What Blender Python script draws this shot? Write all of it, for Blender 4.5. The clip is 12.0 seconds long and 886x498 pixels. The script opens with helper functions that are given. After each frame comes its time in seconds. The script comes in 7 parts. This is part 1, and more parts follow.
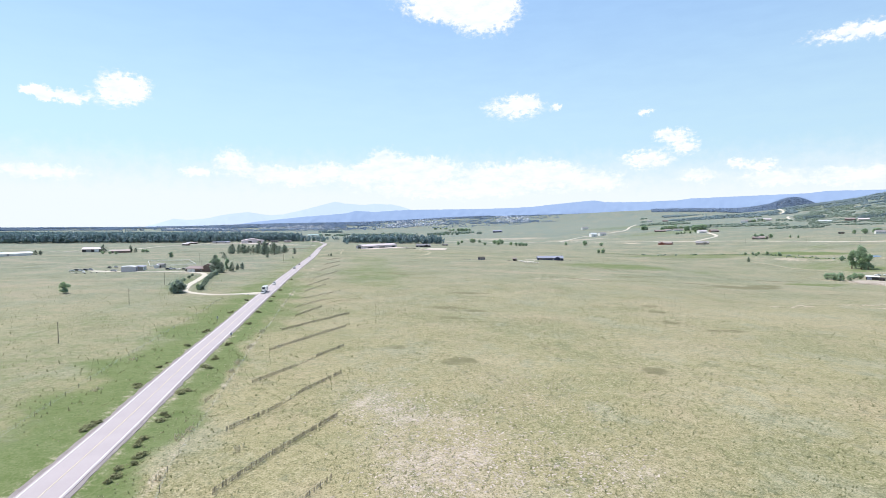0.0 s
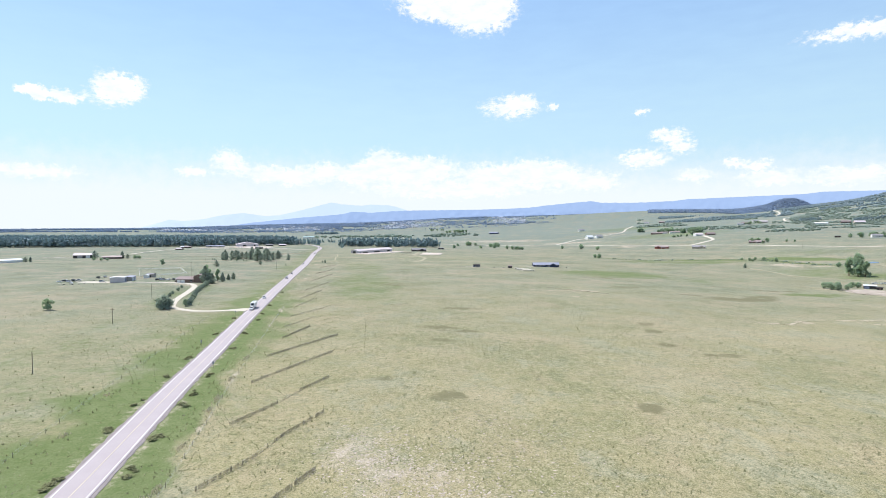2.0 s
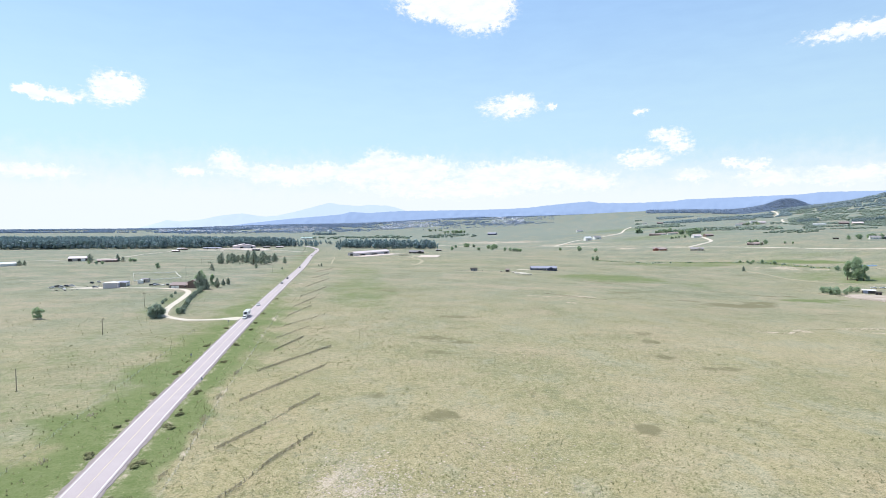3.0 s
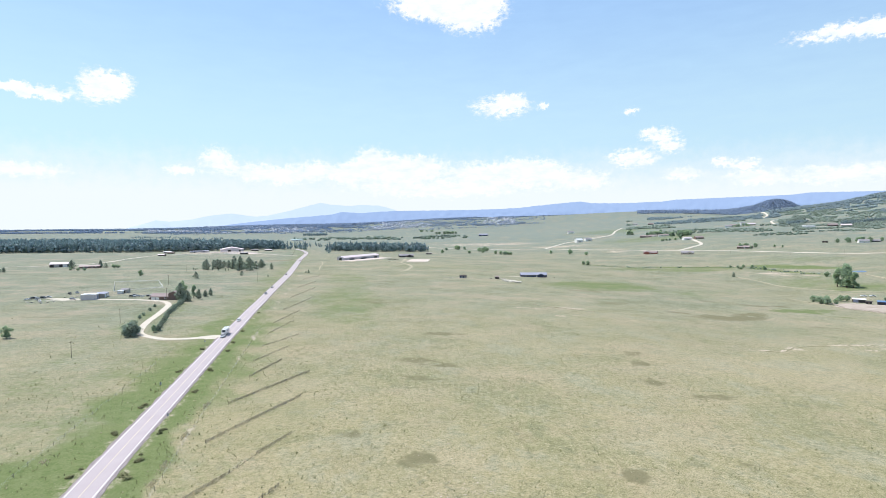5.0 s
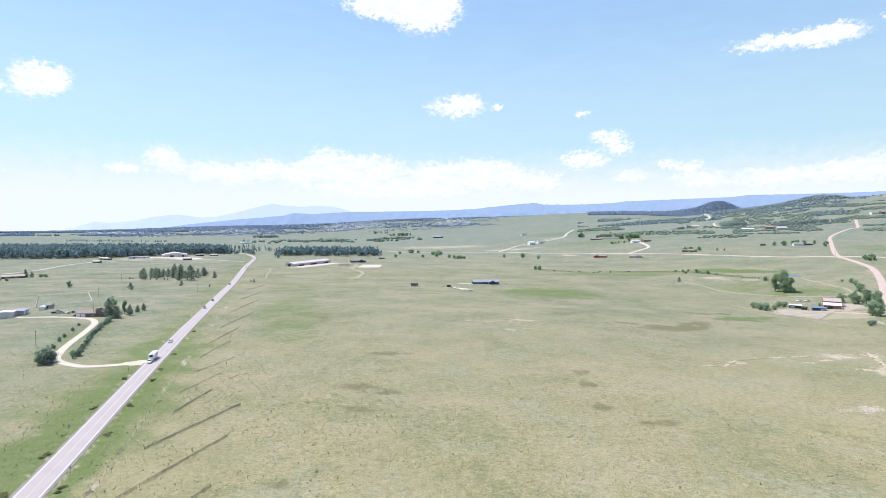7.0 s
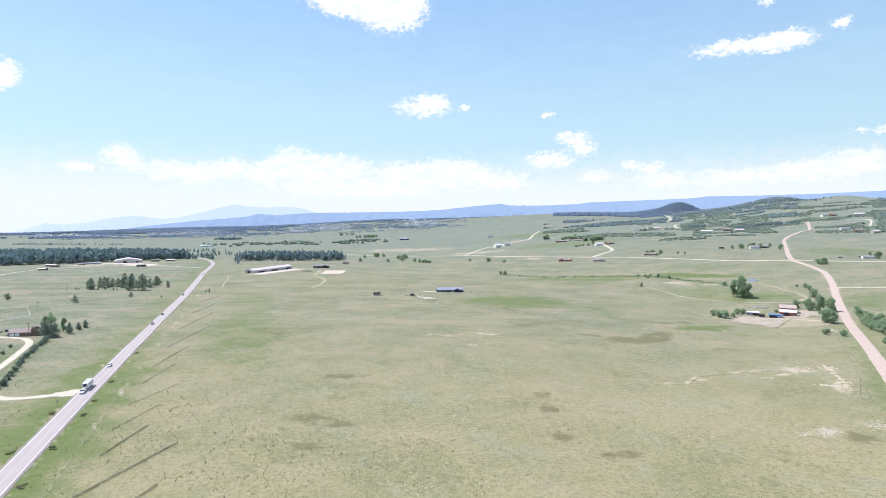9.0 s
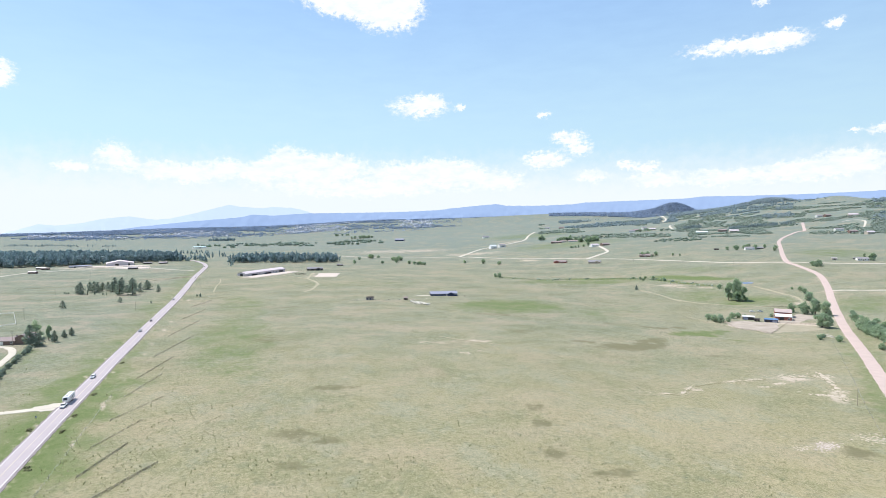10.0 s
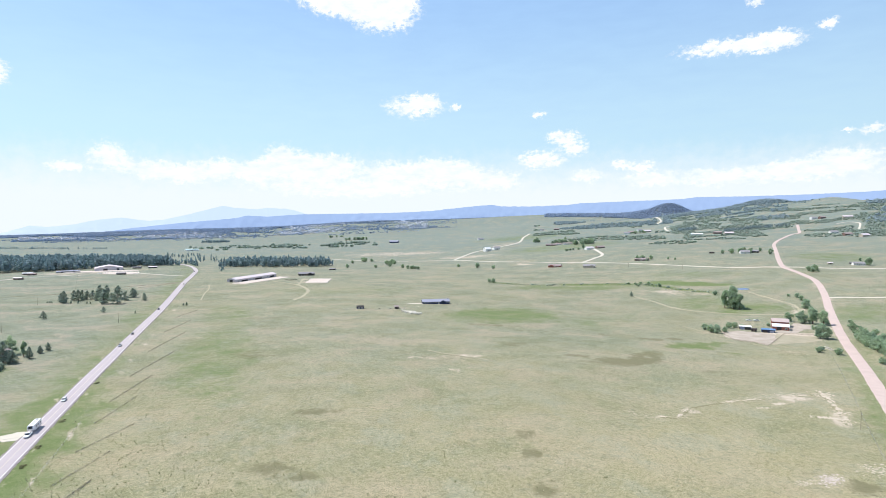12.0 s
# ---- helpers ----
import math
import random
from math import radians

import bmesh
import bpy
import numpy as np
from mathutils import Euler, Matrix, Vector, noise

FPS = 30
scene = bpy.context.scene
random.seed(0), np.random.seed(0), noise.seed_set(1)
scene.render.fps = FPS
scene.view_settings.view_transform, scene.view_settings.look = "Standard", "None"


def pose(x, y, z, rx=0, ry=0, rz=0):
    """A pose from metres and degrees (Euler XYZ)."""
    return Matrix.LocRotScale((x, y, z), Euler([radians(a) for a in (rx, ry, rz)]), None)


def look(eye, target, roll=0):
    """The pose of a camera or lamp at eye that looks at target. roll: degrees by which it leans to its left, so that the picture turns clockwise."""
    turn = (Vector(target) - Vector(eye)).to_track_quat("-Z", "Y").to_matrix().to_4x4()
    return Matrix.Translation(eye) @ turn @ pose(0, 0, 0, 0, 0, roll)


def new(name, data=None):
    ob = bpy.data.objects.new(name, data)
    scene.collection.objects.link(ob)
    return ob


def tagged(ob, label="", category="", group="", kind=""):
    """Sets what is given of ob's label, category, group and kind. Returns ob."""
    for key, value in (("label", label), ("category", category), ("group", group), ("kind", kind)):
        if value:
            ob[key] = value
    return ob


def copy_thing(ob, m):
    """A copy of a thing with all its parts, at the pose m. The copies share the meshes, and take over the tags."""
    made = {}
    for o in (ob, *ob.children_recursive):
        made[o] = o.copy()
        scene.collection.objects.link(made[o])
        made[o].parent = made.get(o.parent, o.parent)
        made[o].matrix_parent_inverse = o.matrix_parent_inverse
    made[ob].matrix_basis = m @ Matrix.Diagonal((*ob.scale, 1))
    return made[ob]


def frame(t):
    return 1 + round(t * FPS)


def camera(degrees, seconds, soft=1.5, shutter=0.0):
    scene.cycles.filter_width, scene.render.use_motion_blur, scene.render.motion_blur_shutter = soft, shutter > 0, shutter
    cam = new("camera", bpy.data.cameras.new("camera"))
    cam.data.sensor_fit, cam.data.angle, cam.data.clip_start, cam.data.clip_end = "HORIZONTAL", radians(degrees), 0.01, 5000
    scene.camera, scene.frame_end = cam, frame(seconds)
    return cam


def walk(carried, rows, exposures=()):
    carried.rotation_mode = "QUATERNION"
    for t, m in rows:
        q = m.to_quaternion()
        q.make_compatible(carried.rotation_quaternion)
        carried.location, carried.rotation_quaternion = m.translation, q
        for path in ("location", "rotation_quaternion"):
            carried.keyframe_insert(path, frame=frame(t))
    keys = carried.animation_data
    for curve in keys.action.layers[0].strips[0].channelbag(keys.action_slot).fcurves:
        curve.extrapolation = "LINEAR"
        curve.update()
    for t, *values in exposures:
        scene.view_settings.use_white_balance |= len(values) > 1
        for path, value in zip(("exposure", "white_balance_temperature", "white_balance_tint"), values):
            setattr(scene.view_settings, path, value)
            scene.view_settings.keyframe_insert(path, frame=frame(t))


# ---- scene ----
# the camera: a drone that climbs and drifts forward
cam = camera(78.36, 12.0, soft=0.65)
# seconds, place in metres, heading to the left, pitch and roll in degrees
PATH = [
    (0, 0.00, 0.00, 41.85, -0.000, -2.450, 0.000),
    (0.5, 0.64, 1.55, 44.10, -0.030, -2.459, -0.007),
    (1, 1.34, 3.15, 46.45, -0.055, -2.465, -0.034),
    (1.5, 1.98, 4.93, 48.70, -0.166, -2.475, -0.030),
    (2, 2.71, 6.82, 50.87, -0.321, -2.473, -0.035),
    (2.5, 3.56, 8.78, 53.16, -0.421, -2.467, -0.040),
    (3, 4.56, 10.79, 55.55, -0.478, -2.499, -0.055),
    (5, 8.85, 20.11, 64.90, -1.310, -2.600, -0.064),
    (5.5, 10.27, 22.82, 67.18, -1.788, -2.635, -0.079),
    (6, 11.71, 25.63, 69.34, -3.260, -2.628, -0.072),
    (6.5, 13.25, 28.44, 71.51, -4.481, -2.600, -0.081),
    (7, 14.97, 31.27, 73.67, -5.987, -2.592, -0.105),
    (9, 21.81, 42.30, 82.87, -9.381, -2.614, -0.193),
    (9.5, 23.67, 44.97, 85.06, -9.636, -2.624, -0.227),
    (10, 25.58, 47.77, 87.32, -9.806, -2.635, -0.269),
    (10.5, 27.47, 50.66, 89.53, -10.067, -2.635, -0.307),
    (11, 29.28, 53.76, 91.83, -10.142, -2.641, -0.321),
    (11.5, 30.93, 56.75, 93.99, -10.192, -2.649, -0.348),
    (12, 32.39, 59.61, 95.93, -10.259, -2.655, -0.328),
]


def eye_pose(x, y, z, yaw, pitch, roll):
    h, p = radians(yaw), radians(pitch)
    ahead = Vector((-math.sin(h) * math.cos(p), math.cos(h) * math.cos(p), math.sin(p)))
    return look((x, y, z), Vector((x, y, z)) + ahead, roll)


walk(cam, [(t, eye_pose(*r)) for t, *r in PATH])

# ------------------------------------------------------------------ light
SUN_EL, SUN_AZ = 58.0, -62.0  # degrees above the horizon; degrees from +y towards +x

world = bpy.data.worlds.new("sky")
scene.world = world
world.use_nodes = True
wt = world.node_tree
wt.nodes.clear()


def wmath(op, a, b=None, c=None, clamp=False):
    n = wt.nodes.new("ShaderNodeMath")
    n.operation, n.use_clamp = op, clamp
    for i, v in enumerate((a, b, c)):
        if v is None:
            continue
        if isinstance(v, (int, float)):
            n.inputs[i].default_value = v
        else:
            wt.links.new(v, n.inputs[i])
    return n.outputs[0]


w_out = wt.nodes.new("ShaderNodeOutputWorld")
w_bg = wt.nodes.new("ShaderNodeBackground")
w_sky = wt.nodes.new("ShaderNodeTexSky")
w_sky.sky_type, w_sky.sun_disc = "NISHITA", False
w_sky.sun_elevation, w_sky.sun_rotation = radians(SUN_EL), radians(SUN_AZ)
w_sky.altitude, w_sky.air_density, w_sky.dust_density, w_sky.ozone_density = 2100, 1.0, 0.4, 1.3
w_bg.inputs["Strength"].default_value = 0.13

# fair-weather clouds: middle (azimuth, elevation) and half sizes, in degrees
CLOUDS = [(0.9, 22.0, 4.6, 1.3), (4.0, 20.4, 2.4, 1.2), (-1.0, 21.2, 1.6, 0.6), (5.5, 21.8, 1.6, 1.3), (7.2, 12.0, 2.5, 1.0), (8.8, 12.5, 1.0, 0.5),
          (-30.9, 12.0, 1.3, 1.3), (-29.3, 12.3, 1.2, 0.9), (-34.2, 11.0, 1.2, 0.5), (-36.9, 11.2, 0.8, 0.4), (-35.6, 10.9, 0.9, 0.35), (20.2, 11.0, 0.7, 0.3), (11.7, 12.0, 0.4, 0.25),
          (22.7, 8.7, 1.5, 0.6), (24.0, 7.6, 1.0, 0.5), (20.5, 6.5, 2.2, 0.8), (28.1, 5.7, 0.8, 0.4), (30.3, 5.5, 1.1, 0.5)]
CLOUD_BANK = [(-24.4, 5.1, 1.4, 0.4), (-21.2, 6.3, 1.5, 1.1), (-17.6, 5.2, 2.0, 0.8), (-14.8, 4.8, 1.6, 0.7), (-11.9, 5.5, 1.7, 0.9), (-8.6, 5.3, 1.6, 0.9), (-6.1, 6.5, 1.7, 1.4), (-3.4, 5.6, 2.0, 1.0),
              (-0.9, 6.0, 2.2, 1.1), (4.5, 5.4, 2.3, 1.0), (8.8, 5.6, 1.9, 1.0), (11.6, 5.4, 2.2, 1.1), (16.0, 4.5, 2.4, 1.0), (24.9, 4.8, 1.5, 0.7), (31.0, 4.3, 2.4, 0.7), (37.0, 4.2, 2.4, 0.8), (42.6, 4.5, 2.6, 0.9),
              (47.0, 5.1, 2.6, 1.1), (-36.4, 4.6, 3.2, 0.6), (1.0, 3.6, 8.0, 0.8)]
CLOUDS_WEST = [(37.3, 15.7, 3.4, 0.6), (41.3, 15.7, 1.9, 0.7), (45.2, 16.5, 0.6, 0.3), (46.7, 7.6, 0.5, 0.2), (48.5, 7.6, 0.7, 0.4),
               (39.9, 19.1, 0.6, 0.3)]
w_co = wt.nodes.new("ShaderNodeTexCoord")
w_sep = wt.nodes.new("ShaderNodeSeparateXYZ")
wt.links.new(w_co.outputs["Generated"], w_sep.inputs[0])
w_az = wmath("MULTIPLY", wmath("ARCTAN2", w_sep.outputs[0], w_sep.outputs[1]), 57.2958)
w_el = wmath("MULTIPLY", wmath("ARCSINE", w_sep.outputs[2]), 57.2958)
w_vec = wt.nodes.new("ShaderNodeCombineXYZ")
wt.links.new(w_az, w_vec.inputs[0])
wt.links.new(w_el, w_vec.inputs[1])


def wnoise(scale, detail, sx=1.0, sy=1.0):
    m = wt.nodes.new("ShaderNodeMapping")
    m.inputs["Scale"].default_value = (sx, sy, 1)
    wt.links.new(w_vec.outputs[0], m.inputs[0])
    n = wt.nodes.new("ShaderNodeTexNoise")
    n.inputs["Scale"].default_value, n.inputs["Detail"].default_value = scale, detail
    n.inputs["Roughness"].default_value = 0.62
    wt.links.new(m.outputs[0], n.inputs["Vector"])
    return n


w_warp = wnoise(0.9, 5)
w_off = wt.nodes.new("ShaderNodeVectorMath")
w_off.operation = "MULTIPLY_ADD"
wt.links.new(w_warp.outputs["Color"], w_off.inputs[0])
w_off.inputs[1].default_value, w_off.inputs[2].default_value = (1.7, 1.2, 0), (-0.85, -0.6, 0)
w_pos = wt.nodes.new("ShaderNodeVectorMath")
w_pos.operation = "ADD"
wt.links.new(w_vec.outputs[0], w_pos.inputs[0])
wt.links.new(w_off.outputs[0], w_pos.inputs[1])
# a second, finer warp gives the clouds their cauliflower edges
w_curl = wnoise(2.6, 3)
w_off2 = wt.nodes.new("ShaderNodeVectorMath")
w_off2.operation = "MULTIPLY_ADD"
wt.links.new(w_curl.outputs["Color"], w_off2.inputs[0])
w_off2.inputs[1].default_value, w_off2.inputs[2].default_value = (0.9, 0.8, 0), (-0.45, -0.4, 0)
w_pos2 = wt.nodes.new("ShaderNodeVectorMath")
w_pos2.operation = "ADD"
wt.links.new(w_pos.outputs[0], w_pos2.inputs[0])
wt.links.new(w_off2.outputs[0], w_pos2.inputs[1])


def puffs(rows):
    """Sum of soft bumps, one for each cloud."""
    total = None
    for az, el, ha, he in rows:
        total = bump_at(az, el, ha, he, total)
    return total


def bump_at(az, el, ha, he, total):
    v = wt.nodes.new("ShaderNodeVectorMath")
    v.operation = "MULTIPLY_ADD"
    wt.links.new(w_pos2.outputs[0], v.inputs[0])
    v.inputs[1].default_value, v.inputs[2].default_value = (1 / ha, 1 / he, 0), (-az / ha, -el / he, 0)
    d = wt.nodes.new("ShaderNodeVectorMath")
    d.operation = "DOT_PRODUCT"
    wt.links.new(v.outputs[0], d.inputs[0])
    wt.links.new(v.outputs[0], d.inputs[1])
    e = wmath("POWER", 0.5, d.outputs["Value"])
    return e if total is None else wmath("ADD", total, e)


field = puffs(CLOUDS + CLOUDS_WEST)
bank = puffs(CLOUD_BANK)
w_fine = wnoise(2.0, 4, 0.8, 1.3)
field = wmath("ADD", field, wmath("MULTIPLY", wmath("MULTIPLY_ADD", w_fine.outputs["Fac"], 2.2, -1.1), wmath("MULTIPLY", field, 1.5, clamp=True)))
cover = wt.nodes.new("ShaderNodeMapRange")
cover.interpolation_type = "SMOOTHSTEP"
for i, v in zip((1, 2, 3, 4), (0.22, 0.90, 0.0, 0.98)):
    cover.inputs[i].default_value = v
wt.links.new(field, cover.inputs[0])
# the low bank of cumulus, ragged and sinking into the haze below
bank = wmath("ADD", bank, wmath("MULTIPLY", wmath("MULTIPLY_ADD", wnoise(1.6, 5, 0.9, 1.2).outputs["Fac"], 1.7, -0.85), wmath("MULTIPLY", bank, 1.8, clamp=True)))
bank_cover = wt.nodes.new("ShaderNodeMapRange")
bank_cover.interpolation_type = "SMOOTHSTEP"
for i, v in zip((1, 2, 3, 4), (0.30, 0.95, 0.0, 0.86)):
    bank_cover.inputs[i].default_value = v
wt.links.new(bank, bank_cover.inputs[0])
all_cover = wmath("MAXIMUM", cover.outputs[0], bank_cover.outputs[0])
# thin haze of cloud towards the horizon
veil = wt.nodes.new("ShaderNodeMapRange")
veil.interpolation_type = "SMOOTHSTEP"
for i, v in zip((1, 2, 3, 4), (27.0, 3.0, 0.78, 0.98)):
    veil.inputs[i].default_value = v
wt.links.new(w_el, veil.inputs[0])
w_wisp = wnoise(0.35, 5, 0.6, 2.4)
veiled = wmath("MULTIPLY", veil.outputs[0], wmath("MULTIPLY_ADD", w_wisp.outputs["Fac"], 0.4, 0.80), clamp=True)
w_zen = wt.nodes.new("ShaderNodeMapRange")
w_zen.interpolation_type = "SMOOTHSTEP"
for i, v in zip((1, 2, 3, 4), (28.0, 60.0, 1.0, 0.1)):
    w_zen.inputs[i].default_value = v
wt.links.new(w_el, w_zen.inputs[0])
veiled = wmath("MULTIPLY", veiled, w_zen.outputs[0])
w_haze = wt.nodes.new("ShaderNodeMix")
w_haze.data_type = "RGBA"
wt.links.new(veiled, w_haze.inputs["Factor"])
wt.links.new(w_sky.outputs[0], w_haze.inputs["A"])
w_tone = wt.nodes.new("ShaderNodeMix")
w_tone.data_type = "RGBA"
w_up = wt.nodes.new("ShaderNodeMapRange")
w_up.interpolation_type = "SMOOTHSTEP"
w_up.inputs[1].default_value, w_up.inputs[2].default_value = 6.0, 25.0
wt.links.new(w_el, w_up.inputs[0])
wt.links.new(w_up.outputs[0], w_tone.inputs["Factor"])
w_tone.inputs["A"].default_value, w_tone.inputs["B"].default_value = (3.3, 4.7, 5.6, 1), (2.3, 3.68, 5.75, 1)
# brighter towards the sun's side
w_sunny = wt.nodes.new("ShaderNodeMapRange")
for i, v in zip((1, 2, 3, 4), (-40.0, 50.0, 1.05, 0.92)):
    w_sunny.inputs[i].default_value = v
wt.links.new(w_az, w_sunny.inputs[0])
w_side = wt.nodes.new("ShaderNodeVectorMath")
w_side.operation = "SCALE"
wt.links.new(w_tone.outputs["Result"], w_side.inputs[0])
wt.links.new(w_sunny.outputs[0], w_side.inputs["Scale"])
wt.links.new(w_side.outputs[0], w_haze.inputs["B"])
w_low = wt.nodes.new("ShaderNodeMapRange")
w_low.interpolation_type = "SMOOTHSTEP"
for i, v in zip((1, 2, 3, 4), (8.5, 2.6, 0.0, 0.95)):
    w_low.inputs[i].default_value = v
wt.links.new(wmath("ADD", w_el, wmath("MULTIPLY_ADD", w_warp.outputs["Fac"], 3.0, -1.5)), w_low.inputs[0])
w_white = wt.nodes.new("ShaderNodeMix")
w_white.data_type = "RGBA"
wt.links.new(w_low.outputs[0], w_white.inputs["Factor"])
wt.links.new(w_haze.outputs["Result"], w_white.inputs["A"])
w_white.inputs["B"].default_value = (5.0, 5.35, 5.55, 1)
w_mix = wt.nodes.new("ShaderNodeMix")
w_mix.data_type = "RGBA"
wt.links.new(all_cover, w_mix.inputs["Factor"])
wt.links.new(w_white.outputs["Result"], w_mix.inputs["A"])
w_shade = wt.nodes.new("ShaderNodeMix")
w_shade.data_type = "RGBA"
wt.links.new(wmath("MULTIPLY_ADD", wnoise(0.8, 6, 0.7, 1.6).outputs["Fac"], 3.0, -1.0, clamp=True), w_shade.inputs["Factor"])
w_shade.inputs["A"].default_value, w_shade.inputs["B"].default_value = (4.9, 5.3, 5.6, 1), (6.1, 6.15, 6.2, 1)
wt.links.new(w_shade.outputs["Result"], w_mix.inputs["B"])
wt.links.new(w_mix.outputs["Result"], w_bg.inputs["Color"])
wt.links.new(w_bg.outputs[0], w_out.inputs[0])

sun_data = bpy.data.lights.new("sun", "SUN")
sun_data.energy, sun_data.angle, sun_data.color = 4.0, radians(0.53), (1.0, 0.96, 0.9)
sun = new("sun", sun_data)
sx, sy = math.sin(radians(SUN_AZ)) * math.cos(radians(SUN_EL)), math.cos(radians(SUN_AZ)) * math.cos(radians(SUN_EL))
sun.matrix_world = look((sx * 300, sy * 300, 300 * math.sin(radians(SUN_EL))), (0, 0, 0))
scene.view_settings.exposure = 0.5


# ------------------------------------------------------------------ materials
def material(name, c1, c2, rough=0.9, scale=0.5, fine=6.0, bump=0.15, metal=0.0, per="none", spread=0.12, glow=None):
    """Two colours mixed by coarse and fine noise in metres; per: vary by 'object' or 'island'."""
    m = bpy.data.materials.new(name)
    m.use_nodes = True
    t = m.node_tree
    b = t.nodes["Principled BSDF"]
    co = t.nodes.new("ShaderNodeNewGeometry")
    n1, n2 = t.nodes.new("ShaderNodeTexNoise"), t.nodes.new("ShaderNodeTexNoise")
    for n, s, d in ((n1, scale, 4), (n2, fine, 5)):
        n.inputs["Scale"].default_value, n.inputs["Detail"].default_value = s, d
        t.links.new(co.outputs["Position"], n.inputs["Vector"])
    add = t.nodes.new("ShaderNodeMath")
    add.operation = "MULTIPLY_ADD"
    t.links.new(n1.outputs["Fac"], add.inputs[0])
    add.inputs[1].default_value = 1.3
    sub = t.nodes.new("ShaderNodeMath")
    sub.operation = "MULTIPLY_ADD"
    t.links.new(n2.outputs["Fac"], sub.inputs[0])
    sub.inputs[1].default_value, sub.inputs[2].default_value = 0.9, -0.6
    t.links.new(sub.outputs[0], add.inputs[2])
    add.use_clamp = True
    mix = t.nodes.new("ShaderNodeMix")
    mix.data_type = "RGBA"
    t.links.new(add.outputs[0], mix.inputs["Factor"])
    mix.inputs["A"].default_value, mix.inputs["B"].default_value = (*c1, 1), (*c2, 1)
    col = mix.outputs["Result"]
    if per != "none":
        src = t.nodes.new("ShaderNodeObjectInfo").outputs["Random"] if per == "object" else co.outputs["Random Per Island"]
        mr = t.nodes.new("ShaderNodeMapRange")
        t.links.new(src, mr.inputs[0])
        mr.inputs[3].default_value, mr.inputs[4].default_value = 1 - spread * 2, 1 + spread * 2
        hsv = t.nodes.new("ShaderNodeHueSaturation")
        t.links.new(mr.outputs[0], hsv.inputs["Value"])
        t.links.new(col, hsv.inputs["Color"])
        col = hsv.outputs[0]
    t.links.new(col, b.inputs["Base Color"])
    b.inputs["Roughness"].default_value, b.inputs["Metallic"].default_value = rough, metal
    b.inputs["Specular IOR Level"].default_value = 0.25
    if bump:
        bp = t.nodes.new("ShaderNodeBump")
        bp.inputs["Strength"].default_value, bp.inputs["Distance"].default_value = bump, 0.05
        t.links.new(n2.outputs["Fac"], bp.inputs["Height"])
        t.links.new(bp.outputs[0], b.inputs["Normal"])
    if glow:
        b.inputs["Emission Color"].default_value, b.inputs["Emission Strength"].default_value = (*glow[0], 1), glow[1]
    return m


def leafy(m, share=0.4, tint=(0.16, 0.21, 0.10)):
    """Lets light pass through the leaves of a foliage material."""
    t = m.node_tree
    b, out = t.nodes["Principled BSDF"], t.nodes["Material Output"]
    tr, mx = t.nodes.new("ShaderNodeBsdfTranslucent"), t.nodes.new("ShaderNodeMixShader")
    tr.inputs["Color"].default_value = (*tint, 1)
    mx.inputs[0].default_value = share
    t.links.new(b.outputs[0], mx.inputs[1])
    t.links.new(tr.outputs[0], mx.inputs[2])
    t.links.new(mx.outputs[0], out.inputs["Surface"])
    return m


def gmath(t, op, a, b=None, c=None, clamp=False):
    n = t.nodes.new("ShaderNodeMath")
    n.operation, n.use_clamp = op, clamp
    for i, v in enumerate((a, b, c)):
        if v is None:
            continue
        if isinstance(v, (int, float)):
            n.inputs[i].default_value = v
        else:
            t.links.new(v, n.inputs[i])
    return n.outputs[0]


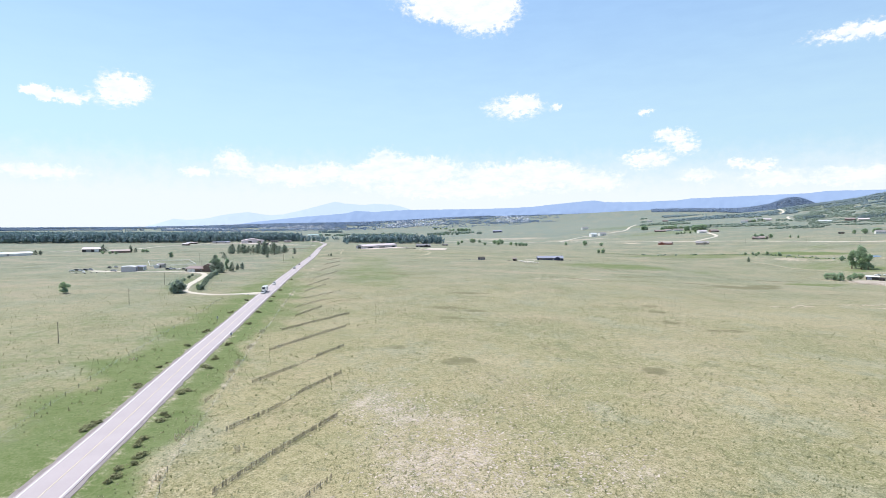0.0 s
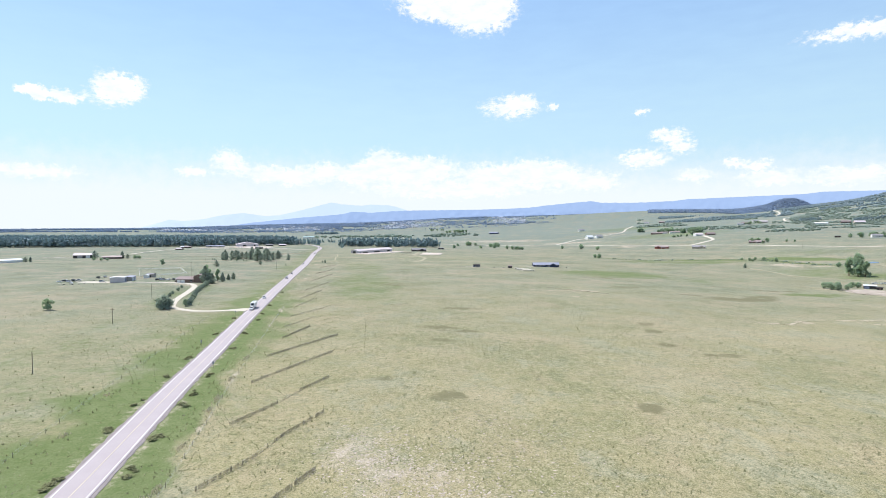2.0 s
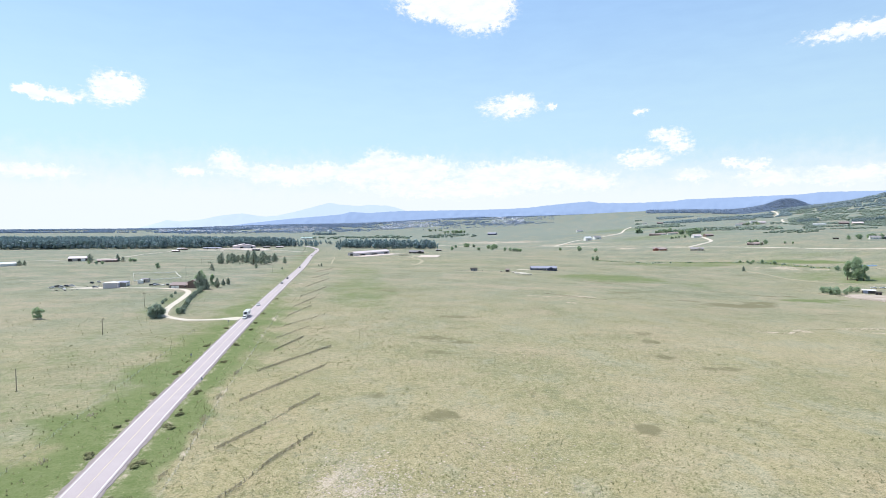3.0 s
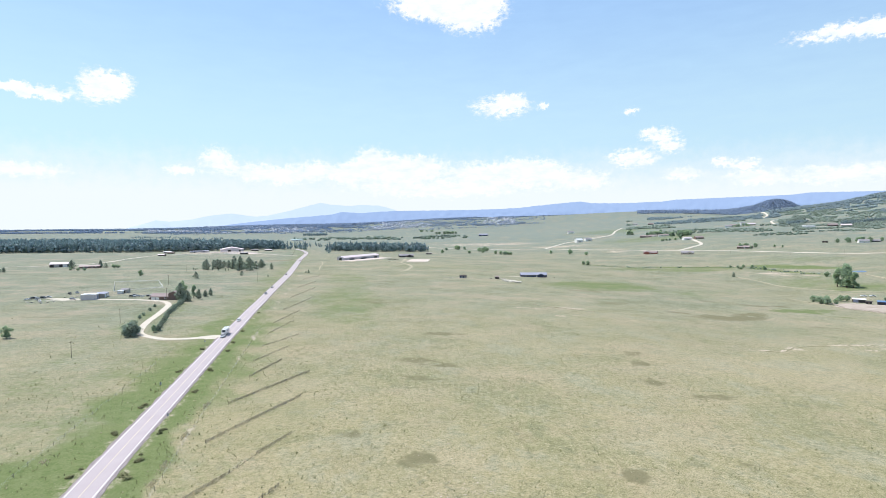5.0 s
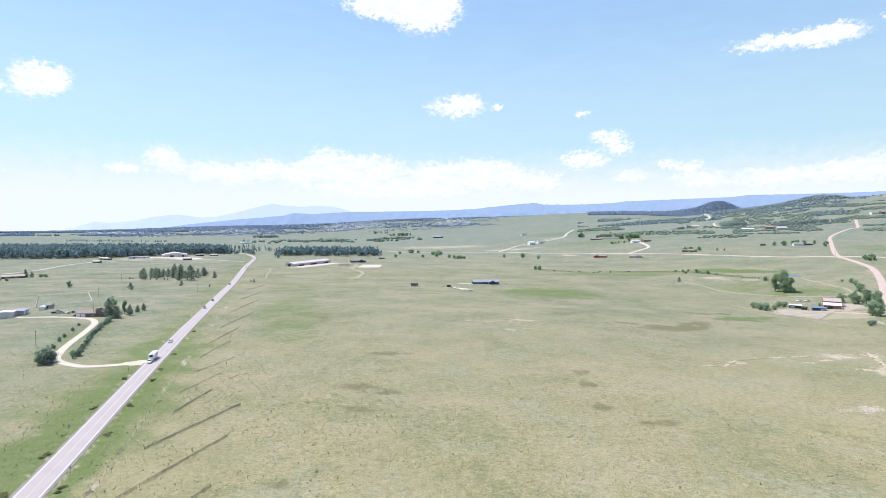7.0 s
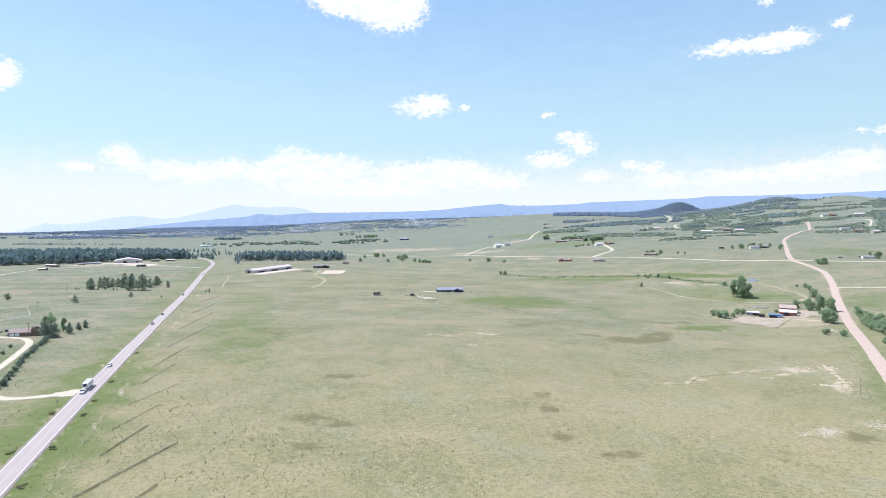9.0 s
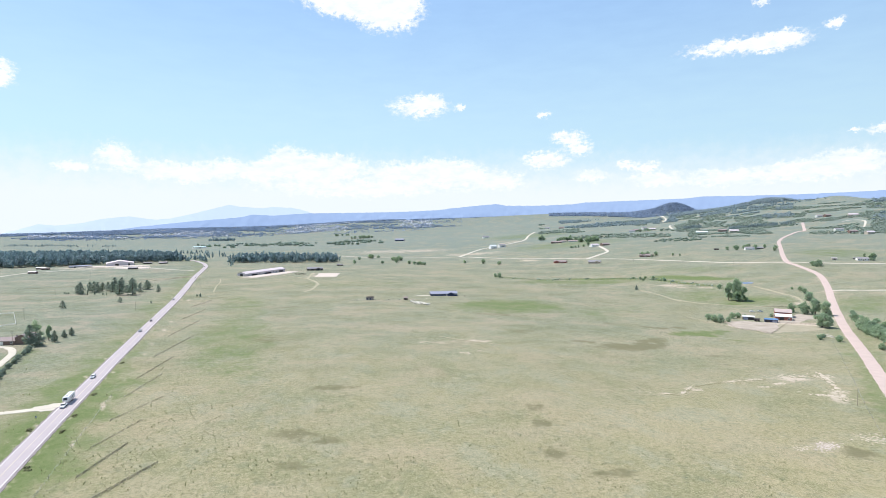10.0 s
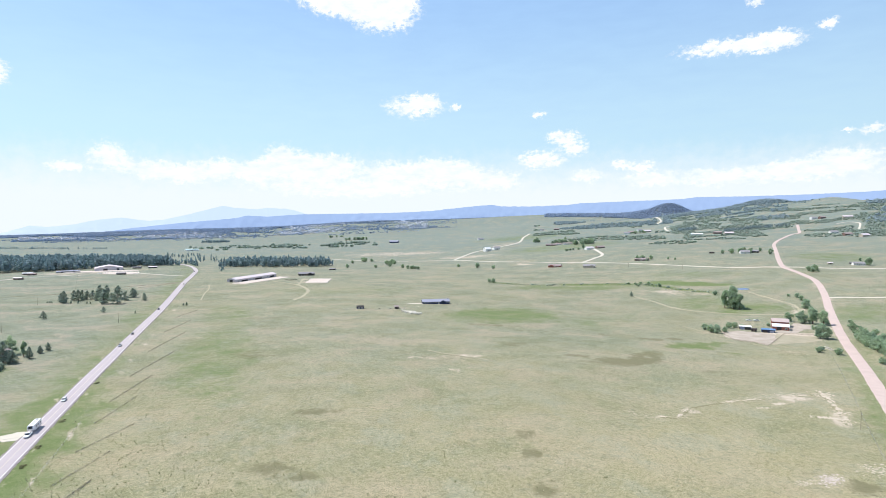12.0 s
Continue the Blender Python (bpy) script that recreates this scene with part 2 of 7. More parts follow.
def grass_material():
    """Prairie grass: straw and green at three scales; lush, bare and scrubby cover from the sheet's own cover layer."""
    m = bpy.data.materials.new("prairie_grass")
    m.use_nodes = True
    t = m.node_tree
    b = t.nodes["Principled BSDF"]
    geo = t.nodes.new("ShaderNodeNewGeometry")

    def noise_fac(scale, detail=4, rough=0.6, stretch=None):
        n = t.nodes.new("ShaderNodeTexNoise")
        n.inputs["Scale"].default_value, n.inputs["Detail"].default_value, n.inputs["Roughness"].default_value = scale, detail, rough
        if stretch:
            mp = t.nodes.new("ShaderNodeMapping")
            mp.inputs["Scale"].default_value, mp.inputs["Rotation"].default_value = stretch, (0, 0, 0.3)
            t.links.new(geo.outputs["Position"], mp.inputs[0])
            t.links.new(mp.outputs[0], n.inputs["Vector"])
        else:
            t.links.new(geo.outputs["Position"], n.inputs["Vector"])
        return n.outputs["Fac"]

    def mixed(f, a, bcol):
        n = t.nodes.new("ShaderNodeMix")
        n.data_type = "RGBA"
        t.links.new(f, n.inputs["Factor"])
        for key, v in (("A", a), ("B", bcol)):
            if isinstance(v, tuple):
                n.inputs[key].default_value = (*v, 1)
            else:
                t.links.new(v, n.inputs[key])
        return n.outputs["Result"]

    def ramp(f, lo, hi):
        n = t.nodes.new("ShaderNodeMapRange")
        n.interpolation_type = "SMOOTHSTEP"
        t.links.new(f, n.inputs[0])
        n.inputs[1].default_value, n.inputs[2].default_value = lo, hi
        return n.outputs[0]

    big, mid, small, tiny = noise_fac(0.006, 4), noise_fac(0.04, 6, 0.7), noise_fac(0.28, 5, 0.7), noise_fac(1.6, 5, 0.75)
    broad = noise_fac(0.017, 5, 0.65)
    a = gmath(t, "MULTIPLY_ADD", big, 0.9, gmath(t, "MULTIPLY_ADD", mid, 0.9, -0.45))
    a = gmath(t, "ADD", a, gmath(t, "MULTIPLY_ADD", small, 0.7, -0.35))
    col = mixed(ramp(a, 0.2, 0.75), STRAW, GREEN)
    col = mixed(gmath(t, "MULTIPLY", ramp(noise_fac(0.011, 4), 0.45, 0.7), 0.45), col, TAN_GRASS)
    col = mixed(gmath(t, "MULTIPLY", ramp(gmath(t, "MULTIPLY_ADD", mid, 0.35, gmath(t, "MULTIPLY", broad, 0.65)), 0.49, 0.58), 0.6), col, PINK_EARTH)
    col = mixed(gmath(t, "MULTIPLY", ramp(gmath(t, "MULTIPLY_ADD", mid, 0.35, gmath(t, "MULTIPLY", broad, 0.65)), 0.48, 0.41), 0.75), col, GREEN)
    drift = noise_fac(0.031, 5, 0.7, (1.0, 0.7, 1.0))
    col = mixed(gmath(t, "MULTIPLY", ramp(drift, 0.51, 0.63), 0.5), col, SAGE)
    col = mixed(gmath(t, "MULTIPLY", ramp(drift, 0.46, 0.36), 0.5), col, TAN_GRASS)
    grit = noise_fac(3.2, 7, 0.8)
    col = mixed(gmath(t, "MULTIPLY", ramp(gmath(t, "MULTIPLY_ADD", grit, 0.6, gmath(t, "MULTIPLY", tiny, 0.4)), 0.50, 0.63), 0.8), col, PALE)
    col = mixed(gmath(t, "MULTIPLY", ramp(grit, 0.48, 0.37), 0.8), col, TUFT)
    col = mixed(gmath(t, "MULTIPLY", ramp(tiny, 0.46, 0.34), 0.7), col, TUFT)
    for sc, size, colour, strong, seed in ((0.8, 0.10, TUFT, 0.7, 0.0), (1.3, 0.10, PALE, 0.75, 37.0), (0.33, -0.02, TUFT, 0.85, 71.0), (2.2, 0.12, TUFT, 0.6, 13.0)):
        vo = t.nodes.new("ShaderNodeTexVoronoi")
        vo.inputs["Scale"].default_value = sc
        mp = t.nodes.new("ShaderNodeMapping")
        mp.inputs["Location"].default_value = (seed, seed, 0)
        t.links.new(geo.outputs["Position"], mp.inputs[0])
        t.links.new(mp.outputs[0], vo.inputs["Vector"])
        dots = gmath(t, "MULTIPLY", ramp(gmath(t, "MULTIPLY_ADD", small, 0.25, vo.outputs["Distance"]), size + 0.19, size + 0.08), strong)
        col = mixed(dots, col, colour)
    att = t.nodes.new("ShaderNodeAttribute")
    att.attribute_name = "cover"
    sep = t.nodes.new("ShaderNodeSeparateColor")
    t.links.new(att.outputs["Color"], sep.inputs[0])
    # with distance the grass turns to meadow green with haze mixed in
    far_hazed_green = gmath(t, "MULTIPLY", att.outputs["Alpha"], gmath(t, "MULTIPLY_ADD", a, 0.8, 0.6), clamp=True)
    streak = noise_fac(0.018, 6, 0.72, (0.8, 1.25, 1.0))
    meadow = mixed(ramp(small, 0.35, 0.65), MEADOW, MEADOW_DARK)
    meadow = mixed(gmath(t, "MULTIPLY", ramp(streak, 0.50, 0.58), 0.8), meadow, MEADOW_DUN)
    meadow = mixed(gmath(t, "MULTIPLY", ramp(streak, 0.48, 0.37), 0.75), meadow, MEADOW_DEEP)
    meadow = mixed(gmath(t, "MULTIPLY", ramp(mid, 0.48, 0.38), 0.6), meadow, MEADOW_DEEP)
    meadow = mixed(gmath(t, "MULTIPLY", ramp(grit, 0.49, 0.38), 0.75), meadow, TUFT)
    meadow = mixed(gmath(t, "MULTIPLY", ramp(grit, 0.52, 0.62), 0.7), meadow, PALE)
    col = mixed(far_hazed_green, col, meadow)
    col = mixed(gmath(t, "MULTIPLY", ramp(noise_fac(0.10, 5, 0.7), 0.46, 0.34), 0.22), col, MEADOW_DEEP)
    clump = noise_fac(0.55, 6, 0.75)
    col = mixed(gmath(t, "MULTIPLY", ramp(clump, 0.465, 0.355), 0.42), col, TUFT)
    col = mixed(gmath(t, "MULTIPLY", ramp(clump, 0.53, 0.64), 0.34), col, PALE)
    col = mixed(gmath(t, "MULTIPLY", ramp(small, 0.45, 0.33), 0.4), col, MEADOW_DEEP)
    # far plain: blue-green haze painted over the grass by distance
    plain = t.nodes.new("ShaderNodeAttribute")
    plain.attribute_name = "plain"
    col = mixed(gmath(t, "MULTIPLY", plain.outputs["Fac"], gmath(t, "MULTIPLY_ADD", ramp(streak, 0.62, 0.42), 0.6, 0.3)), col, PLAIN_HAZED)
    lush_col = mixed(ramp(gmath(t, "MULTIPLY_ADD", tiny, 0.5, gmath(t, "MULTIPLY", small, 0.5)), 0.40, 0.60), LUSH, LUSH_PALE)
    rag = gmath(t, "ADD", gmath(t, "MULTIPLY_ADD", small, 1.1, -0.55), gmath(t, "MULTIPLY_ADD", tiny, 0.5, -0.25))
    rag = gmath(t, "ADD", rag, gmath(t, "MULTIPLY_ADD", mid, 1.6, -0.8))
    for out, colour, gain in ((0, lush_col, 0.9), (1, BARE, 0.9), (2, SCRUB, 0.8)):
        rough_edge = rag if out == 0 else gmath(t, "ADD", gmath(t, "MULTIPLY", rag, 1.5), gmath(t, "MULTIPLY_ADD", grit, 1.6, -0.8))
        f = ramp(gmath(t, "MULTIPLY_ADD", sep.outputs[out], 1.3, gmath(t, "ADD", rough_edge, -0.15)), 0.15, 0.85)
        f = gmath(t, "MULTIPLY", f, gmath(t, "MULTIPLY", ramp(sep.outputs[out], 0.01, 0.2), gain))
        col = mixed(f, col, colour)
    t.links.new(col, b.inputs["Base Color"])
    b.inputs["Roughness"].default_value, b.inputs["Specular IOR Level"].default_value = 0.95, 0.1
    bp = t.nodes.new("ShaderNodeBump")
    bp.inputs["Strength"].default_value, bp.inputs["Distance"].default_value = 0.6, 0.35
    t.links.new(gmath(t, "ADD", small, gmath(t, "MULTIPLY", tiny, 0.6)), bp.inputs["Height"])
    t.links.new(bp.outputs[0], b.inputs["Normal"])
    return m


PINK_EARTH = (0.375, 0.315, 0.205)
TAN_GRASS = (0.36, 0.29, 0.185)
SAGE = (0.30, 0.302, 0.222)
# meadow and far plain carry distance haze as extra blue in the colour
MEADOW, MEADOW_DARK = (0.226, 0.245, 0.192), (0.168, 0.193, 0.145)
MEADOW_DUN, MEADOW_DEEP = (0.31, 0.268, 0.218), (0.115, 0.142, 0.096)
PLAIN_HAZED = (0.18, 0.215, 0.192)
LUSH_PALE = (0.155, 0.19, 0.08)
STRAW, GREEN, PALE, TUFT = (0.335, 0.29, 0.164), (0.207, 0.205, 0.10), (0.49, 0.43, 0.29), (0.095, 0.10, 0.05)
LUSH, BARE, SCRUB = (0.10, 0.145, 0.045), (0.50, 0.415, 0.335), (0.15, 0.14, 0.078)
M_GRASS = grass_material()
M_ASPHALT = material("grey_asphalt", (0.385, 0.335, 0.345), (0.445, 0.39, 0.40), 0.9, 0.15, 3.0, 0.1)
M_LINE = material("road_paint", (0.75, 0.74, 0.7), (0.62, 0.6, 0.56), 0.7, 0.8, 8.0, 0.0)
M_YELLOW = material("yellow_road_paint", (0.66, 0.57, 0.40), (0.58, 0.51, 0.40), 0.8, 0.8, 8.0, 0.0)
M_SHOULDER = material("shoulder_gravel", (0.20, 0.175, 0.175), (0.33, 0.285, 0.28), 1.0, 0.4, 4.0, 0.3)
M_GRAVEL = material("pale_gravel", (0.60, 0.545, 0.465), (0.48, 0.435, 0.365), 1.0, 0.12, 2.0, 0.25)
M_DIRT = material("pink_dirt_road", (0.55, 0.425, 0.385), (0.43, 0.345, 0.31), 1.0, 0.16, 1.5, 0.25)
M_TRACK = material("worn_track", (0.42, 0.37, 0.27), (0.29, 0.275, 0.185), 1.0, 0.2, 1.5, 0.2)
M_YARD = material("trampled_yard", (0.50, 0.42, 0.365), (0.27, 0.235, 0.18), 1.0, 0.11, 0.8, 0.3)
M_SAND = material("arena_sand", (0.60, 0.51, 0.45), (0.52, 0.44, 0.385), 1.0, 0.1, 1.5, 0.2)
M_PINE = material("pine_needles", (0.235, 0.285, 0.25), (0.295, 0.345, 0.295), 0.9, 0.5, 3.0, 0.3, per="island", spread=0.18)
# distant woods: haze is mixed into the needle colours as extra blue
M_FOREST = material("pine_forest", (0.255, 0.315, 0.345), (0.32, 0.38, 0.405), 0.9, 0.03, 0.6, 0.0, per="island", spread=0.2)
M_FARWOOD = material("far_hazed_woods", (0.235, 0.295, 0.40), (0.265, 0.325, 0.43), 0.9, 0.03, 0.6, 0.0, per="island", spread=0.05)
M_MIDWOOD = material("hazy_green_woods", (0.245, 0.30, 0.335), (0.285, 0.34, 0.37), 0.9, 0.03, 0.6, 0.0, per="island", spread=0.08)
M_LEAF = material("broad_leaves", (0.30, 0.385, 0.285), (0.38, 0.465, 0.335), 0.8, 0.5, 3.0, 0.3, per="island", spread=0.16)
M_SHRUB = material("oak_scrub", (0.275, 0.33, 0.305), (0.325, 0.38, 0.335), 0.9, 0.1, 1.0, 0.0, per="island", spread=0.2)
M_TUFT = material("sage_tufts", (0.14, 0.155, 0.08), (0.20, 0.205, 0.115), 0.95, 0.1, 1.0, 0.0, per="island", spread=0.2)
M_DRY = material("dry_grass", (0.36, 0.33, 0.21), (0.45, 0.41, 0.29), 0.95, 0.1, 1.0, 0.0, per="island", spread=0.12)
M_WEED = material("verge_weeds", (0.15, 0.165, 0.075), (0.22, 0.215, 0.11), 0.95, 0.3, 2.0, 0.0, per="island", spread=0.2)
M_BARK = material("bark", (0.10, 0.075, 0.055), (0.16, 0.12, 0.09), 0.95, 1.0, 8.0, 0.4)
M_OLDWOOD = material("weathered_wood", (0.215, 0.18, 0.135), (0.31, 0.265, 0.205), 0.95, 0.8, 7.0, 0.3, per="object", spread=0.1)
# the bluer tints of the far woods add to their painted haze
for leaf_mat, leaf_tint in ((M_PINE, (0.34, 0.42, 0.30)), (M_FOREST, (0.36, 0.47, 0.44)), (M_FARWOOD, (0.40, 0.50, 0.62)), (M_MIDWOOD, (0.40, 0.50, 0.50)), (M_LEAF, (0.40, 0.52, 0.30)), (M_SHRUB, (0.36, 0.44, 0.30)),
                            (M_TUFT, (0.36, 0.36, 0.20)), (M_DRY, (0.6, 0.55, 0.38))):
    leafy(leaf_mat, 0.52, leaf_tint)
M_WATER = material("pond_water", (0.08, 0.12, 0.2), (0.1, 0.15, 0.24), 0.08, 0.1, 1.0, 0.02)
M_GLASS = material("dark_window_glass", (0.03, 0.035, 0.045), (0.05, 0.055, 0.065), 0.1, 1.0, 5.0, 0.0)
M_WHITE = material("white_siding", (0.78, 0.77, 0.74), (0.70, 0.69, 0.66), 0.7, 0.3, 3.0, 0.1)
M_PINKWALL = material("pinkish_metal_siding", (0.62, 0.555, 0.565), (0.55, 0.49, 0.50), 0.6, 0.3, 3.0, 0.1)
M_TAN = material("tan_siding", (0.50, 0.43, 0.35), (0.44, 0.38, 0.31), 0.8, 0.3, 3.0, 0.1)
M_GREYWALL = material("grey_metal_siding", (0.40, 0.375, 0.35), (0.34, 0.32, 0.30), 0.6, 0.3, 3.0, 0.1)
M_BROWN = material("brown_siding", (0.17, 0.12, 0.10), (0.22, 0.155, 0.13), 0.85, 0.3, 3.0, 0.1)
M_RED = material("barn_red_boards", (0.27, 0.095, 0.07), (0.33, 0.13, 0.10), 0.85, 0.3, 3.0, 0.15)
M_NAVY = material("navy_siding", (0.035, 0.045, 0.085), (0.05, 0.06, 0.11), 0.7, 0.3, 3.0, 0.1)
M_DARKWALL = material("dark_boards", (0.05, 0.045, 0.045), (0.08, 0.07, 0.065), 0.85, 0.3, 3.0, 0.1)
M_ROOFGREY = material("grey_shingles", (0.24, 0.23, 0.24), (0.32, 0.30, 0.31), 0.85, 0.3, 2.5, 0.2)
M_ROOFBLUE = material("blue_grey_roof", (0.27, 0.28, 0.37), (0.35, 0.36, 0.44), 0.7, 0.3, 2.5, 0.15)
M_ROOFPINK = material("faded_metal_roof", (0.60, 0.515, 0.54), (0.68, 0.59, 0.615), 0.55, 0.2, 2.0, 0.1)
M_ROOFBROWN = material("brown_shingles", (0.27, 0.215, 0.205), (0.34, 0.275, 0.265), 0.85, 0.3, 2.5, 0.2)
M_ROOFDUN = material("dusty_pink_roof", (0.42, 0.335, 0.315), (0.50, 0.40, 0.38), 0.7, 0.3, 2.5, 0.1)
M_ROOFWHITE = material("pale_metal_roof", (0.66, 0.66, 0.68), (0.75, 0.75, 0.77), 0.45, 0.2, 2.0, 0.05)
M_ROOFGREEN = material("pale_green_roof", (0.45, 0.58, 0.56), (0.52, 0.64, 0.62), 0.6, 0.2, 2.0, 0.05)
M_TEAL = material("blue_painted_roof", (0.10, 0.20, 0.36), (0.14, 0.25, 0.42), 0.6, 0.3, 2.0, 0.1)
# suburb walls and roofs: a bluish cast in the colour imitates distance haze
M_TOWN = material("far_house_walls", (0.50, 0.51, 0.54), (0.70, 0.70, 0.72), 0.8, 0.02, 0.1, 0.0, per="island", spread=0.25)
M_TOWNROOF = material("far_house_roofs", (0.29, 0.31, 0.37), (0.50, 0.51, 0.56), 0.8, 0.02, 0.1, 0.0, per="island", spread=0.25)
M_ROCK = material("pale_rock", (0.62, 0.58, 0.50), (0.48, 0.44, 0.38), 0.95, 0.8, 4.0, 0.4)
M_STEEL = material("galvanised_steel", (0.45, 0.46, 0.48), (0.38, 0.39, 0.41), 0.45, 1.0, 6.0, 0.05, metal=0.6)
M_SIGN = material("sign_back_aluminium", (0.40, 0.42, 0.46), (0.34, 0.36, 0.40), 0.6, 1.0, 6.0, 0.0, metal=0.3)
M_CARWHITE = material("white_car_paint", (0.78, 0.78, 0.78), (0.72, 0.72, 0.73), 0.3, 1.0, 6.0, 0.0)
M_CARDARK = material("dark_car_paint", (0.03, 0.035, 0.045), (0.045, 0.05, 0.06), 0.3, 1.0, 6.0, 0.0)
M_CARGREY = material("silver_car_paint", (0.42, 0.43, 0.45), (0.36, 0.37, 0.39), 0.3, 1.0, 6.0, 0.0)
M_TYRE = material("tyre_rubber", (0.02, 0.02, 0.02), (0.03, 0.03, 0.03), 0.9, 1.0, 6.0, 0.0)
# mountains: dark base with a bluish glow that imitates the haze before them
M_RANGE = material("haze_blue_mountain", (0.045, 0.06, 0.09), (0.075, 0.10, 0.13), 1.0, 0.004, 0.03, 0.0, glow=((0.29, 0.40, 0.64), 0.86))
M_PEAK = material("haze_pale_mountain", (0.09, 0.11, 0.14), (0.11, 0.13, 0.16), 1.0, 0.004, 0.03, 0.0, glow=((0.47, 0.57, 0.70), 0.98))

# ------------------------------------------------------------------ ground
# broad swells of the land: middle x, y, spread, height in metres
SWELLS = [(300, 330, 150, -5.8), (470, 560, 170, -9.4), (430, 800, 190, -10.7), (280, 1000, 200, -0.8), (520, 1120, 220, -9.8),
          (760, 900, 240, 14.3), (930, 1150, 300, -3.2), (680, 1400, 300, 21.7), (480, 1720, 350, -25.9), (750, 2000, 400, 30.2),
          (900, 2500, 500, -8.9), (1531, 1645, 450, 11.7), (2100, 2150, 520, 97.4), (2129, 3449, 600, -82.3)]
FAR_SWELLS = [(1500, 3200, 600, 87), (2500, 1000, 700, 92.4), (130, 1250, 250, -2.9), (270, 2700, 500, 7.7), (-140, 2800, 500, -10.3),
              (-730, 4345, 900, -25), (600, 4800, 900, 117.3), (2300, 4200, 800, 122.0), (3500, 3000, 1000, 134), (-2600, 3900, 1200, 15),
              (3800, 1200, 1000, 119.7), (-1300, 4800, 600, 52.7), (-200, 4900, 550, 20.1), (2560, 4050, 165, 60.0), (1000, 3700, 500, -29.6),
              (1700, 4300, 450, -4.9), (-2700, 4300, 900, 8)]
# the flat butte, the wooded ridge and the rocky hilltops with the grassy dome between them
HILLTOPS = [(1341, 4350, 350, 16), (1711, 4219, 350, 22), (2138, 4020, 300, 19), (2423, 3855, 85, 45), (2515, 3795, 85, 50), (1906, 2636, 200, 17),
            (1929, 2365, 85, 11), (2005, 2301, 80, 25), (2117, 2267, 70, -19), (2190, 2200, 85, 28), (2400, 2040, 130, -15)]


def land(x, y):
    """Height of the ground at x, y (numbers or arrays)."""
    z = 0.12 * np.sin(x * 0.071 + 1.3) * np.sin(y * 0.053) + 0.1 * np.sin(x * 0.031 - y * 0.047)
    for cx, cy, s, a in SWELLS + FAR_SWELLS + HILLTOPS:
        z = z + a * np.exp(-((x - cx) ** 2 + (y - cy) ** 2) / (2 * s * s))
    return z


SHEET_RINGS = [6.0 * 1.019 ** k for k in range(357)] + [4930.0]
SHEET_STEP = 0.36


def sheet_z(x, y):
    """Height of the ground sheet itself, between its rings and spokes."""
    r, a = math.hypot(x - 10, y - 20), math.degrees(math.atan2(x - 10, y - 20))
    if not (7 < r < 4900 and -63 < a < 72):
        return float(land(x, y))
    i = min(356, int(math.log(r / 6.0) / math.log(1.019)))
    j = math.floor((a + 64) / SHEET_STEP)
    f, g = (r - SHEET_RINGS[i]) / (SHEET_RINGS[i + 1] - SHEET_RINGS[i]), (a + 64) / SHEET_STEP - j
    total = 0.0
    for di, wi in ((0, 1 - f), (1, f)):
        for dj, wj in ((0, 1 - g), (1, g)):
            q, b = SHEET_RINGS[i + di], radians(-64 + (j + dj) * SHEET_STEP)
            total += wi * wj * float(land(10 + q * math.sin(b), 20 + q * math.cos(b)))
    return total


def on_land(x, y, up=0.0):
    return Vector((x, y, sheet_z(x, y) + up))


ROAD = [(-15.0, -180), (-31.3, -90), (-47.5, 0), (-63, 87), (-81.5, 183), (-100, 283), (-118, 383), (-146.5, 550), (-174, 716), (-198, 846), (-236, 1043),
        (-254, 1151), (-276, 1272), (-304, 1368), (-345, 1461), (-420, 1560), (-520, 1640)]
DRIVE = [(-112, 337), (-126.4, 330.5), (-141.5, 329.2), (-154.4, 336.5), (-165.3, 347), (-173.8, 366), (-182, 393), (-195.3, 439), (-205, 466), (-219, 482.5),
         (-246, 492), (-273, 494), (-303, 500), (-330, 505)]
DIRT = [(127, 86), (214, 182), (288, 262), (348.3, 329.5), (399, 386.4), (473, 472.5), (575.5, 586.8), (651, 670), (712, 747), (753, 827), (779, 879), (865, 985), (957, 1092),
        (1060, 1212), (1140, 1306), (1227, 1388), (1339, 1466), (1378, 1478), (1439, 1545), (1510, 1625)]
CROSS = [(1300, 690), (1050, 770), (892, 794), (839, 812), (784, 867), (712, 920), (666, 1009), (611, 1127), (527, 1228), (426, 1336), (372, 1404), (318, 1490),
         (169, 1550), (79, 1598), (-34, 1700), (-150, 1800)]
YROAD = [(320, 1490), (400, 1680), (474, 1805), (607, 1923), (681, 2019), (770, 2240), (899, 2533)]
LANE = [(725, 1504), (682, 1368), (653, 1300), (606, 1250), (555, 1200)]
TRACK = [(584, 723), (575, 660), (570, 632), (551, 603), (527, 590), (479, 619), (454, 645), (439, 680), (443, 725), (440, 777)]
BARN_DRIVE = [(-34, 777), (-26, 804), (-22, 855), (-21, 882), (-30, 926), (-42, 969), (-42, 1007), (-42, 1080)]
BARN_LOOP = [(-42, 969), (-54, 983), (-69, 1005), (-90, 1035)]
FAR_BEND = [(1662, 2720), (1590, 2565), (1485, 2375), (1420, 2290), (1384, 2257)]
FAR_CURVE = [(1384, 2089), (1345, 2090), (1308, 2065), (1253, 1972), (1222, 1903)]
HILL_LOOP = [(1571, 1538), (1609, 1535), (1610, 1496), (1543, 1433), (1508, 1405)]
STREAM = [(286, 984), (333, 936), (396, 918), (467, 897), (512, 853), (526, 799), (548, 745)]
GULLY = [(177, 324), (184, 318), (193, 315), (201, 311), (209, 318), (218, 326), (230, 329), (243, 332), (257, 334), (269, 335), (286, 336), (302, 337), (314, 335)]
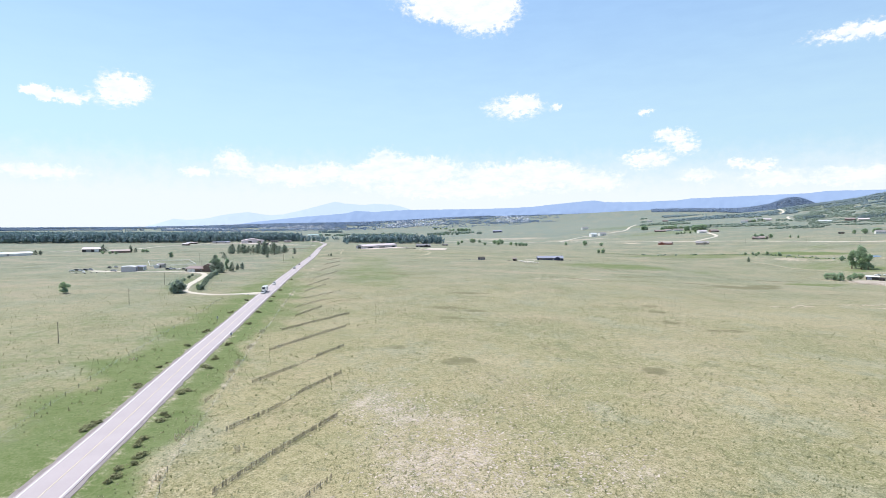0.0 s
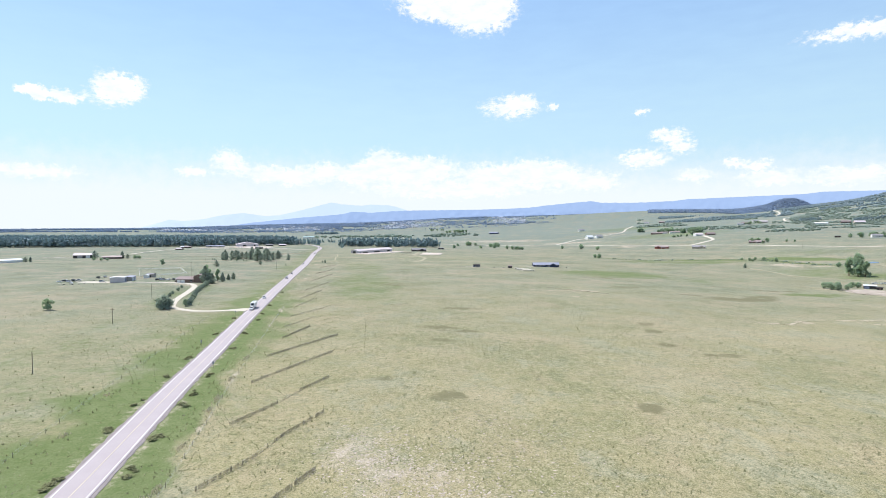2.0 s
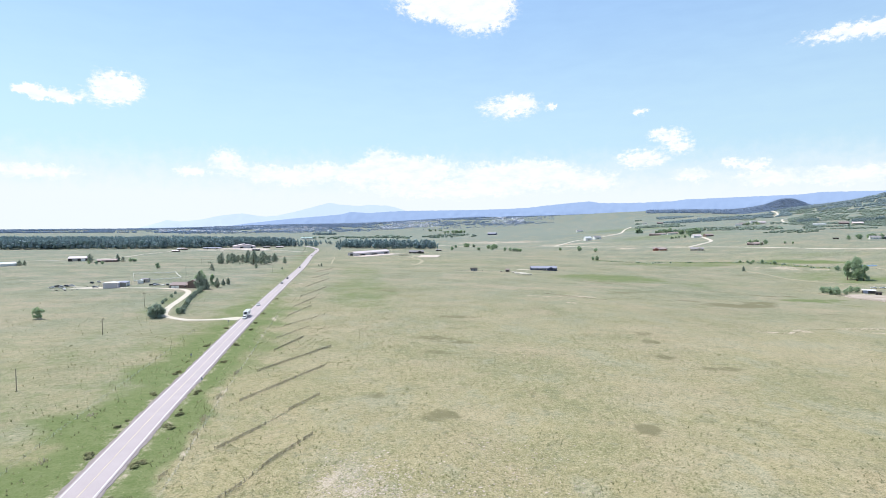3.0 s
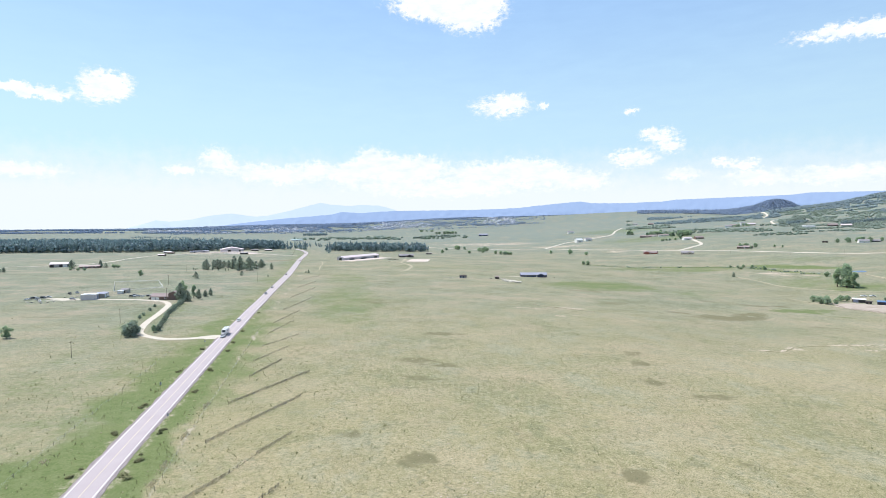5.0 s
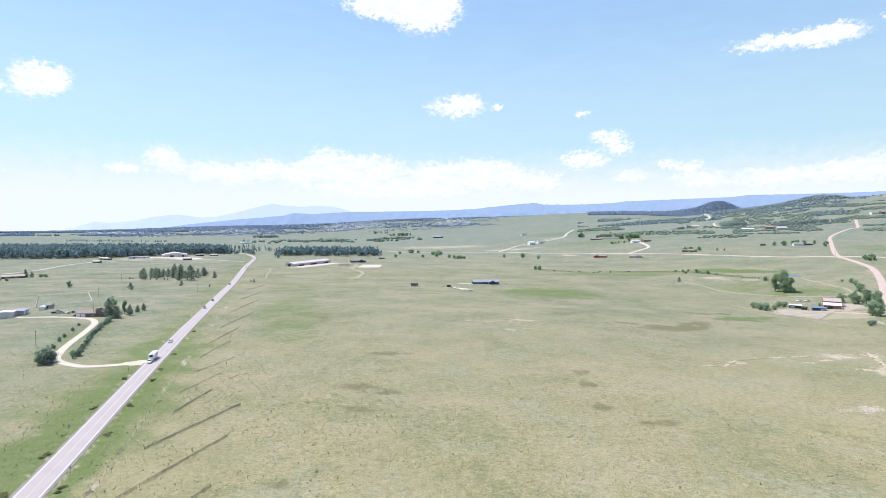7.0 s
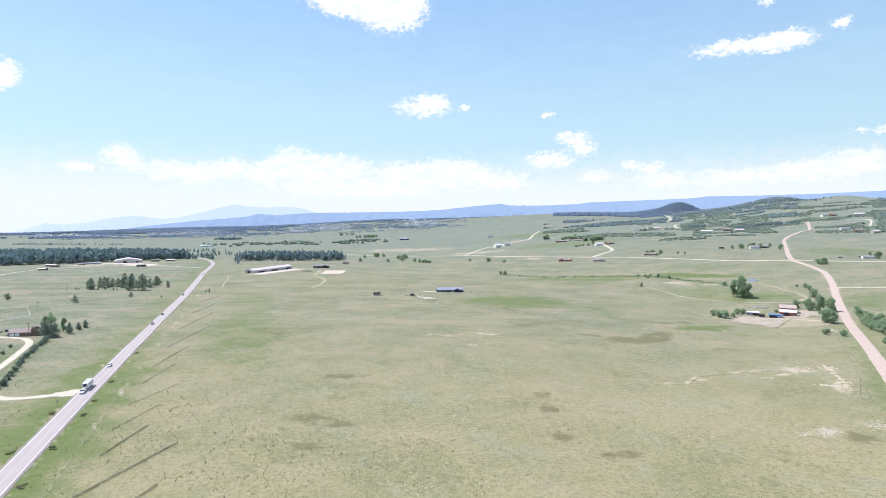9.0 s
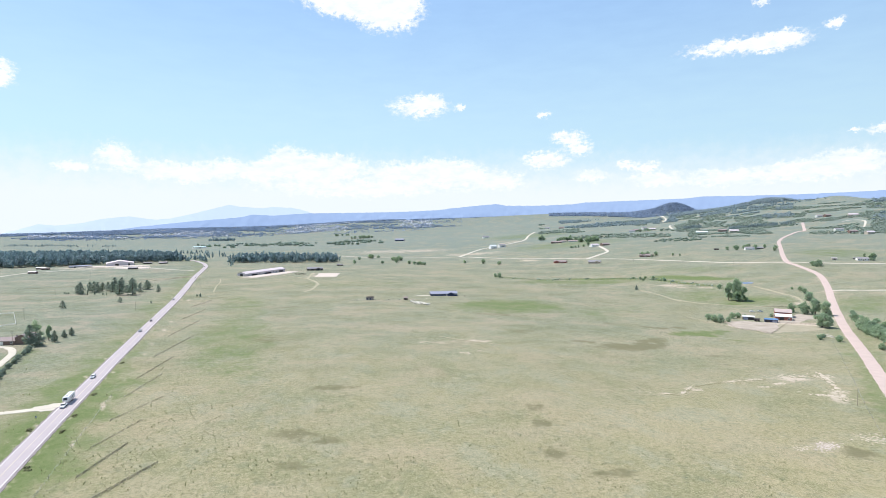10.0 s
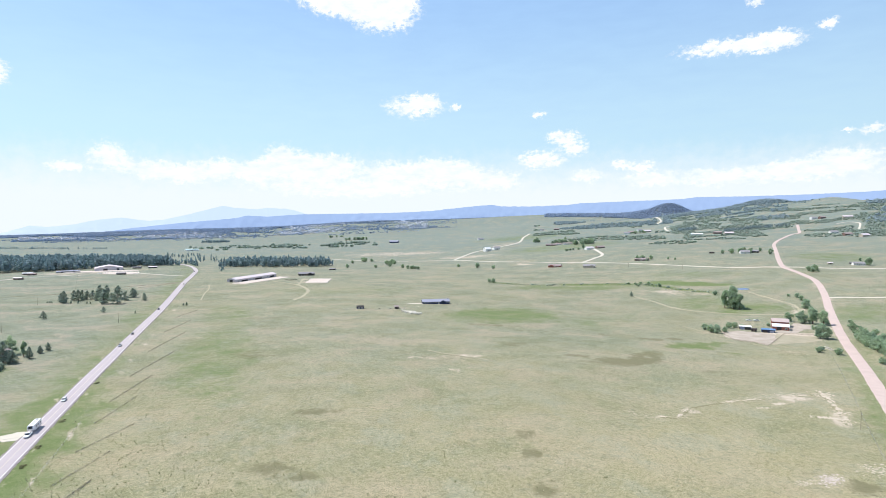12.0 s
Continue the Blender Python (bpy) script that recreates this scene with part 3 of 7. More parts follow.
BANK = [(317, 343), (309, 328), (299, 312), (291, 301), (281, 288)]
SIDE = [(626, 646), (644, 637), (684, 612), (800, 560)]


def near_line(px, py, pts):
    """Distance of points to a polyline."""
    best = np.full(px.shape, 1e9)
    for (ax, ay), (bx, by) in zip(pts, pts[1:]):
        dx, dy = bx - ax, by - ay
        u = np.clip(((px - ax) * dx + (py - ay) * dy) / (dx * dx + dy * dy), 0, 1)
        best = np.minimum(best, np.hypot(px - ax - u * dx, py - ay - u * dy))
    return best


def blob(px, py, x, y, rx, ry, turn=0.0):
    c, s = math.cos(radians(turn)), math.sin(radians(turn))
    u, v = ((px - x) * c + (py - y) * s) / rx, (-(px - x) * s + (py - y) * c) / ry
    return np.exp(-(u * u + v * v) ** 2)


# greener hollows, bare ground and dark scrubby patches: x, y, half sizes, turn, strength
GREENS = [(562, 830, 78, 19, -52, 1.0), (-62, 480, 34, 150, 10, 0.5), (-88, 660, 34, 120, 10, 0.45), (-190, 420, 14, 120, 10, 0.45), (425, 912, 70, 13, -14, 0.8), (325, 470, 24, 7, -5, 0.95), (346, 444, 26, 5, -20, 0.7), (600, 560, 90, 50, 0, 0.5), (520, 420, 80, 60, 0, 0.55), (450, 320, 70, 60, 0, 0.5), (515, 640, 55, 45, 0, 0.6), (-60, 150, 26, 60, 10, 0.3), (205, 640, 85, 60, 20, 0.65), (330, 480, 40, 11, 10, 0.7), (300, 600, 90, 50, 40, 0.35), (400, 880, 130, 30, -15, 0.6), (490, 690, 60, 70, 0, 0.5),
          (20, 880, 140, 60, 0, 0.35), (700, 1650, 260, 160, 20, 0.5), (780, 2250, 300, 200, 30, 0.5), (620, 900, 120, 40, -40, 0.4), (1000, 1000, 160, 90, 40, 0.5)]
BARES = [(292, 333, 16, 4, 0, 0.6), (214, 319, 10, 2.5, 20, 0.6), (284, 298, 5, 16, -35, 0.6), (250, 327, 9, 2.5, 0, 0.6), (2, 95, 18, 28, 0, 0.38), (-12, 124, 14, 22, 20, 0.34), (24, 92, 16, 13, 0, 0.28), (385, 1590, 110, 60, 0, 0.55), (200, 1860, 200, 90, 0, 0.5), (440, 1265, 28, 14, -45, 0.9),
         (440, 505, 42, 15, -20, 0.95), (500, 520, 24, 14, -20, 0.5), (507, 778, 48, 13, -48, 0.65), (105, 451, 40, 4, -6, 0.6), (112, 418, 18, 3, 10, 0.5),
         (-490, 1270, 120, 26, 5, 0.6), (-20, 1035, 34, 46, -7, 0.5), (610, 1950, 70, 40, 30, 0.5), (-120, 1030, 20, 70, -27, 0.35), (555, 600, 16, 10, 0, 0.8)]
SCRUBS = [(246, 428, 24, 9, 20, 1.0), (271, 454, 18, 8, 30, 0.95), (211, 447, 9, 4, 0, 0.8), (276, 528, 15, 5, 0, 0.6), (311, 508, 22, 5, -10, 0.7), (318, 338, 9, 4, 40, 0.8), (303, 321, 6, 3, 40, 0.7), (225, 228, 9, 4, 0, 0.9), (300, 390, 30, 4, -15, 0.4), (5.5, 168, 6, 4.2, 0, 0.9), (2, 280, 12, 6, 0, 0.8), (236, 430, 30, 13, 5, 0.9), (207, 449, 14, 5, 0, 0.7), (111, 279, 5, 6, 0, 0.8), (104, 245, 6, 5.5, 0, 0.9), (118, 226, 10, 4, 0, 0.85),
          (62, 158, 4.5, 3.6, 0, 0.9), (-30, 480, 26, 16, 0, 0.45), (16, 270, 9, 4.5, 0, 0.8), (20, 345, 18, 5, 0, 0.7), (-48, 640, 30, 14, 0, 0.45), (4, 249, 8, 3.5, 0, 0.7), (-16, 187, 5, 3, 0, 0.7),
          (165, 490, 16, 6, 0, 0.7), (170, 580, 26, 7, 0, 0.6), (-300, 300, 30, 8, 0, 0.3), (114, 298, 7, 5, 0, 0.6), (97, 164, 5, 3, 0, 0.6)]


def ground_sheet():
    cx, cy = 10.0, 20.0
    radii = SHEET_RINGS
    az = np.radians(np.concatenate([np.arange(-64, 74, SHEET_STEP), np.arange(74, 296, 4.0)]))
    r = np.array(radii)
    X = cx + r[:, None] * np.sin(az)[None, :]
    Y = cy + r[:, None] * np.cos(az)[None, :]
    x, y = np.append(X.ravel(), cx), np.append(Y.ravel(), cy)
    z = land(x, y)
    n, m = len(r), len(az)
    i, j = np.meshgrid(np.arange(n - 1), np.arange(m), indexing="ij")
    k = (j + 1) % m
    quads = np.stack([i * m + j, (i + 1) * m + j, (i + 1) * m + k, i * m + k], -1).reshape(-1, 4)[:, ::-1]
    tris = [(n * m, (a + 1) % m, a) for a in range(m)]
    me = bpy.data.meshes.new("ground")
    me.from_pydata(np.stack([x, y, z], -1).tolist(), [], quads.tolist() + tris)
    lush = np.zeros(len(x))
    bare, dark = lush.copy(), lush.copy()
    wx, wy = x.copy(), y.copy()
    for i in np.nonzero(np.hypot(x, y) < 2600)[0]:
        s = 0.13 if y[i] < 300 else 0.045
        v = noise.noise_vector(Vector((x[i] * s, y[i] * s, 1.7)))
        u = noise.noise_vector(Vector((x[i] * s * 2.7, y[i] * s * 2.7, 9.1)))
        wx[i] += (v.x + 0.6 * u.x) * 0.3 / s
        wy[i] += (v.y + 0.6 * u.y) * 0.22 / s
    d = near_line(x, y, ROAD)
    side = x + 47.5 + 0.178 * y  # left of the road below zero
    wob = 4 * np.sin(y * 0.09) * np.sin(y * 0.037 + 1) + 2.5 * np.sin(y * 0.23 + x * 0.1)
    fade = np.clip(1.4 - y / 500, 0.34, 1)
    lush = np.maximum(lush, np.clip((18.5 + wob * 0.6 - d) / 9, 0, 1) * 1.0 * fade)
    lush = np.maximum(lush, np.where(side > 0, np.clip((36 + wob * 1.5 - d) / 22, 0, 1) * 0.62 * np.clip((y - 130) / 90, 0, 1) * np.clip((520 - y) / 160, 0, 1), 0))
    lush = np.maximum(lush, np.where(side < 0, np.clip((40 + wob * 1.2 - d) / 30, 0, 1) * 0.98 * fade, 0))
    lush = np.maximum(lush, np.where(side < 0, np.clip(1 - d / 80, 0, 1) * 0.5, 0))
    lush = np.maximum(lush, np.where(side < 0, np.clip(1 - d / 330, 0, 1) * 0.42 * np.clip(1.4 - y / 500, 0.2, 1), 0))
    bare = np.maximum(bare, np.where(side > 0, np.clip(1 - np.abs(d - 15.5) / 1.6, 0, 1) * 0.33 * (1 + 0.7 * np.sin(y * 0.13 + 2)), 0))
    lush = np.maximum(lush, np.clip(1 - near_line(x, y, STREAM) / 16.0, 0, 1) * 0.9)
    lush = np.maximum(lush, np.clip(1 - near_line(x, y, DIRT) / 26.0, 0, 1) * 0.75 * np.clip(1.6 - y / 500, 0, 1))
    lush = np.maximum(lush, np.clip(1 - near_line(x, y, DRIVE) / 18.0, 0, 1) * 0.3)
    bare = np.maximum(bare, np.clip(1 - near_line(wx, wy, GULLY) / 5.0, 0, 1) * 0.3)
    bare = np.maximum(bare, np.clip(1 - np.abs(d - 5.4) / 1.6, 0, 1) * 0.45)
    for pts, w in ((DRIVE, 4.5), (DIRT, 10.0), (CROSS, 8.0), (YROAD, 9.0), (BARN_DRIVE, 5.0), (TRACK, 5.0)):
        bare = np.maximum(bare, np.clip(1 - near_line(x, y, pts) / w, 0, 1) * 0.5)
    for store, items in ((lush, GREENS), (bare, BARES), (dark, SCRUBS)):
        for bx, by, rx, ry, turn, a in items:
            store[:] = np.maximum(store, a * blob(wx, wy, bx, by, rx, ry, turn))
    # meadow and plain layers grow with distance and bring in the painted haze
    rr = np.hypot(x, y)
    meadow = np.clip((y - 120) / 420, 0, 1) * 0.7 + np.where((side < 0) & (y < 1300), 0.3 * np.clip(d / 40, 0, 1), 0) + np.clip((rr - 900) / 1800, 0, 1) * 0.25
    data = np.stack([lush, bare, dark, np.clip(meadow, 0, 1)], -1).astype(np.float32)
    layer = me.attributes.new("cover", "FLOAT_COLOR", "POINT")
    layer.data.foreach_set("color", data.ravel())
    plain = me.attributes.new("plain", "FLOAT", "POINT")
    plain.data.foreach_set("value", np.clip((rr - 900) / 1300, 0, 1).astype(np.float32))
    me.polygons.foreach_set("use_smooth", np.ones(len(me.polygons), bool))
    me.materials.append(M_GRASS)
    ob = new("ground", me)
    return tagged(ob, "rolling dry prairie grass with greener hollows and bare patches", "ground", kind="structure")


ground = ground_sheet()


# ------------------------------------------------------------------ small building kit
def thing(name, label, category, group="", at=(0, 0, 0), turn=0.0, kind=""):
    ob = new(name)
    ob.matrix_world = pose(*at, 0, 0, turn)
    return tagged(ob, label, category, group, kind)


def part(name, bm, mat, parent, label=""):
    me = bpy.data.meshes.new(name)
    bm.to_mesh(me)
    bm.free()
    me.materials.append(mat)
    ob = new(name, me)
    ob.parent = parent
    return tagged(ob, label)


def box(bm, x, y, z, sx, sy, sz, turn=0.0, taper=1.0):
    """A box with its middle at x, y and its foot at z."""
    c, s = math.cos(radians(turn)), math.sin(radians(turn))
    vs = []
    for k, f in ((0, 1.0), (sz, taper)):
        for a, b in ((-1, -1), (1, -1), (1, 1), (-1, 1)):
            u, v = a * sx / 2 * f, b * sy / 2 * f
            vs.append(bm.verts.new((x + u * c - v * s, y + u * s + v * c, z + k)))
    for q in ((3, 2, 1, 0), (4, 5, 6, 7), (0, 1, 5, 4), (1, 2, 6, 5), (2, 3, 7, 6), (3, 0, 4, 7)):
        bm.faces.new([vs[i] for i in q])
    return bm


def tube(bm, a, b, r1, r2, n=6):
    a, b = Vector(a), Vector(b)
    q = (b - a).to_track_quat("Z", "Y")
    rings = []
    for p, r in ((a, r1), (b, r2)):
        rings.append([bm.verts.new(p + q @ Vector((r * math.cos(2 * math.pi * i / n), r * math.sin(2 * math.pi * i / n), 0))) for i in range(n)])
    for i in range(n):
        j = (i + 1) % n
        bm.faces.new((rings[0][i], rings[0][j], rings[1][j], rings[1][i]))
    bm.faces.new(rings[1])
    bm.faces.new(rings[0][::-1])
    return bm


def gable(bm, length, width, eave, rise, over=0.5, thick=0.25, x=0.0, y=0.0):
    """A roof of two thick slopes with its ridge along x."""
    hl, hw = length / 2 + over, width / 2 + over
    drop = rise * over / (width / 2)
    prof = [(-hw, eave - drop), (0, eave + rise), (hw, eave - drop), (hw, eave - drop + thick), (0, eave + rise + thick), (-hw, eave - drop + thick)]
    a = [bm.verts.new((x - hl, y + p, q)) for p, q in prof]
    b = [bm.verts.new((x + hl, y + p, q)) for p, q in prof]
    for i in range(6):
        j = (i + 1) % 6
        bm.faces.new((a[i], a[j], b[j], b[i]))
    for s, f in ((a, 1), (b, -1)):
        for q in ((0, 1, 4, 5), (1, 2, 3, 4)):
            w = [s[i] for i in q]
            bm.faces.new(w[::-1] if f > 0 else w)
    return bm


def gable_walls(bm, length, width, eave, rise, x=0.0, y=0.0):
    """Walls of a gabled house, with the two pointed ends, as one closed shell."""
    hl, hw = length / 2, width / 2
    prof = [(-hw, -1.5), (hw, -1.5), (hw, eave), (0, eave + rise), (-hw, eave)]
    a = [bm.verts.new((x - hl, y + p, q)) for p, q in prof]
    b = [bm.verts.new((x + hl, y + p, q)) for p, q in prof]
    for i in range(5):
        j = (i + 1) % 5
        bm.faces.new((a[j], a[i], b[i], b[j]))
    bm.faces.new(a)
    bm.faces.new(b[::-1])
    return bm


def ribbon(name, pts, width, mat, label, category, lift=0.05, offset=0.0, step=12.0, jitter=0.0, skirt=0.5, parent=None):
    """A road strip laid on the land along a smoothed line, with side skirts."""
    P = [Vector((*p, 0)) for p in pts]
    line = []
    for i in range(len(P) - 1):
        p0, p1, p2, p3 = P[max(i - 1, 0)], P[i], P[i + 1], P[min(i + 2, len(P) - 1)]
        n = max(2, int((p2 - p1).length / step))
        for k in range(n):
            u = k / n
            line.append(0.5 * ((2 * p1) + (p2 - p0) * u + (2 * p0 - 5 * p1 + 4 * p2 - p3) * u * u + (3 * p1 - p0 - 3 * p2 + p3) * u ** 3))
    line.append(P[-1])
    bm = bmesh.new()
    rows = []
    rnd = random.Random(len(pts))
    for i, p in enumerate(line):
        d = (line[min(i + 1, len(line) - 1)] - line[max(i - 1, 0)]).normalized()
        s = Vector((d.y, -d.x, 0))
        w, lip = width / 2, min(0.3, width * 0.08)
        row = []
        far = lift + 0.00025 * math.hypot(p.x, p.y)
        for e in (-w - lip, -w, 0, w, w + lip):
            q = p + s * (offset + e + (rnd.uniform(-jitter, jitter) if abs(e) >= w else 0))
            row.append(bm.verts.new((q.x, q.y, sheet_z(q.x, q.y) + (far if abs(e) <= w + 0.01 else -0.3 if skirt > 0.1 else far - skirt))))
        rows.append(row)
    for a, b in zip(rows, rows[1:]):
        for i in range(4):
            bm.faces.new((a[i], a[i + 1], b[i + 1], b[i]))
    me = bpy.data.meshes.new(name)
    bm.to_mesh(me)
    bm.free()
    me.materials.append(mat)
    ob = new(name, me)
    if parent:
        ob.parent = parent
        return tagged(ob, label)
    return tagged(ob, label, category, kind="structure")


shoulder = ribbon("road_shoulder", ROAD, 9.2, M_SHOULDER, "narrow gravel shoulder along the paved road", "shoulder", lift=0.06, jitter=0.32, step=3)
road = ribbon("road", ROAD, 7.6, M_ASPHALT, "pale grey two-lane asphalt road with white lines", "road", lift=0.16)
for off, nm in ((-3.3, "edge_line"), (3.3, "edge_line"), (0.0, "centre_line")):
    ribbon(nm, ROAD, 0.2 if off else 0.14, (M_LINE if off else M_YELLOW), "white painted line" if off else "faded yellow centre line", "", lift=0.19, offset=off, skirt=0.03, parent=road)
ribbon("driveway", DRIVE, 4.2, M_GRAVEL, "pale gravel driveway curving to the ranch house", "driveway", lift=0.10, jitter=0.3, step=4)
ribbon("dirt_road", DIRT, 7.8, M_DIRT, "wide pinkish dirt road winding up the hill", "dirt road", lift=0.12, jitter=0.35, step=5)
ribbon("gravel_road", CROSS, 6.2, M_GRAVEL, "pale gravel road crossing the valley", "gravel road", lift=0.10, jitter=0.5)
ribbon("gravel_road", YROAD, 7.5, M_GRAVEL, "pale gravel road climbing a grassy slope", "gravel road", lift=0.10, jitter=0.5)
ribbon("farm_lane", LANE, 8.0, M_GRAVEL, "pale gravel lane to a farmstead", "lane", lift=0.10, jitter=0.5)
ribbon("farm_track", TRACK, 2.6, M_TRACK, "worn pale track round a pasture", "track", lift=0.08, jitter=0.8)
ribbon("farm_track", BARN_DRIVE, 3.4, M_TRACK, "pale track leading to the long barn", "track", lift=0.08, jitter=0.6, step=5)
ribbon("farm_track", BARN_LOOP, 3.4, M_TRACK, "pale track between barn and stable yard", "track", lift=0.08, jitter=0.6, step=5)
ribbon("gravel_road", SIDE, 5.0, M_GRAVEL, "pale side road leaving the dirt road", "gravel road", lift=0.08, jitter=0.4)
ribbon("gravel_road", FAR_BEND, 7.0, M_GRAVEL, "pale road bending over a far slope", "gravel road", lift=0.1)
ribbon("gravel_road", FAR_CURVE, 7.0, M_GRAVEL, "pale road bending over a far slope", "gravel road", lift=0.1)
ribbon("farm_track", [(-412, 1282), (-342, 1216), (-271, 1166)], 5.0, M_GRAVEL, "pale track to the metal riding hall", "track", lift=0.1)

ribbon("gravel_road", HILL_LOOP, 5.0, M_GRAVEL, "pale drive looping over the hillside", "gravel road", lift=0.1)
ribbon("farm_track", [(-184, 988), (-170, 925), (-163, 870), (-150, 797)], 1.5, M_TRACK, "faint worn track beside the paved road", "track", lift=0.1, jitter=0.4)
ribbon("farm_track", [(-426, 883), (-355, 911), (-286, 967), (-253, 1018), (-240, 1060)], 1.8, M_TRACK, "faint worn track across the pasture", "track", lift=0.1, jitter=0.3)

M_BANK = material("eroded_clay", (0.56, 0.47, 0.385), (0.40, 0.345, 0.26), 1.0, 0.2, 1.2, 0.3)
# dark tone for the shade painted beside the pale gully clay
M_CUT = material("gully_shade_tone", (0.15, 0.145, 0.075), (0.24, 0.215, 0.13), 1.0, 0.2, 1.2, 0.3)
ribbon("farm_track", [(378, 568), (380, 534), (382, 490), (388, 448), (394, 429)], 1.0, M_TRACK, "faint worn track down to the farm", "track", lift=0.10, jitter=0.6, step=5)
ribbon("farm_track", [(95, 473), (110, 459), (125, 447), (137, 437)], 1.2, M_TRACK, "faint pale scar in the prairie grass", "track", lift=0.10, jitter=0.7, step=3)
ribbon("farm_track", [(-294, 943), (-282, 972), (-268, 997), (-254, 1018), (-235, 1033)], 2.0, M_TRACK, "faint worn track across the pasture", "track", lift=0.10, jitter=0.5, step=6)
ribbon("farm_track", [(-640, 862), (-585, 888), (-552, 925), (-551, 985), (-563, 1070), (-566, 1125), (-552, 1180), (-508, 1216), (-468, 1222)], 3.6, M_GRAVEL, "pale dirt track from the farm to the stable row", "track", lift=0.10, jitter=0.8, step=8)
ribbon("farm_track", [(-359, 955), (-312, 985), (-268, 1020), (-244, 1050)], 1.6, M_TRACK, "faint worn track across the pasture", "track", lift=0.10, jitter=0.4, step=6)


def flakes(name, label, category, spots, mat, seed, lines=()):
    """Small uneven pieces of clay or gravel lying flat: spots x, y, half sizes, turn, count, least and most size; lines: points, spread, count, sizes."""
    rnd, vs, fs = random.Random(seed), [], []

    def one(x, y, s, turn=None):
        n, k = len(vs), rnd.randrange(5, 8)
        long, a0 = rnd.uniform(1.0, 2.4), rnd.uniform(0, 3.14) if turn is None else turn + rnd.gauss(0, 0.3)
        z0 = sheet_z(x, y)
        for e in range(k):
            a = 2 * math.pi * e / k
            u, v, q = math.cos(a) * s * long * rnd.uniform(0.6, 1.2), math.sin(a) * s * rnd.uniform(0.6, 1.2), rnd.uniform(0.02, 0.06)
            vs.append((x + u * math.cos(a0) - v * math.sin(a0), y + u * math.sin(a0) + v * math.cos(a0), z0 + q - 0.03))
        vs.append((x, y, z0 + 0.06 + s * 0.12))
        fs.extend((n + e, n + (e + 1) % k, n + k) for e in range(k))
    for x, y, rx, ry, turn, count, lo, hi in spots:
        c, s = math.cos(radians(turn)), math.sin(radians(turn))
        for _ in range(count):
            u, v = rnd.gauss(0, rx * 0.5), rnd.gauss(0, ry * 0.5)
            one(x + u * c - v * s, y + u * s + v * c, lo + (hi - lo) * rnd.random() ** 2)
    for pts, spread, count, lo, hi in lines:
        for _ in range(count):
            i, u = rnd.randrange(len(pts) - 1), rnd.random()
            (ax, ay), (bx, by) = pts[i], pts[i + 1]
            if noise.noise(Vector(((ax + u * (bx - ax)) / 9, (ay + u * (by - ay)) / 9, seed))) < -0.12:
                continue
            one(ax + (bx - ax) * u + rnd.gauss(0, spread), ay + (by - ay) * u + rnd.gauss(0, spread), lo + (hi - lo) * rnd.random() ** 2, math.atan2(by - ay, bx - ax))
    me = bpy.data.meshes.new(name)
    me.from_pydata(vs, [], fs)
    me.materials.append(mat)
    return tagged(new(name, me), label, category, kind="stuff")


M_PEBBLE = material("pinkish_gravel", (0.50, 0.43, 0.375), (0.40, 0.335, 0.285), 1.0, 0.5, 5.0, 0.2, per="island", spread=0.12)
flakes("gully_clay", "pale eroded clay along a shallow winding gully", "eroded bank", [(313.3, 334.8, 7, 4, 20, 90, 0.2, 0.9), (294.0, 304.5, 6, 3, 0, 60, 0.2, 0.7), (279.2, 299.7, 9, 3, -40, 90, 0.2, 0.8), (273.5, 324.9, 5, 2, 0, 50, 0.2, 0.7),
       (259.0, 320.0, 4, 2, 0, 40, 0.2, 0.6), (243.8, 239.2, 8, 6, 0, 120, 0.15, 0.6), (205.3, 234.9, 7, 3, 0, 60, 0.15, 0.5), (288.9, 339.1, 26, 4, 4, 150, 0.15, 0.6)], M_BANK, 61, [(GULLY[2:], 0.5, 420, 0.25, 0.85), (GULLY, 2.6, 300, 0.12, 0.5), (BANK, 1.2, 260, 0.2, 0.9)])
# dark flakes laid next to the clay imitate the gully's shadow
flakes("gully_shade", "dark flakes painted as shade in the winding gully bed", "gully", [], M_CUT, 62, [([(x - 0.6, y - 1.3) for x, y in GULLY[2:]], 0.5, 300, 0.25, 0.7), ([(x - 1.8, y) for x, y in BANK], 0.6, 90, 0.25, 0.7)])
flakes("rocky_outcrop", "pale gravelly outcrop in the prairie grass", "gravel", [(216.6, 236.0, 7, 3.5, 30, 420, 0.12, 0.45)], M_PEBBLE, 63)
flakes("bare_gravel", "loose pinkish gravel on bare prairie ground", "gravel", [(2, 95, 17, 26, 0, 2600, 0.06, 0.26), (-12, 124, 13, 20, 20, 1200, 0.06, 0.26), (24, 92, 16, 13, 0, 700, 0.06, 0.24), (20, 130, 22, 30, 0, 700, 0.06, 0.24)], M_PEBBLE, 64)


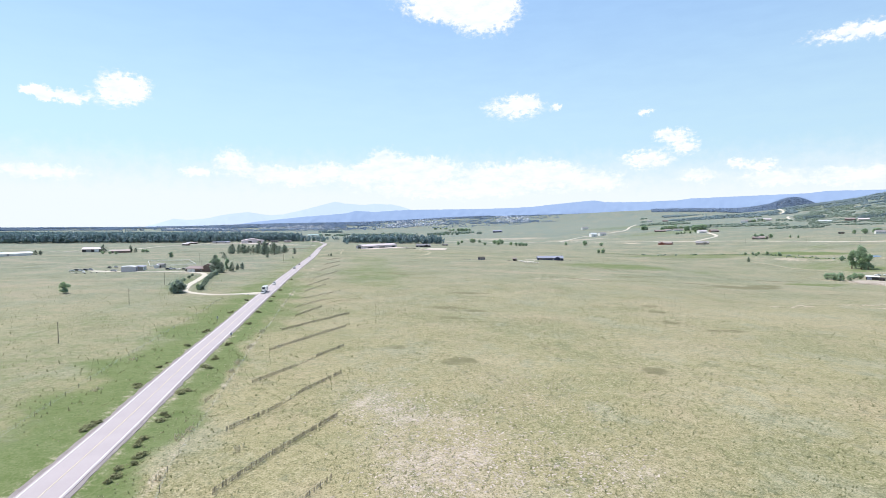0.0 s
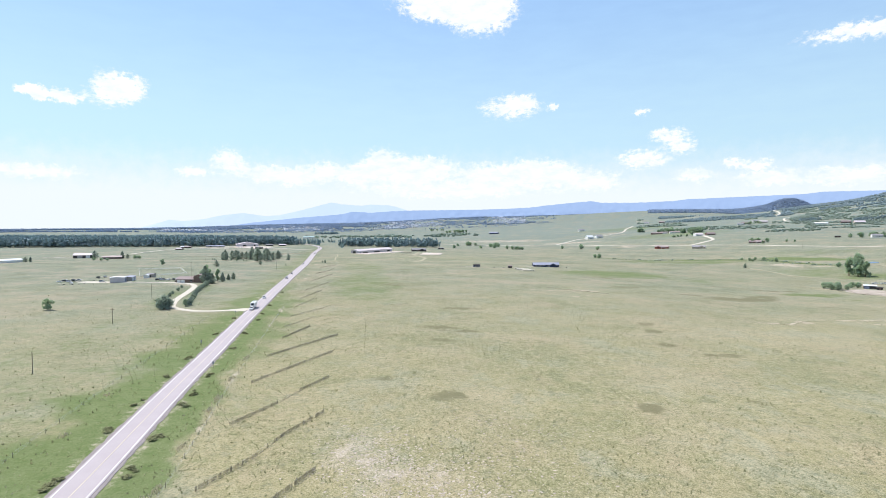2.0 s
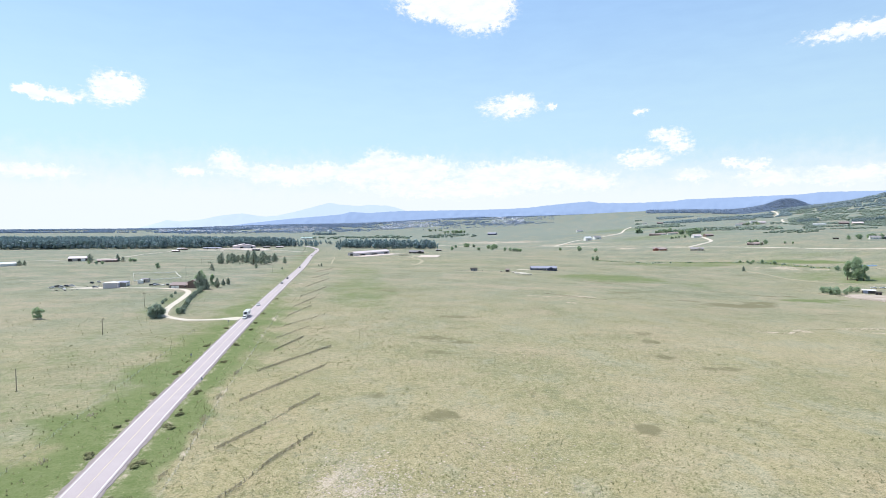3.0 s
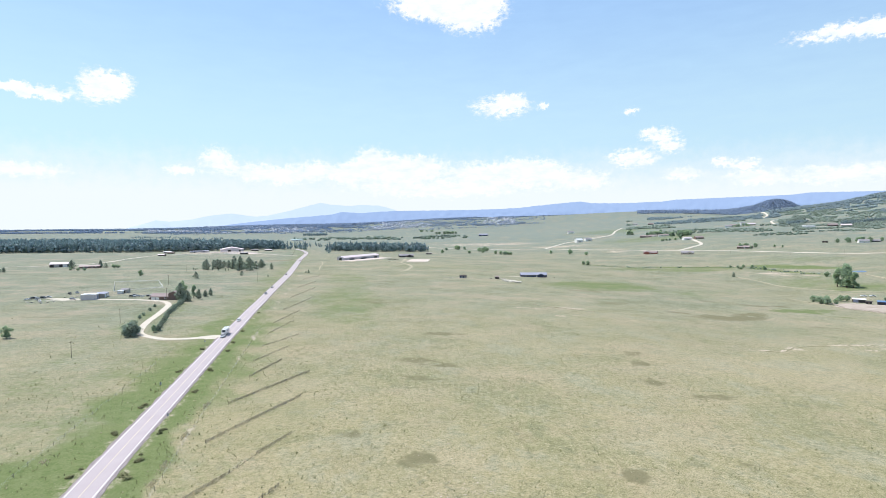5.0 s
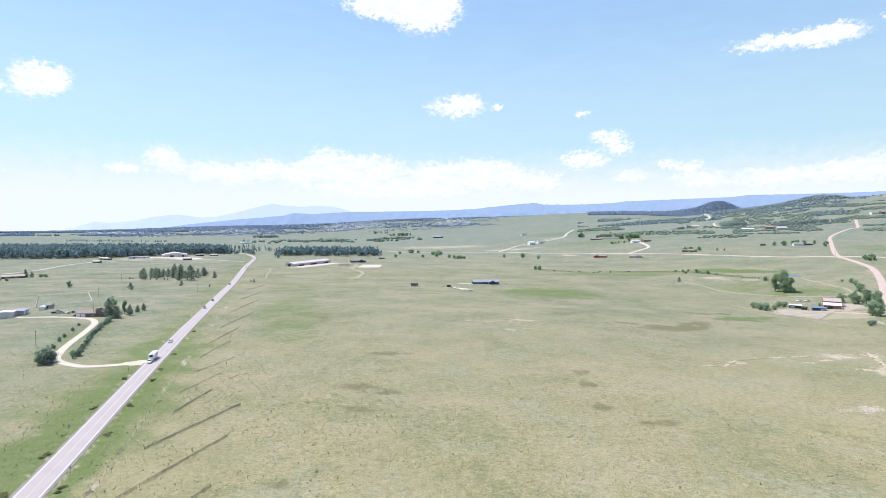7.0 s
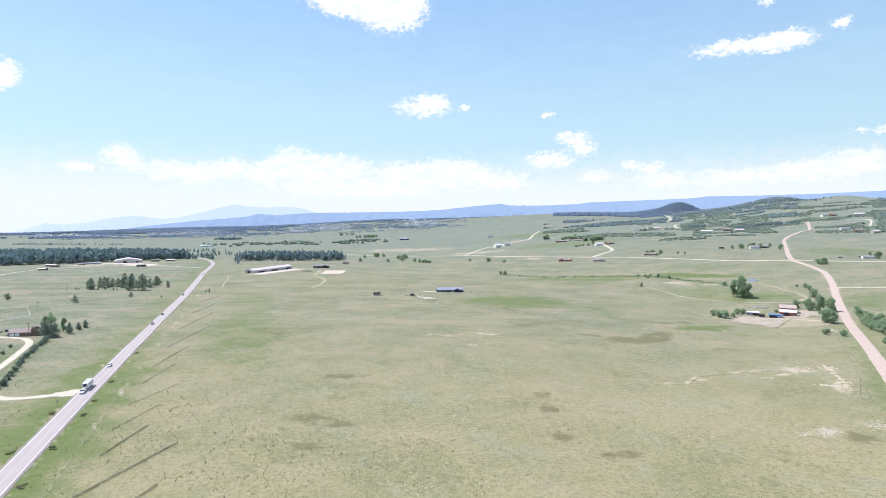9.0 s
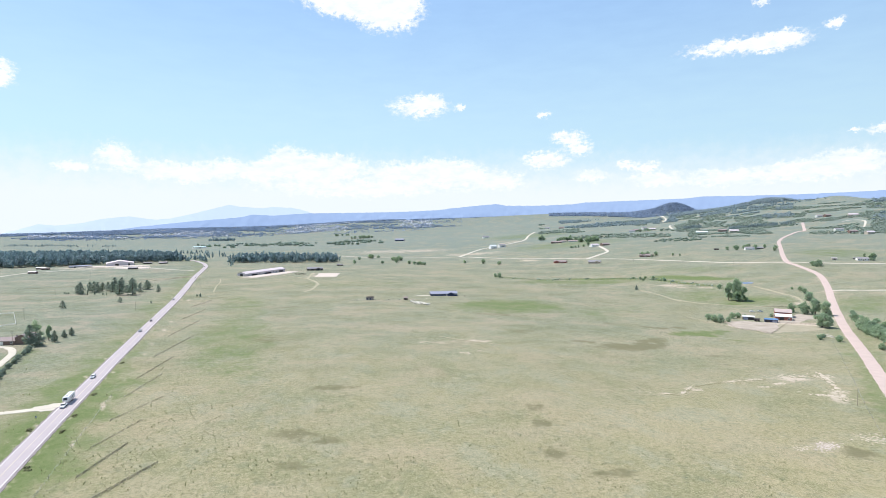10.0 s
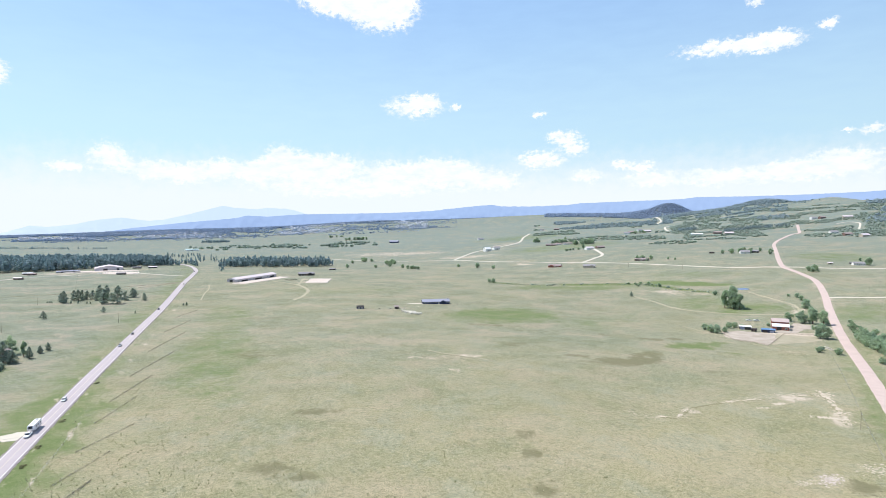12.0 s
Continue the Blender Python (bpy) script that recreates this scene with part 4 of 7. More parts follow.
# ------------------------------------------------------------------ mountains on the horizon
def ridge(name, label, profile, dist, depth, mat, rough):
    """A mountain front on an arc: rows of azimuth and crest elevation in degrees, seen from mid height."""
    az = np.arange(profile[0][0], profile[-1][0] + 0.01, 0.1)
    el = np.interp(az, [p[0] for p in profile], [p[1] for p in profile])
    verts, rows = [], 9
    for i, (a, e) in enumerate(zip(az, el)):
        top = 69 + math.tan(radians(float(e))) * dist + noise.noise(Vector((a * 2.1, dist, 0))) * rough * 4 + noise.noise(Vector((a * 7.0, dist, 3))) * rough * 2
        foot = float(land(math.sin(radians(a)) * 4850, math.cos(radians(a)) * 4850)) - 40
        for k in range(rows):
            u = k / (rows - 1)
            r = dist - depth * (1 - u) + noise.noise(Vector((a * 1.6, u * 3, dist))) * depth * 0.35 * (1 - u)
            zz = foot + (top - foot) * (u ** 0.8) + noise.noise(Vector((a * 1.3, u * 5, 7))) * rough * 3 * (1 - u)
            verts.append((math.sin(radians(a)) * r, math.cos(radians(a)) * r, zz))
    faces = [(i * rows + k, (i + 1) * rows + k, (i + 1) * rows + k + 1, i * rows + k + 1) for i in range(len(az) - 1) for k in range(rows - 1)]
    me = bpy.data.meshes.new(name)
    me.from_pydata(verts, [], faces)
    me.polygons.foreach_set("use_smooth", np.ones(len(me.polygons), bool))
    me.materials.append(mat)
    return tagged(new(name, me), label, "mountains", kind="structure")


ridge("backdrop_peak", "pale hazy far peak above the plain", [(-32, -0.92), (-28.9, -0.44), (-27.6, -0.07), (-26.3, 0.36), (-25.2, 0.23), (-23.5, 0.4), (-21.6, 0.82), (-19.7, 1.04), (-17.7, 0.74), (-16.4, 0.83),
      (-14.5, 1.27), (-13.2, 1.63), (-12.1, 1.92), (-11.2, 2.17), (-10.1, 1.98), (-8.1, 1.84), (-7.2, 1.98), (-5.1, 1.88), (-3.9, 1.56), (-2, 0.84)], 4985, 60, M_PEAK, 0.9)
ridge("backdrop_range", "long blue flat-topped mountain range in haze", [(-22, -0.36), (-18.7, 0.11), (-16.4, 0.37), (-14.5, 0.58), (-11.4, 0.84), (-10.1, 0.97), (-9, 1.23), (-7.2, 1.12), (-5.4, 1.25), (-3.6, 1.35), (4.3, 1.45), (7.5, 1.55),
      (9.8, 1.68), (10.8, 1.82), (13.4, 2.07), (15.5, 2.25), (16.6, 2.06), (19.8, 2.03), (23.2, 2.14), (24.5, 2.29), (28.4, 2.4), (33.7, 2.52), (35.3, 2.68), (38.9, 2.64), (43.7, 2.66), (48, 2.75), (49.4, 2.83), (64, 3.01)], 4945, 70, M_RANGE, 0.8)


# ------------------------------------------------------------------ trees
ICO_V = [Vector(v).normalized() for v in ((0, 0, 1), (0.89, 0, 0.45), (0.28, 0.85, 0.45), (-0.72, 0.53, 0.45), (-0.72, -0.53, 0.45), (0.28, -0.85, 0.45),
         (0.72, 0.53, -0.45), (-0.28, 0.85, -0.45), (-0.89, 0, -0.45), (-0.28, -0.85, -0.45), (0.72, -0.53, -0.45), (0, 0, -1))]
ICO_F = [(0, 1, 2), (0, 2, 3), (0, 3, 4), (0, 4, 5), (0, 5, 1), (1, 6, 2), (2, 7, 3), (3, 8, 4), (4, 9, 5), (5, 10, 1), (6, 7, 2), (7, 8, 3), (8, 9, 4),
         (9, 10, 5), (10, 6, 1), (11, 7, 6), (11, 8, 7), (11, 9, 8), (11, 10, 9), (11, 6, 10)]


class Heap:
    """Vertices and faces gathered for one mesh."""

    def __init__(self):
        self.v, self.f = [], []

    def clump(self, p, rx, rz, rnd, rough=0.45):
        n = len(self.v)
        for d in ICO_V:
            k = 1 + rnd.uniform(-rough, rough)
            self.v.append((p[0] + d.x * rx * k, p[1] + d.y * rx * k, p[2] + d.z * rz * k))
        self.f += [(a + n, b + n, c + n) for a, b, c in ICO_F]

    def cone(self, p, r, h, rnd, sides=6):
        n = len(self.v)
        turn = rnd.uniform(0, 6)
        for i in range(sides):
            a, k = turn + i * 2 * math.pi / sides, r * rnd.uniform(0.65, 1.25)
            self.v.append((p[0] + math.cos(a) * k, p[1] + math.sin(a) * k, p[2] + rnd.uniform(-0.08, 0.08) * h))
        self.v.append((p[0] + rnd.uniform(-0.1, 0.1) * r, p[1] + rnd.uniform(-0.1, 0.1) * r, p[2] + h))
        self.f += [(n + i, n + (i + 1) % sides, n + sides) for i in range(sides)]
        self.f.append(tuple(n + i for i in range(sides))[::-1])

    def blades(self, p, r, h, rnd, count=6):
        """A tuft of grass: thin upright blades leaning outwards."""
        for _ in range(count):
            a, k = rnd.uniform(0, 6.28), rnd.uniform(0.4, 1.0)
            dx, dy, n = math.cos(a), math.sin(a), len(self.v)
            w = r * 0.34
            self.v += [(p[0] - dy * w, p[1] + dx * w, p[2]), (p[0] + dy * w, p[1] - dx * w, p[2]), (p[0] + dx * r * k, p[1] + dy * r * k, p[2] + h * rnd.uniform(0.6, 1.1))]
            self.f.append((n, n + 1, n + 2))

    def spray(self, p, r, rnd, count=7, size=0.5):
        """Loose leaves round a twig: small triangles turned every way."""
        for _ in range(count):
            d = Vector((rnd.gauss(0, 1), rnd.gauss(0, 1), rnd.gauss(0, 0.8))) * r * 0.55
            a = Vector((rnd.gauss(0, 1), rnd.gauss(0, 1), rnd.gauss(0, 1))).normalized()
            b = a.orthogonal().normalized()
            k, n = r * size * rnd.uniform(0.6, 1.3), len(self.v)
            c = Vector(p) + d
            self.v += [tuple(c + a * k), tuple(c - a * k * 0.5 + b * k * 0.7), tuple(c - a * k * 0.5 - b * k * 0.7)]
            self.f.append((n, n + 1, n + 2))

    def house(self, p, L, Wd, e, rise, turn, roof_only=False):
        n = len(self.v)
        c, s = math.cos(turn), math.sin(turn)
        k = 0.4 if roof_only else 0.0
        prof = [(-Wd / 2 - k, e), (0, e + rise), (Wd / 2 + k, e)] if roof_only else [(-Wd / 2, -2), (Wd / 2, -2), (Wd / 2, e), (-Wd / 2, e)]
        lift = 0.15 if roof_only else 0.0
        for u in (-L / 2 - k, L / 2 + k):
            for q, z in prof:
                self.v.append((p[0] + u * c - q * s, p[1] + u * s + q * c, p[2] + z + lift))
        m = len(prof)
        for i in range(m):
            j = (i + 1) % m
            self.f.append((n + i, n + j, n + m + j, n + m + i))
        self.f += [tuple(n + i for i in range(m))[::-1], tuple(n + m + i for i in range(m))]

    def mesh(self, name, mat, smooth=False):
        me = bpy.data.meshes.new(name)
        me.from_pydata(self.v, [], self.f)
        if smooth:
            me.polygons.foreach_set("use_smooth", np.ones(len(me.polygons), bool))
        me.materials.append(mat)
        return me


def child(name, me, parent, label=""):
    ob = new(name, me)
    ob.parent = parent
    return tagged(ob, label)


def make_pine(seed, slim=1.0, base=0.05):
    """A pine ten metres high: tapered trunk, short limbs and an open crown of needle clumps."""
    rnd = random.Random(seed)
    t = thing("pine_tree", "dark green ponderosa pine standing in dry grass", "tree", "pines")
    bm = bmesh.new()
    tube(bm, (0, 0, -0.6), (0.1, 0, 4.5), 0.28, 0.17, 7)
    tube(bm, (0.1, 0, 4.5), (0, 0.1, 9.4), 0.17, 0.04, 6)
    heap = Heap()
    for i in range(150):
        u = base + (1 - base) * (i / 150) ** 0.9
        reach = 3.5 * slim * (math.sin(min(1, (1 - u) * 1.35 + 0.08) * math.pi / 2)) * (0.85 + 0.22 * math.sin(u * 17 + seed))
        a, k = rnd.uniform(0, 2 * math.pi), math.sqrt(rnd.uniform(0.12, 1.0))
        p = (math.cos(a) * reach * k, math.sin(a) * reach * k, 10 * u + rnd.uniform(-0.3, 0.3))
        s = rnd.uniform(0.4, 0.85) * (1.15 - 0.5 * u)
        if i % 4:
            heap.clump(p, s * slim ** 0.5 * 0.9, s * 0.5, rnd)
        heap.spray(p, s * 1.1, rnd, 12, 0.3)
        if i % 9 == 0:
            tube(bm, (0, 0, p[2] - 0.4), p, 0.06, 0.02, 4)
    part("trunk", bm, M_BARK, t, "rough brown trunk")
    child("crown", heap.mesh("crown", M_PINE), t)
    return t


def make_broadleaf(seed, wide=1.0, name="cottonwood_tree", label="full green cottonwood tree beside the farmyard", group="cottonwoods"):
    """A leafy tree ten metres high: trunk, limbs and several lobes of leaf clumps."""
    rnd = random.Random(seed)
    t = thing(name, label, "tree", group)
    bm = bmesh.new()
    tube(bm, (0, 0, -0.6), (0.1, 0.05, 3.0), 0.42, 0.26, 7)
    heap = Heap()
    for i in range(11):
        a = i * 2.4 + rnd.uniform(-0.4, 0.4)
        d = rnd.uniform(0.6, 2.9) * wide
        c = (math.cos(a) * d, math.sin(a) * d, rnd.uniform(2.2, 8.0) - 0.35 * d)
        r = rnd.uniform(1.2, 2.0)
        tube(bm, (0.1, 0.05, 2.2 + 0.06 * i), c, 0.13, 0.04, 5)
        for _ in range(34):
            v = Vector((rnd.gauss(0, 1), rnd.gauss(0, 1), rnd.gauss(0, 1))).normalized() * r * rnd.uniform(0.55, 1.08)
            s, q = rnd.uniform(0.3, 0.68), (c[0] + v.x * wide, c[1] + v.y * wide, max(0.5, c[2] + v.z))
            if _ % 3 == 0:
                heap.clump((c[0] + v.x * wide * 0.8, c[1] + v.y * wide * 0.8, max(0.5, c[2] + v.z * 0.8)), s, s * 0.8, rnd)
            heap.spray(q, s * 1.25, rnd, 9, 0.42)
    for _ in range(30):
        v = Vector((rnd.gauss(0, 1), rnd.gauss(0, 1), rnd.gauss(0, 1))).normalized() * rnd.uniform(0.5, 1.4)
        heap.spray((v.x, v.y, 8.6 + v.z * 0.8), 0.6, rnd, 8, 0.42)
    part("trunk", bm, M_BARK, t, "grey-brown trunk with spreading limbs")
    child("crown", heap.mesh("crown", M_LEAF), t)
    return t


def make_bush(seed, name="bush", label="rounded green bush growing in the grass", mat=None, group="bushes"):
    """A bush two metres high, leafy to the ground."""
    rnd = random.Random(seed)
    t = thing(name, label, "bush", group)
    bm = bmesh.new()
    heap = Heap()
    for i in range(5):
        a = i * 1.3 + rnd.uniform(-0.3, 0.3)
        tube(bm, (0, 0, -0.3), (math.cos(a) * 0.6, math.sin(a) * 0.6, 1.3), 0.05, 0.02, 4)
    for _ in range(62):
        v = Vector((rnd.gauss(0, 1), rnd.gauss(0, 1), rnd.gauss(0, 1))).normalized() * rnd.uniform(0.45, 1.0)
        s = rnd.uniform(0.16, 0.34)
        if _ % 2:
            heap.clump((v.x * 0.9, v.y * 0.9, max(0.1, 0.9 + v.z * 0.85)), s, s * 0.85, rnd)
        heap.spray((v.x * 1.05, v.y * 1.05, max(0.15, 0.95 + v.z * 0.95)), s * 1.2, rnd, 9, 0.45)
    part("stems", bm, M_BARK, t, "thin woody stems")
    child("foliage", heap.mesh("foliage", mat or M_LEAF), t)
    return t


PINES = [make_pine(3), make_pine(8, 0.8), make_pine(14, 1.15, 0.09), make_pine(21, 0.62, 0.06)]
LEAFY = [make_broadleaf(5), make_broadleaf(9, 1.25), make_broadleaf(12, 0.85)]
BUSHES = [make_bush(2), make_bush(6), make_bush(11)]
JUNIPERS = [make_bush(seed, "juniper_bush", "dark green juniper bush planted along the driveway", M_PINE, "junipers") for seed in (4, 9)]
used = set()
tree_rnd = random.Random(77)


def plant(kinds, x, y, h, full=10.0, wide=1.0, label=""):
    proto = kinds[tree_rnd.randrange(len(kinds))]
    s = h / full
    m = Matrix.Translation(on_land(x, y, -0.05)) @ pose(0, 0, 0, 0, 0, tree_rnd.uniform(0, 360)) @ Matrix.Diagonal((s * wide, s * wide, s, 1))
    if proto.name not in used:
        used.add(proto.name)
        proto.matrix_world = m
        ob = proto
    else:
        ob = copy_thing(proto, Matrix.Identity(4))
        ob.matrix_basis = m
    if label:
        tagged(ob, label)
    return ob


PINE_ROW = [(-312, 805, 15.4), (-318, 812, 12), (-312, 831, 13.1), (-304, 824, 14.4), (-306, 840, 12.5), (-300, 839, 11.1), (-293, 838, 11.8), (-282, 824, 13.1),
            (-284, 836, 18.4), (-260, 789, 18.7), (-274, 833, 18.4), (-262, 815, 10.8), (-244, 786, 17.3), (-264, 842, 16.4), (-245, 816, 12.3), (-247, 845, 12.8),
            (-246, 850, 10.6), (-222, 812, 10.1), (-275, 682, 8.1), (-232, 717, 6.2)]
SAPLINGS = [(-333, 810, 2.8), (-330, 809, 2.8), (-327, 808, 2.8), (-301, 798, 4.2), (-292, 796, 4.2), (-281, 793, 3.5), (-277, 793, 2.8), (-194, 701, 3.1),
            (-159, 753, 3.4), (-155, 752, 4.7)]
RANCH_TREES = [(-204, 485, 15.5), (-197, 483, 9.5), (-201, 488, 8.7), (-193, 496, 8.8), (-194, 512, 6.0), (-193, 521, 6.5), (-522, 835, 13.0),
               (-578, 770, 7.2), (-571, 770, 7.2), (-491, 853, 11.5), (-483, 853, 7.1)]
for x, y, h in PINE_ROW:
    plant(PINES[:3], x, y, h, wide=1.15)
for x, y, h in SAPLINGS:
    plant(PINES[3:], x, y, h, wide=1.2, label="young dark green pine sapling in the grass")
for x, y, h in RANCH_TREES:
    plant(PINES, x, y, h, wide=1.2 if h > 8 else 1.5, label="dark green pine beside the ranch yard" if h > 8.6 else "")
plant(LEAFY, -215, 514, 15, wide=0.9, label="tall leafy tree beside the ranch house")
plant(LEAFY[2:], -201, 504, 12.1, wide=0.6, label="slim leafy tree beside the ranch house")
for x, y, h in [(-185, 431, 3.2), (-189, 443, 3.3), (-192, 455, 3.4), (-196, 468, 4.0), (-176, 404, 3.7), (-168, 382, 3.5), (-162, 365, 3.4), (-158, 354, 3.9),
                (-183, 375, 2.8), (-191, 396, 2.6), (-196, 410, 2.3), (-202, 431, 2.4), (-209, 452, 2.1), (-181, 418, 3.4), (-187, 437, 3.2), (-194, 462, 3.6),
                (-172, 393, 3.4), (-165, 373, 3.2)]:
    plant(JUNIPERS, x, y, h * 1.15, 2.0, 0.95, "dark green juniper bush planted along the driveway")
for x, y, h in [(-166, 337, 9.2), (-169, 346, 7.8), (-171, 343, 7.4), (-175, 356, 6.2), (-165, 341, 7.0)]:
    plant(JUNIPERS, x, y, h, 2.0, 0.85, "dense dark evergreen at the driveway bend")
plant(LEAFY[1:2], -233, 333, 7.6, wide=0.95, label="lone round-crowned dark tree in the pasture")
plant(LEAFY[1:2], -359, 716, 8.2, wide=0.9, label="lone round-crowned dark tree in the pasture")
plant(LEAFY[2:], -158, 349, 5, wide=0.9, label="small leafy tree beside the driveway")
for x, y, h in [(-471, 853, 5.3), (-465, 853, 5.3), (-492, 802, 4.2), (-483, 802, 4.2), (-505, 806, 4)]:
    plant(BUSHES, x, y, h, 2.0, 1.1, "rounded green bush beside the farm sheds")
for x, y, h in [(494, 655, 23.7), (500, 649, 29.0), (502, 640, 20), (497, 644, 15), (495, 558, 10.7), (506, 539, 17.2), (510, 530, 15.9), (500, 546, 14), (563, 608, 10.6), (457, 481, 15),
                (460, 476, 12), (472, 455, 9.8), (454, 424, 12), (446, 404, 13), (441, 393, 11), (446, 390, 10), (462, 436, 10), (456, 412, 12), (514, 564, 8.5), (466, 446, 9)]:
    plant(LEAFY, x, y, h, wide=0.72 if h > 18 else 1.0)
for x, y, h in [(387, 546, 6.9), (385, 534, 8.4), (387, 528, 8.4), (393, 536, 7), (398, 530, 6), (417, 549, 7.0), (425, 551, 6.5), (429, 546, 4.6), (417, 424, 6.2), (410, 435, 5.5), (419, 441, 4.2),
                (605, 664, 6.5), (596, 648, 7.1), (582, 624, 6.8), (588, 634, 6), (560, 596, 6), (547, 582, 7.6), (488, 876, 4.6), (494, 865, 5.5), (503, 866, 5.5), (510, 854, 6.3),
                (515, 831, 6.2), (538, 732, 7.0), (287, 975, 8.9), (282, 984, 6.9)]:
    plant(BUSHES, x, y, h, 2.0, 0.85)
for x, y, h in [(478, 462, 6), (470, 449, 7), (460, 430, 8), (452, 418, 8), (447, 410, 8), (442, 400, 8), (438, 388, 7), (448, 396, 8), (455, 405, 7), (434, 382, 6), (464, 441, 7), (468, 438, 6)]:
    plant(BUSHES, x, y, h * 1.3, 2.0, 0.95, "thick green brush along the dirt road")
for x, y, h in [(523, 512, 8), (510, 497, 8.5), (490, 472, 11), (479, 457, 12.5), (471, 444, 12), (463, 431, 11.5), (457, 418, 10), (492, 460, 10), (481, 443, 10), (470, 428, 10)]:
    plant(LEAFY, x, y, h, wide=1.2, label="full green tree in the thicket beside the dirt road")
plant(PINES[1:2], 438, 778, 7.3, wide=1.3, label="lone dark evergreen in the pasture")
for x, y, h in [(327, 1252, 11.5), (291, 1286, 7.8), (353, 1212, 8.7), (603, 676, 3.7), (460, 546, 4.0), (492, 853, 4.5), (419, 390, 5.8), (139, 1366, 11), (137, 1440, 12),
                (150, 1450, 13), (156, 1440, 12), (173, 1285, 9), (183, 1282, 9), (193, 1263, 8), (164, 1310, 9), (103, 1338, 7.9), (52, 1500, 8), (38, 1350, 9), (180, 1275, 8), (188, 1272, 8)]:
    plant(BUSHES, x, y, h, 2.0, 0.9, "grey-green willow thicket along the creek")
for x, y, h in [(734, 1981, 16), (762, 1833, 15), (793, 1858, 17), (786, 1795, 15), (768, 1708, 14), (769, 1667, 15), (801, 1694, 16), (831, 1726, 15), (710, 1530, 12), (688, 1141, 10),
                (666, 1120, 7), (712, 1114, 6), (715, 1094, 5.5), (973, 1208, 9), (978, 1165, 10), (987, 1202, 6.5), (947, 1099, 13), (770, 816, 9), (765, 804, 8.5), (770, 801, 8),
                (912, 840, 14), (924, 856, 9), (961, 901, 7), (775, 1730, 14), (815, 1700, 15)]:
    plant(LEAFY, x, y, h, wide=1.15, label="green shade tree beside a distant farmhouse")
grove = random.Random(51)
for gx, gy, gw, gd, count, gh in [(742, 1790, 26, 12, 9, 15), (790, 1700, 34, 14, 16, 16), (655, 1490, 24, 5, 6, 7), (716, 1925, 8, 6, 3, 15), (905, 1150, 34, 8, 6, 12), (668, 1150, 10, 6, 4, 11), (1125, 1935, 30, 10, 6, 12),
                                  (95, 3030, 55, 14, 12, 17), (-12, 3390, 40, 12, 6, 15), (95, 1560, 16, 10, 4, 12), (785, 822, 12, 4, 4, 10)]:
    for _ in range(count):
        plant(LEAFY, gx + grove.uniform(-gw, gw), gy + grove.uniform(-gd, gd), gh * grove.uniform(0.75, 1.15), wide=1.2, label="green shade tree in a distant grove")


# ------------------------------------------------------------------ woods, scrub and grass tufts, past counting
def woods(name, label, count, area, lo, hi, mat, seed, tiers=4, lean=0.30):
    """Many conifers in one mesh; area(rnd) gives a place or None."""
    rnd, heap, made, tries = random.Random(seed), Heap(), 0, 0
    while made < count and tries < count * 12:
        tries += 1
        p = area(rnd)
        if p is None or not clear_of_roads(p):
            continue
        made += 1
        h = rnd.uniform(lo, hi)
        z = float(land(*p)) - 0.3
        heap.cone((p[0], p[1], z), h * 0.025, h * 0.5, rnd, 4)
        for k in range(tiers):
            u = 0.30 + 0.62 * k / max(1, tiers - 1)
            wide = h * lean * (0.78 - 0.55 * abs(u - 0.45)) * rnd.uniform(0.7, 1.15) * (0.6 if u > 0.85 else 1.0)
            heap.clump((p[0] + rnd.uniform(-0.09, 0.09) * h, p[1] + rnd.uniform(-0.09, 0.09) * h, z + h * u), wide, h * 0.62 / tiers + 0.03 * h, rnd, 0.4)
    return tagged(new(name, heap.mesh(name, mat)), label, "trees", kind="stuff")


def scrub(name, label, count, area, lo, hi, mat, seed, each=2):
    """Many low rounded shrubs in one mesh."""
    rnd, heap, made, tries = random.Random(seed), Heap(), 0, 0
    while made < count and tries < count * 12:
        tries += 1
        p = area(rnd)
        if p is None or not clear_of_roads(p):
            continue
        made += 1
        h = rnd.uniform(lo, hi)
        for _ in range(each):
            q = (p[0] + rnd.gauss(0, h * 0.5), p[1] + rnd.gauss(0, h * 0.5))
            heap.clump((*q, float(land(*q)) + h * 0.35), h * rnd.uniform(0.5, 0.85), h * 0.55, rnd)
    return tagged(new(name, heap.mesh(name, mat)), label, "shrubs", kind="stuff")


def clear_of_roads(p, keep=16.0):
    for line in (DIRT, CROSS, YROAD, LANE, ROAD, FAR_BEND, FAR_CURVE, HILL_LOOP):
        for (ax, ay), (bx, by) in zip(line, line[1:]):
            dx, dy = bx - ax, by - ay
            u = min(1, max(0, ((p[0] - ax) * dx + (p[1] - ay) * dy) / (dx * dx + dy * dy)))
            if math.hypot(p[0] - ax - u * dx, p[1] - ay - u * dy) < keep:
                return False
    return True


def in_polygon(x, y, poly):
    inside = False
    for (ax, ay), (bx, by) in zip(poly, poly[1:] + poly[:1]):
        if (ay > y) != (by > y) and x < (bx - ax) * (y - ay) / (by - ay) + ax:
            inside = not inside
    return inside


def from_polygon(poly):
    xs, ys = [p[0] for p in poly], [p[1] for p in poly]

    def pick(rnd):
        x, y = rnd.uniform(min(xs), max(xs)), rnd.uniform(min(ys), max(ys))
        return (x, y) if in_polygon(x, y, poly) else None
    return pick


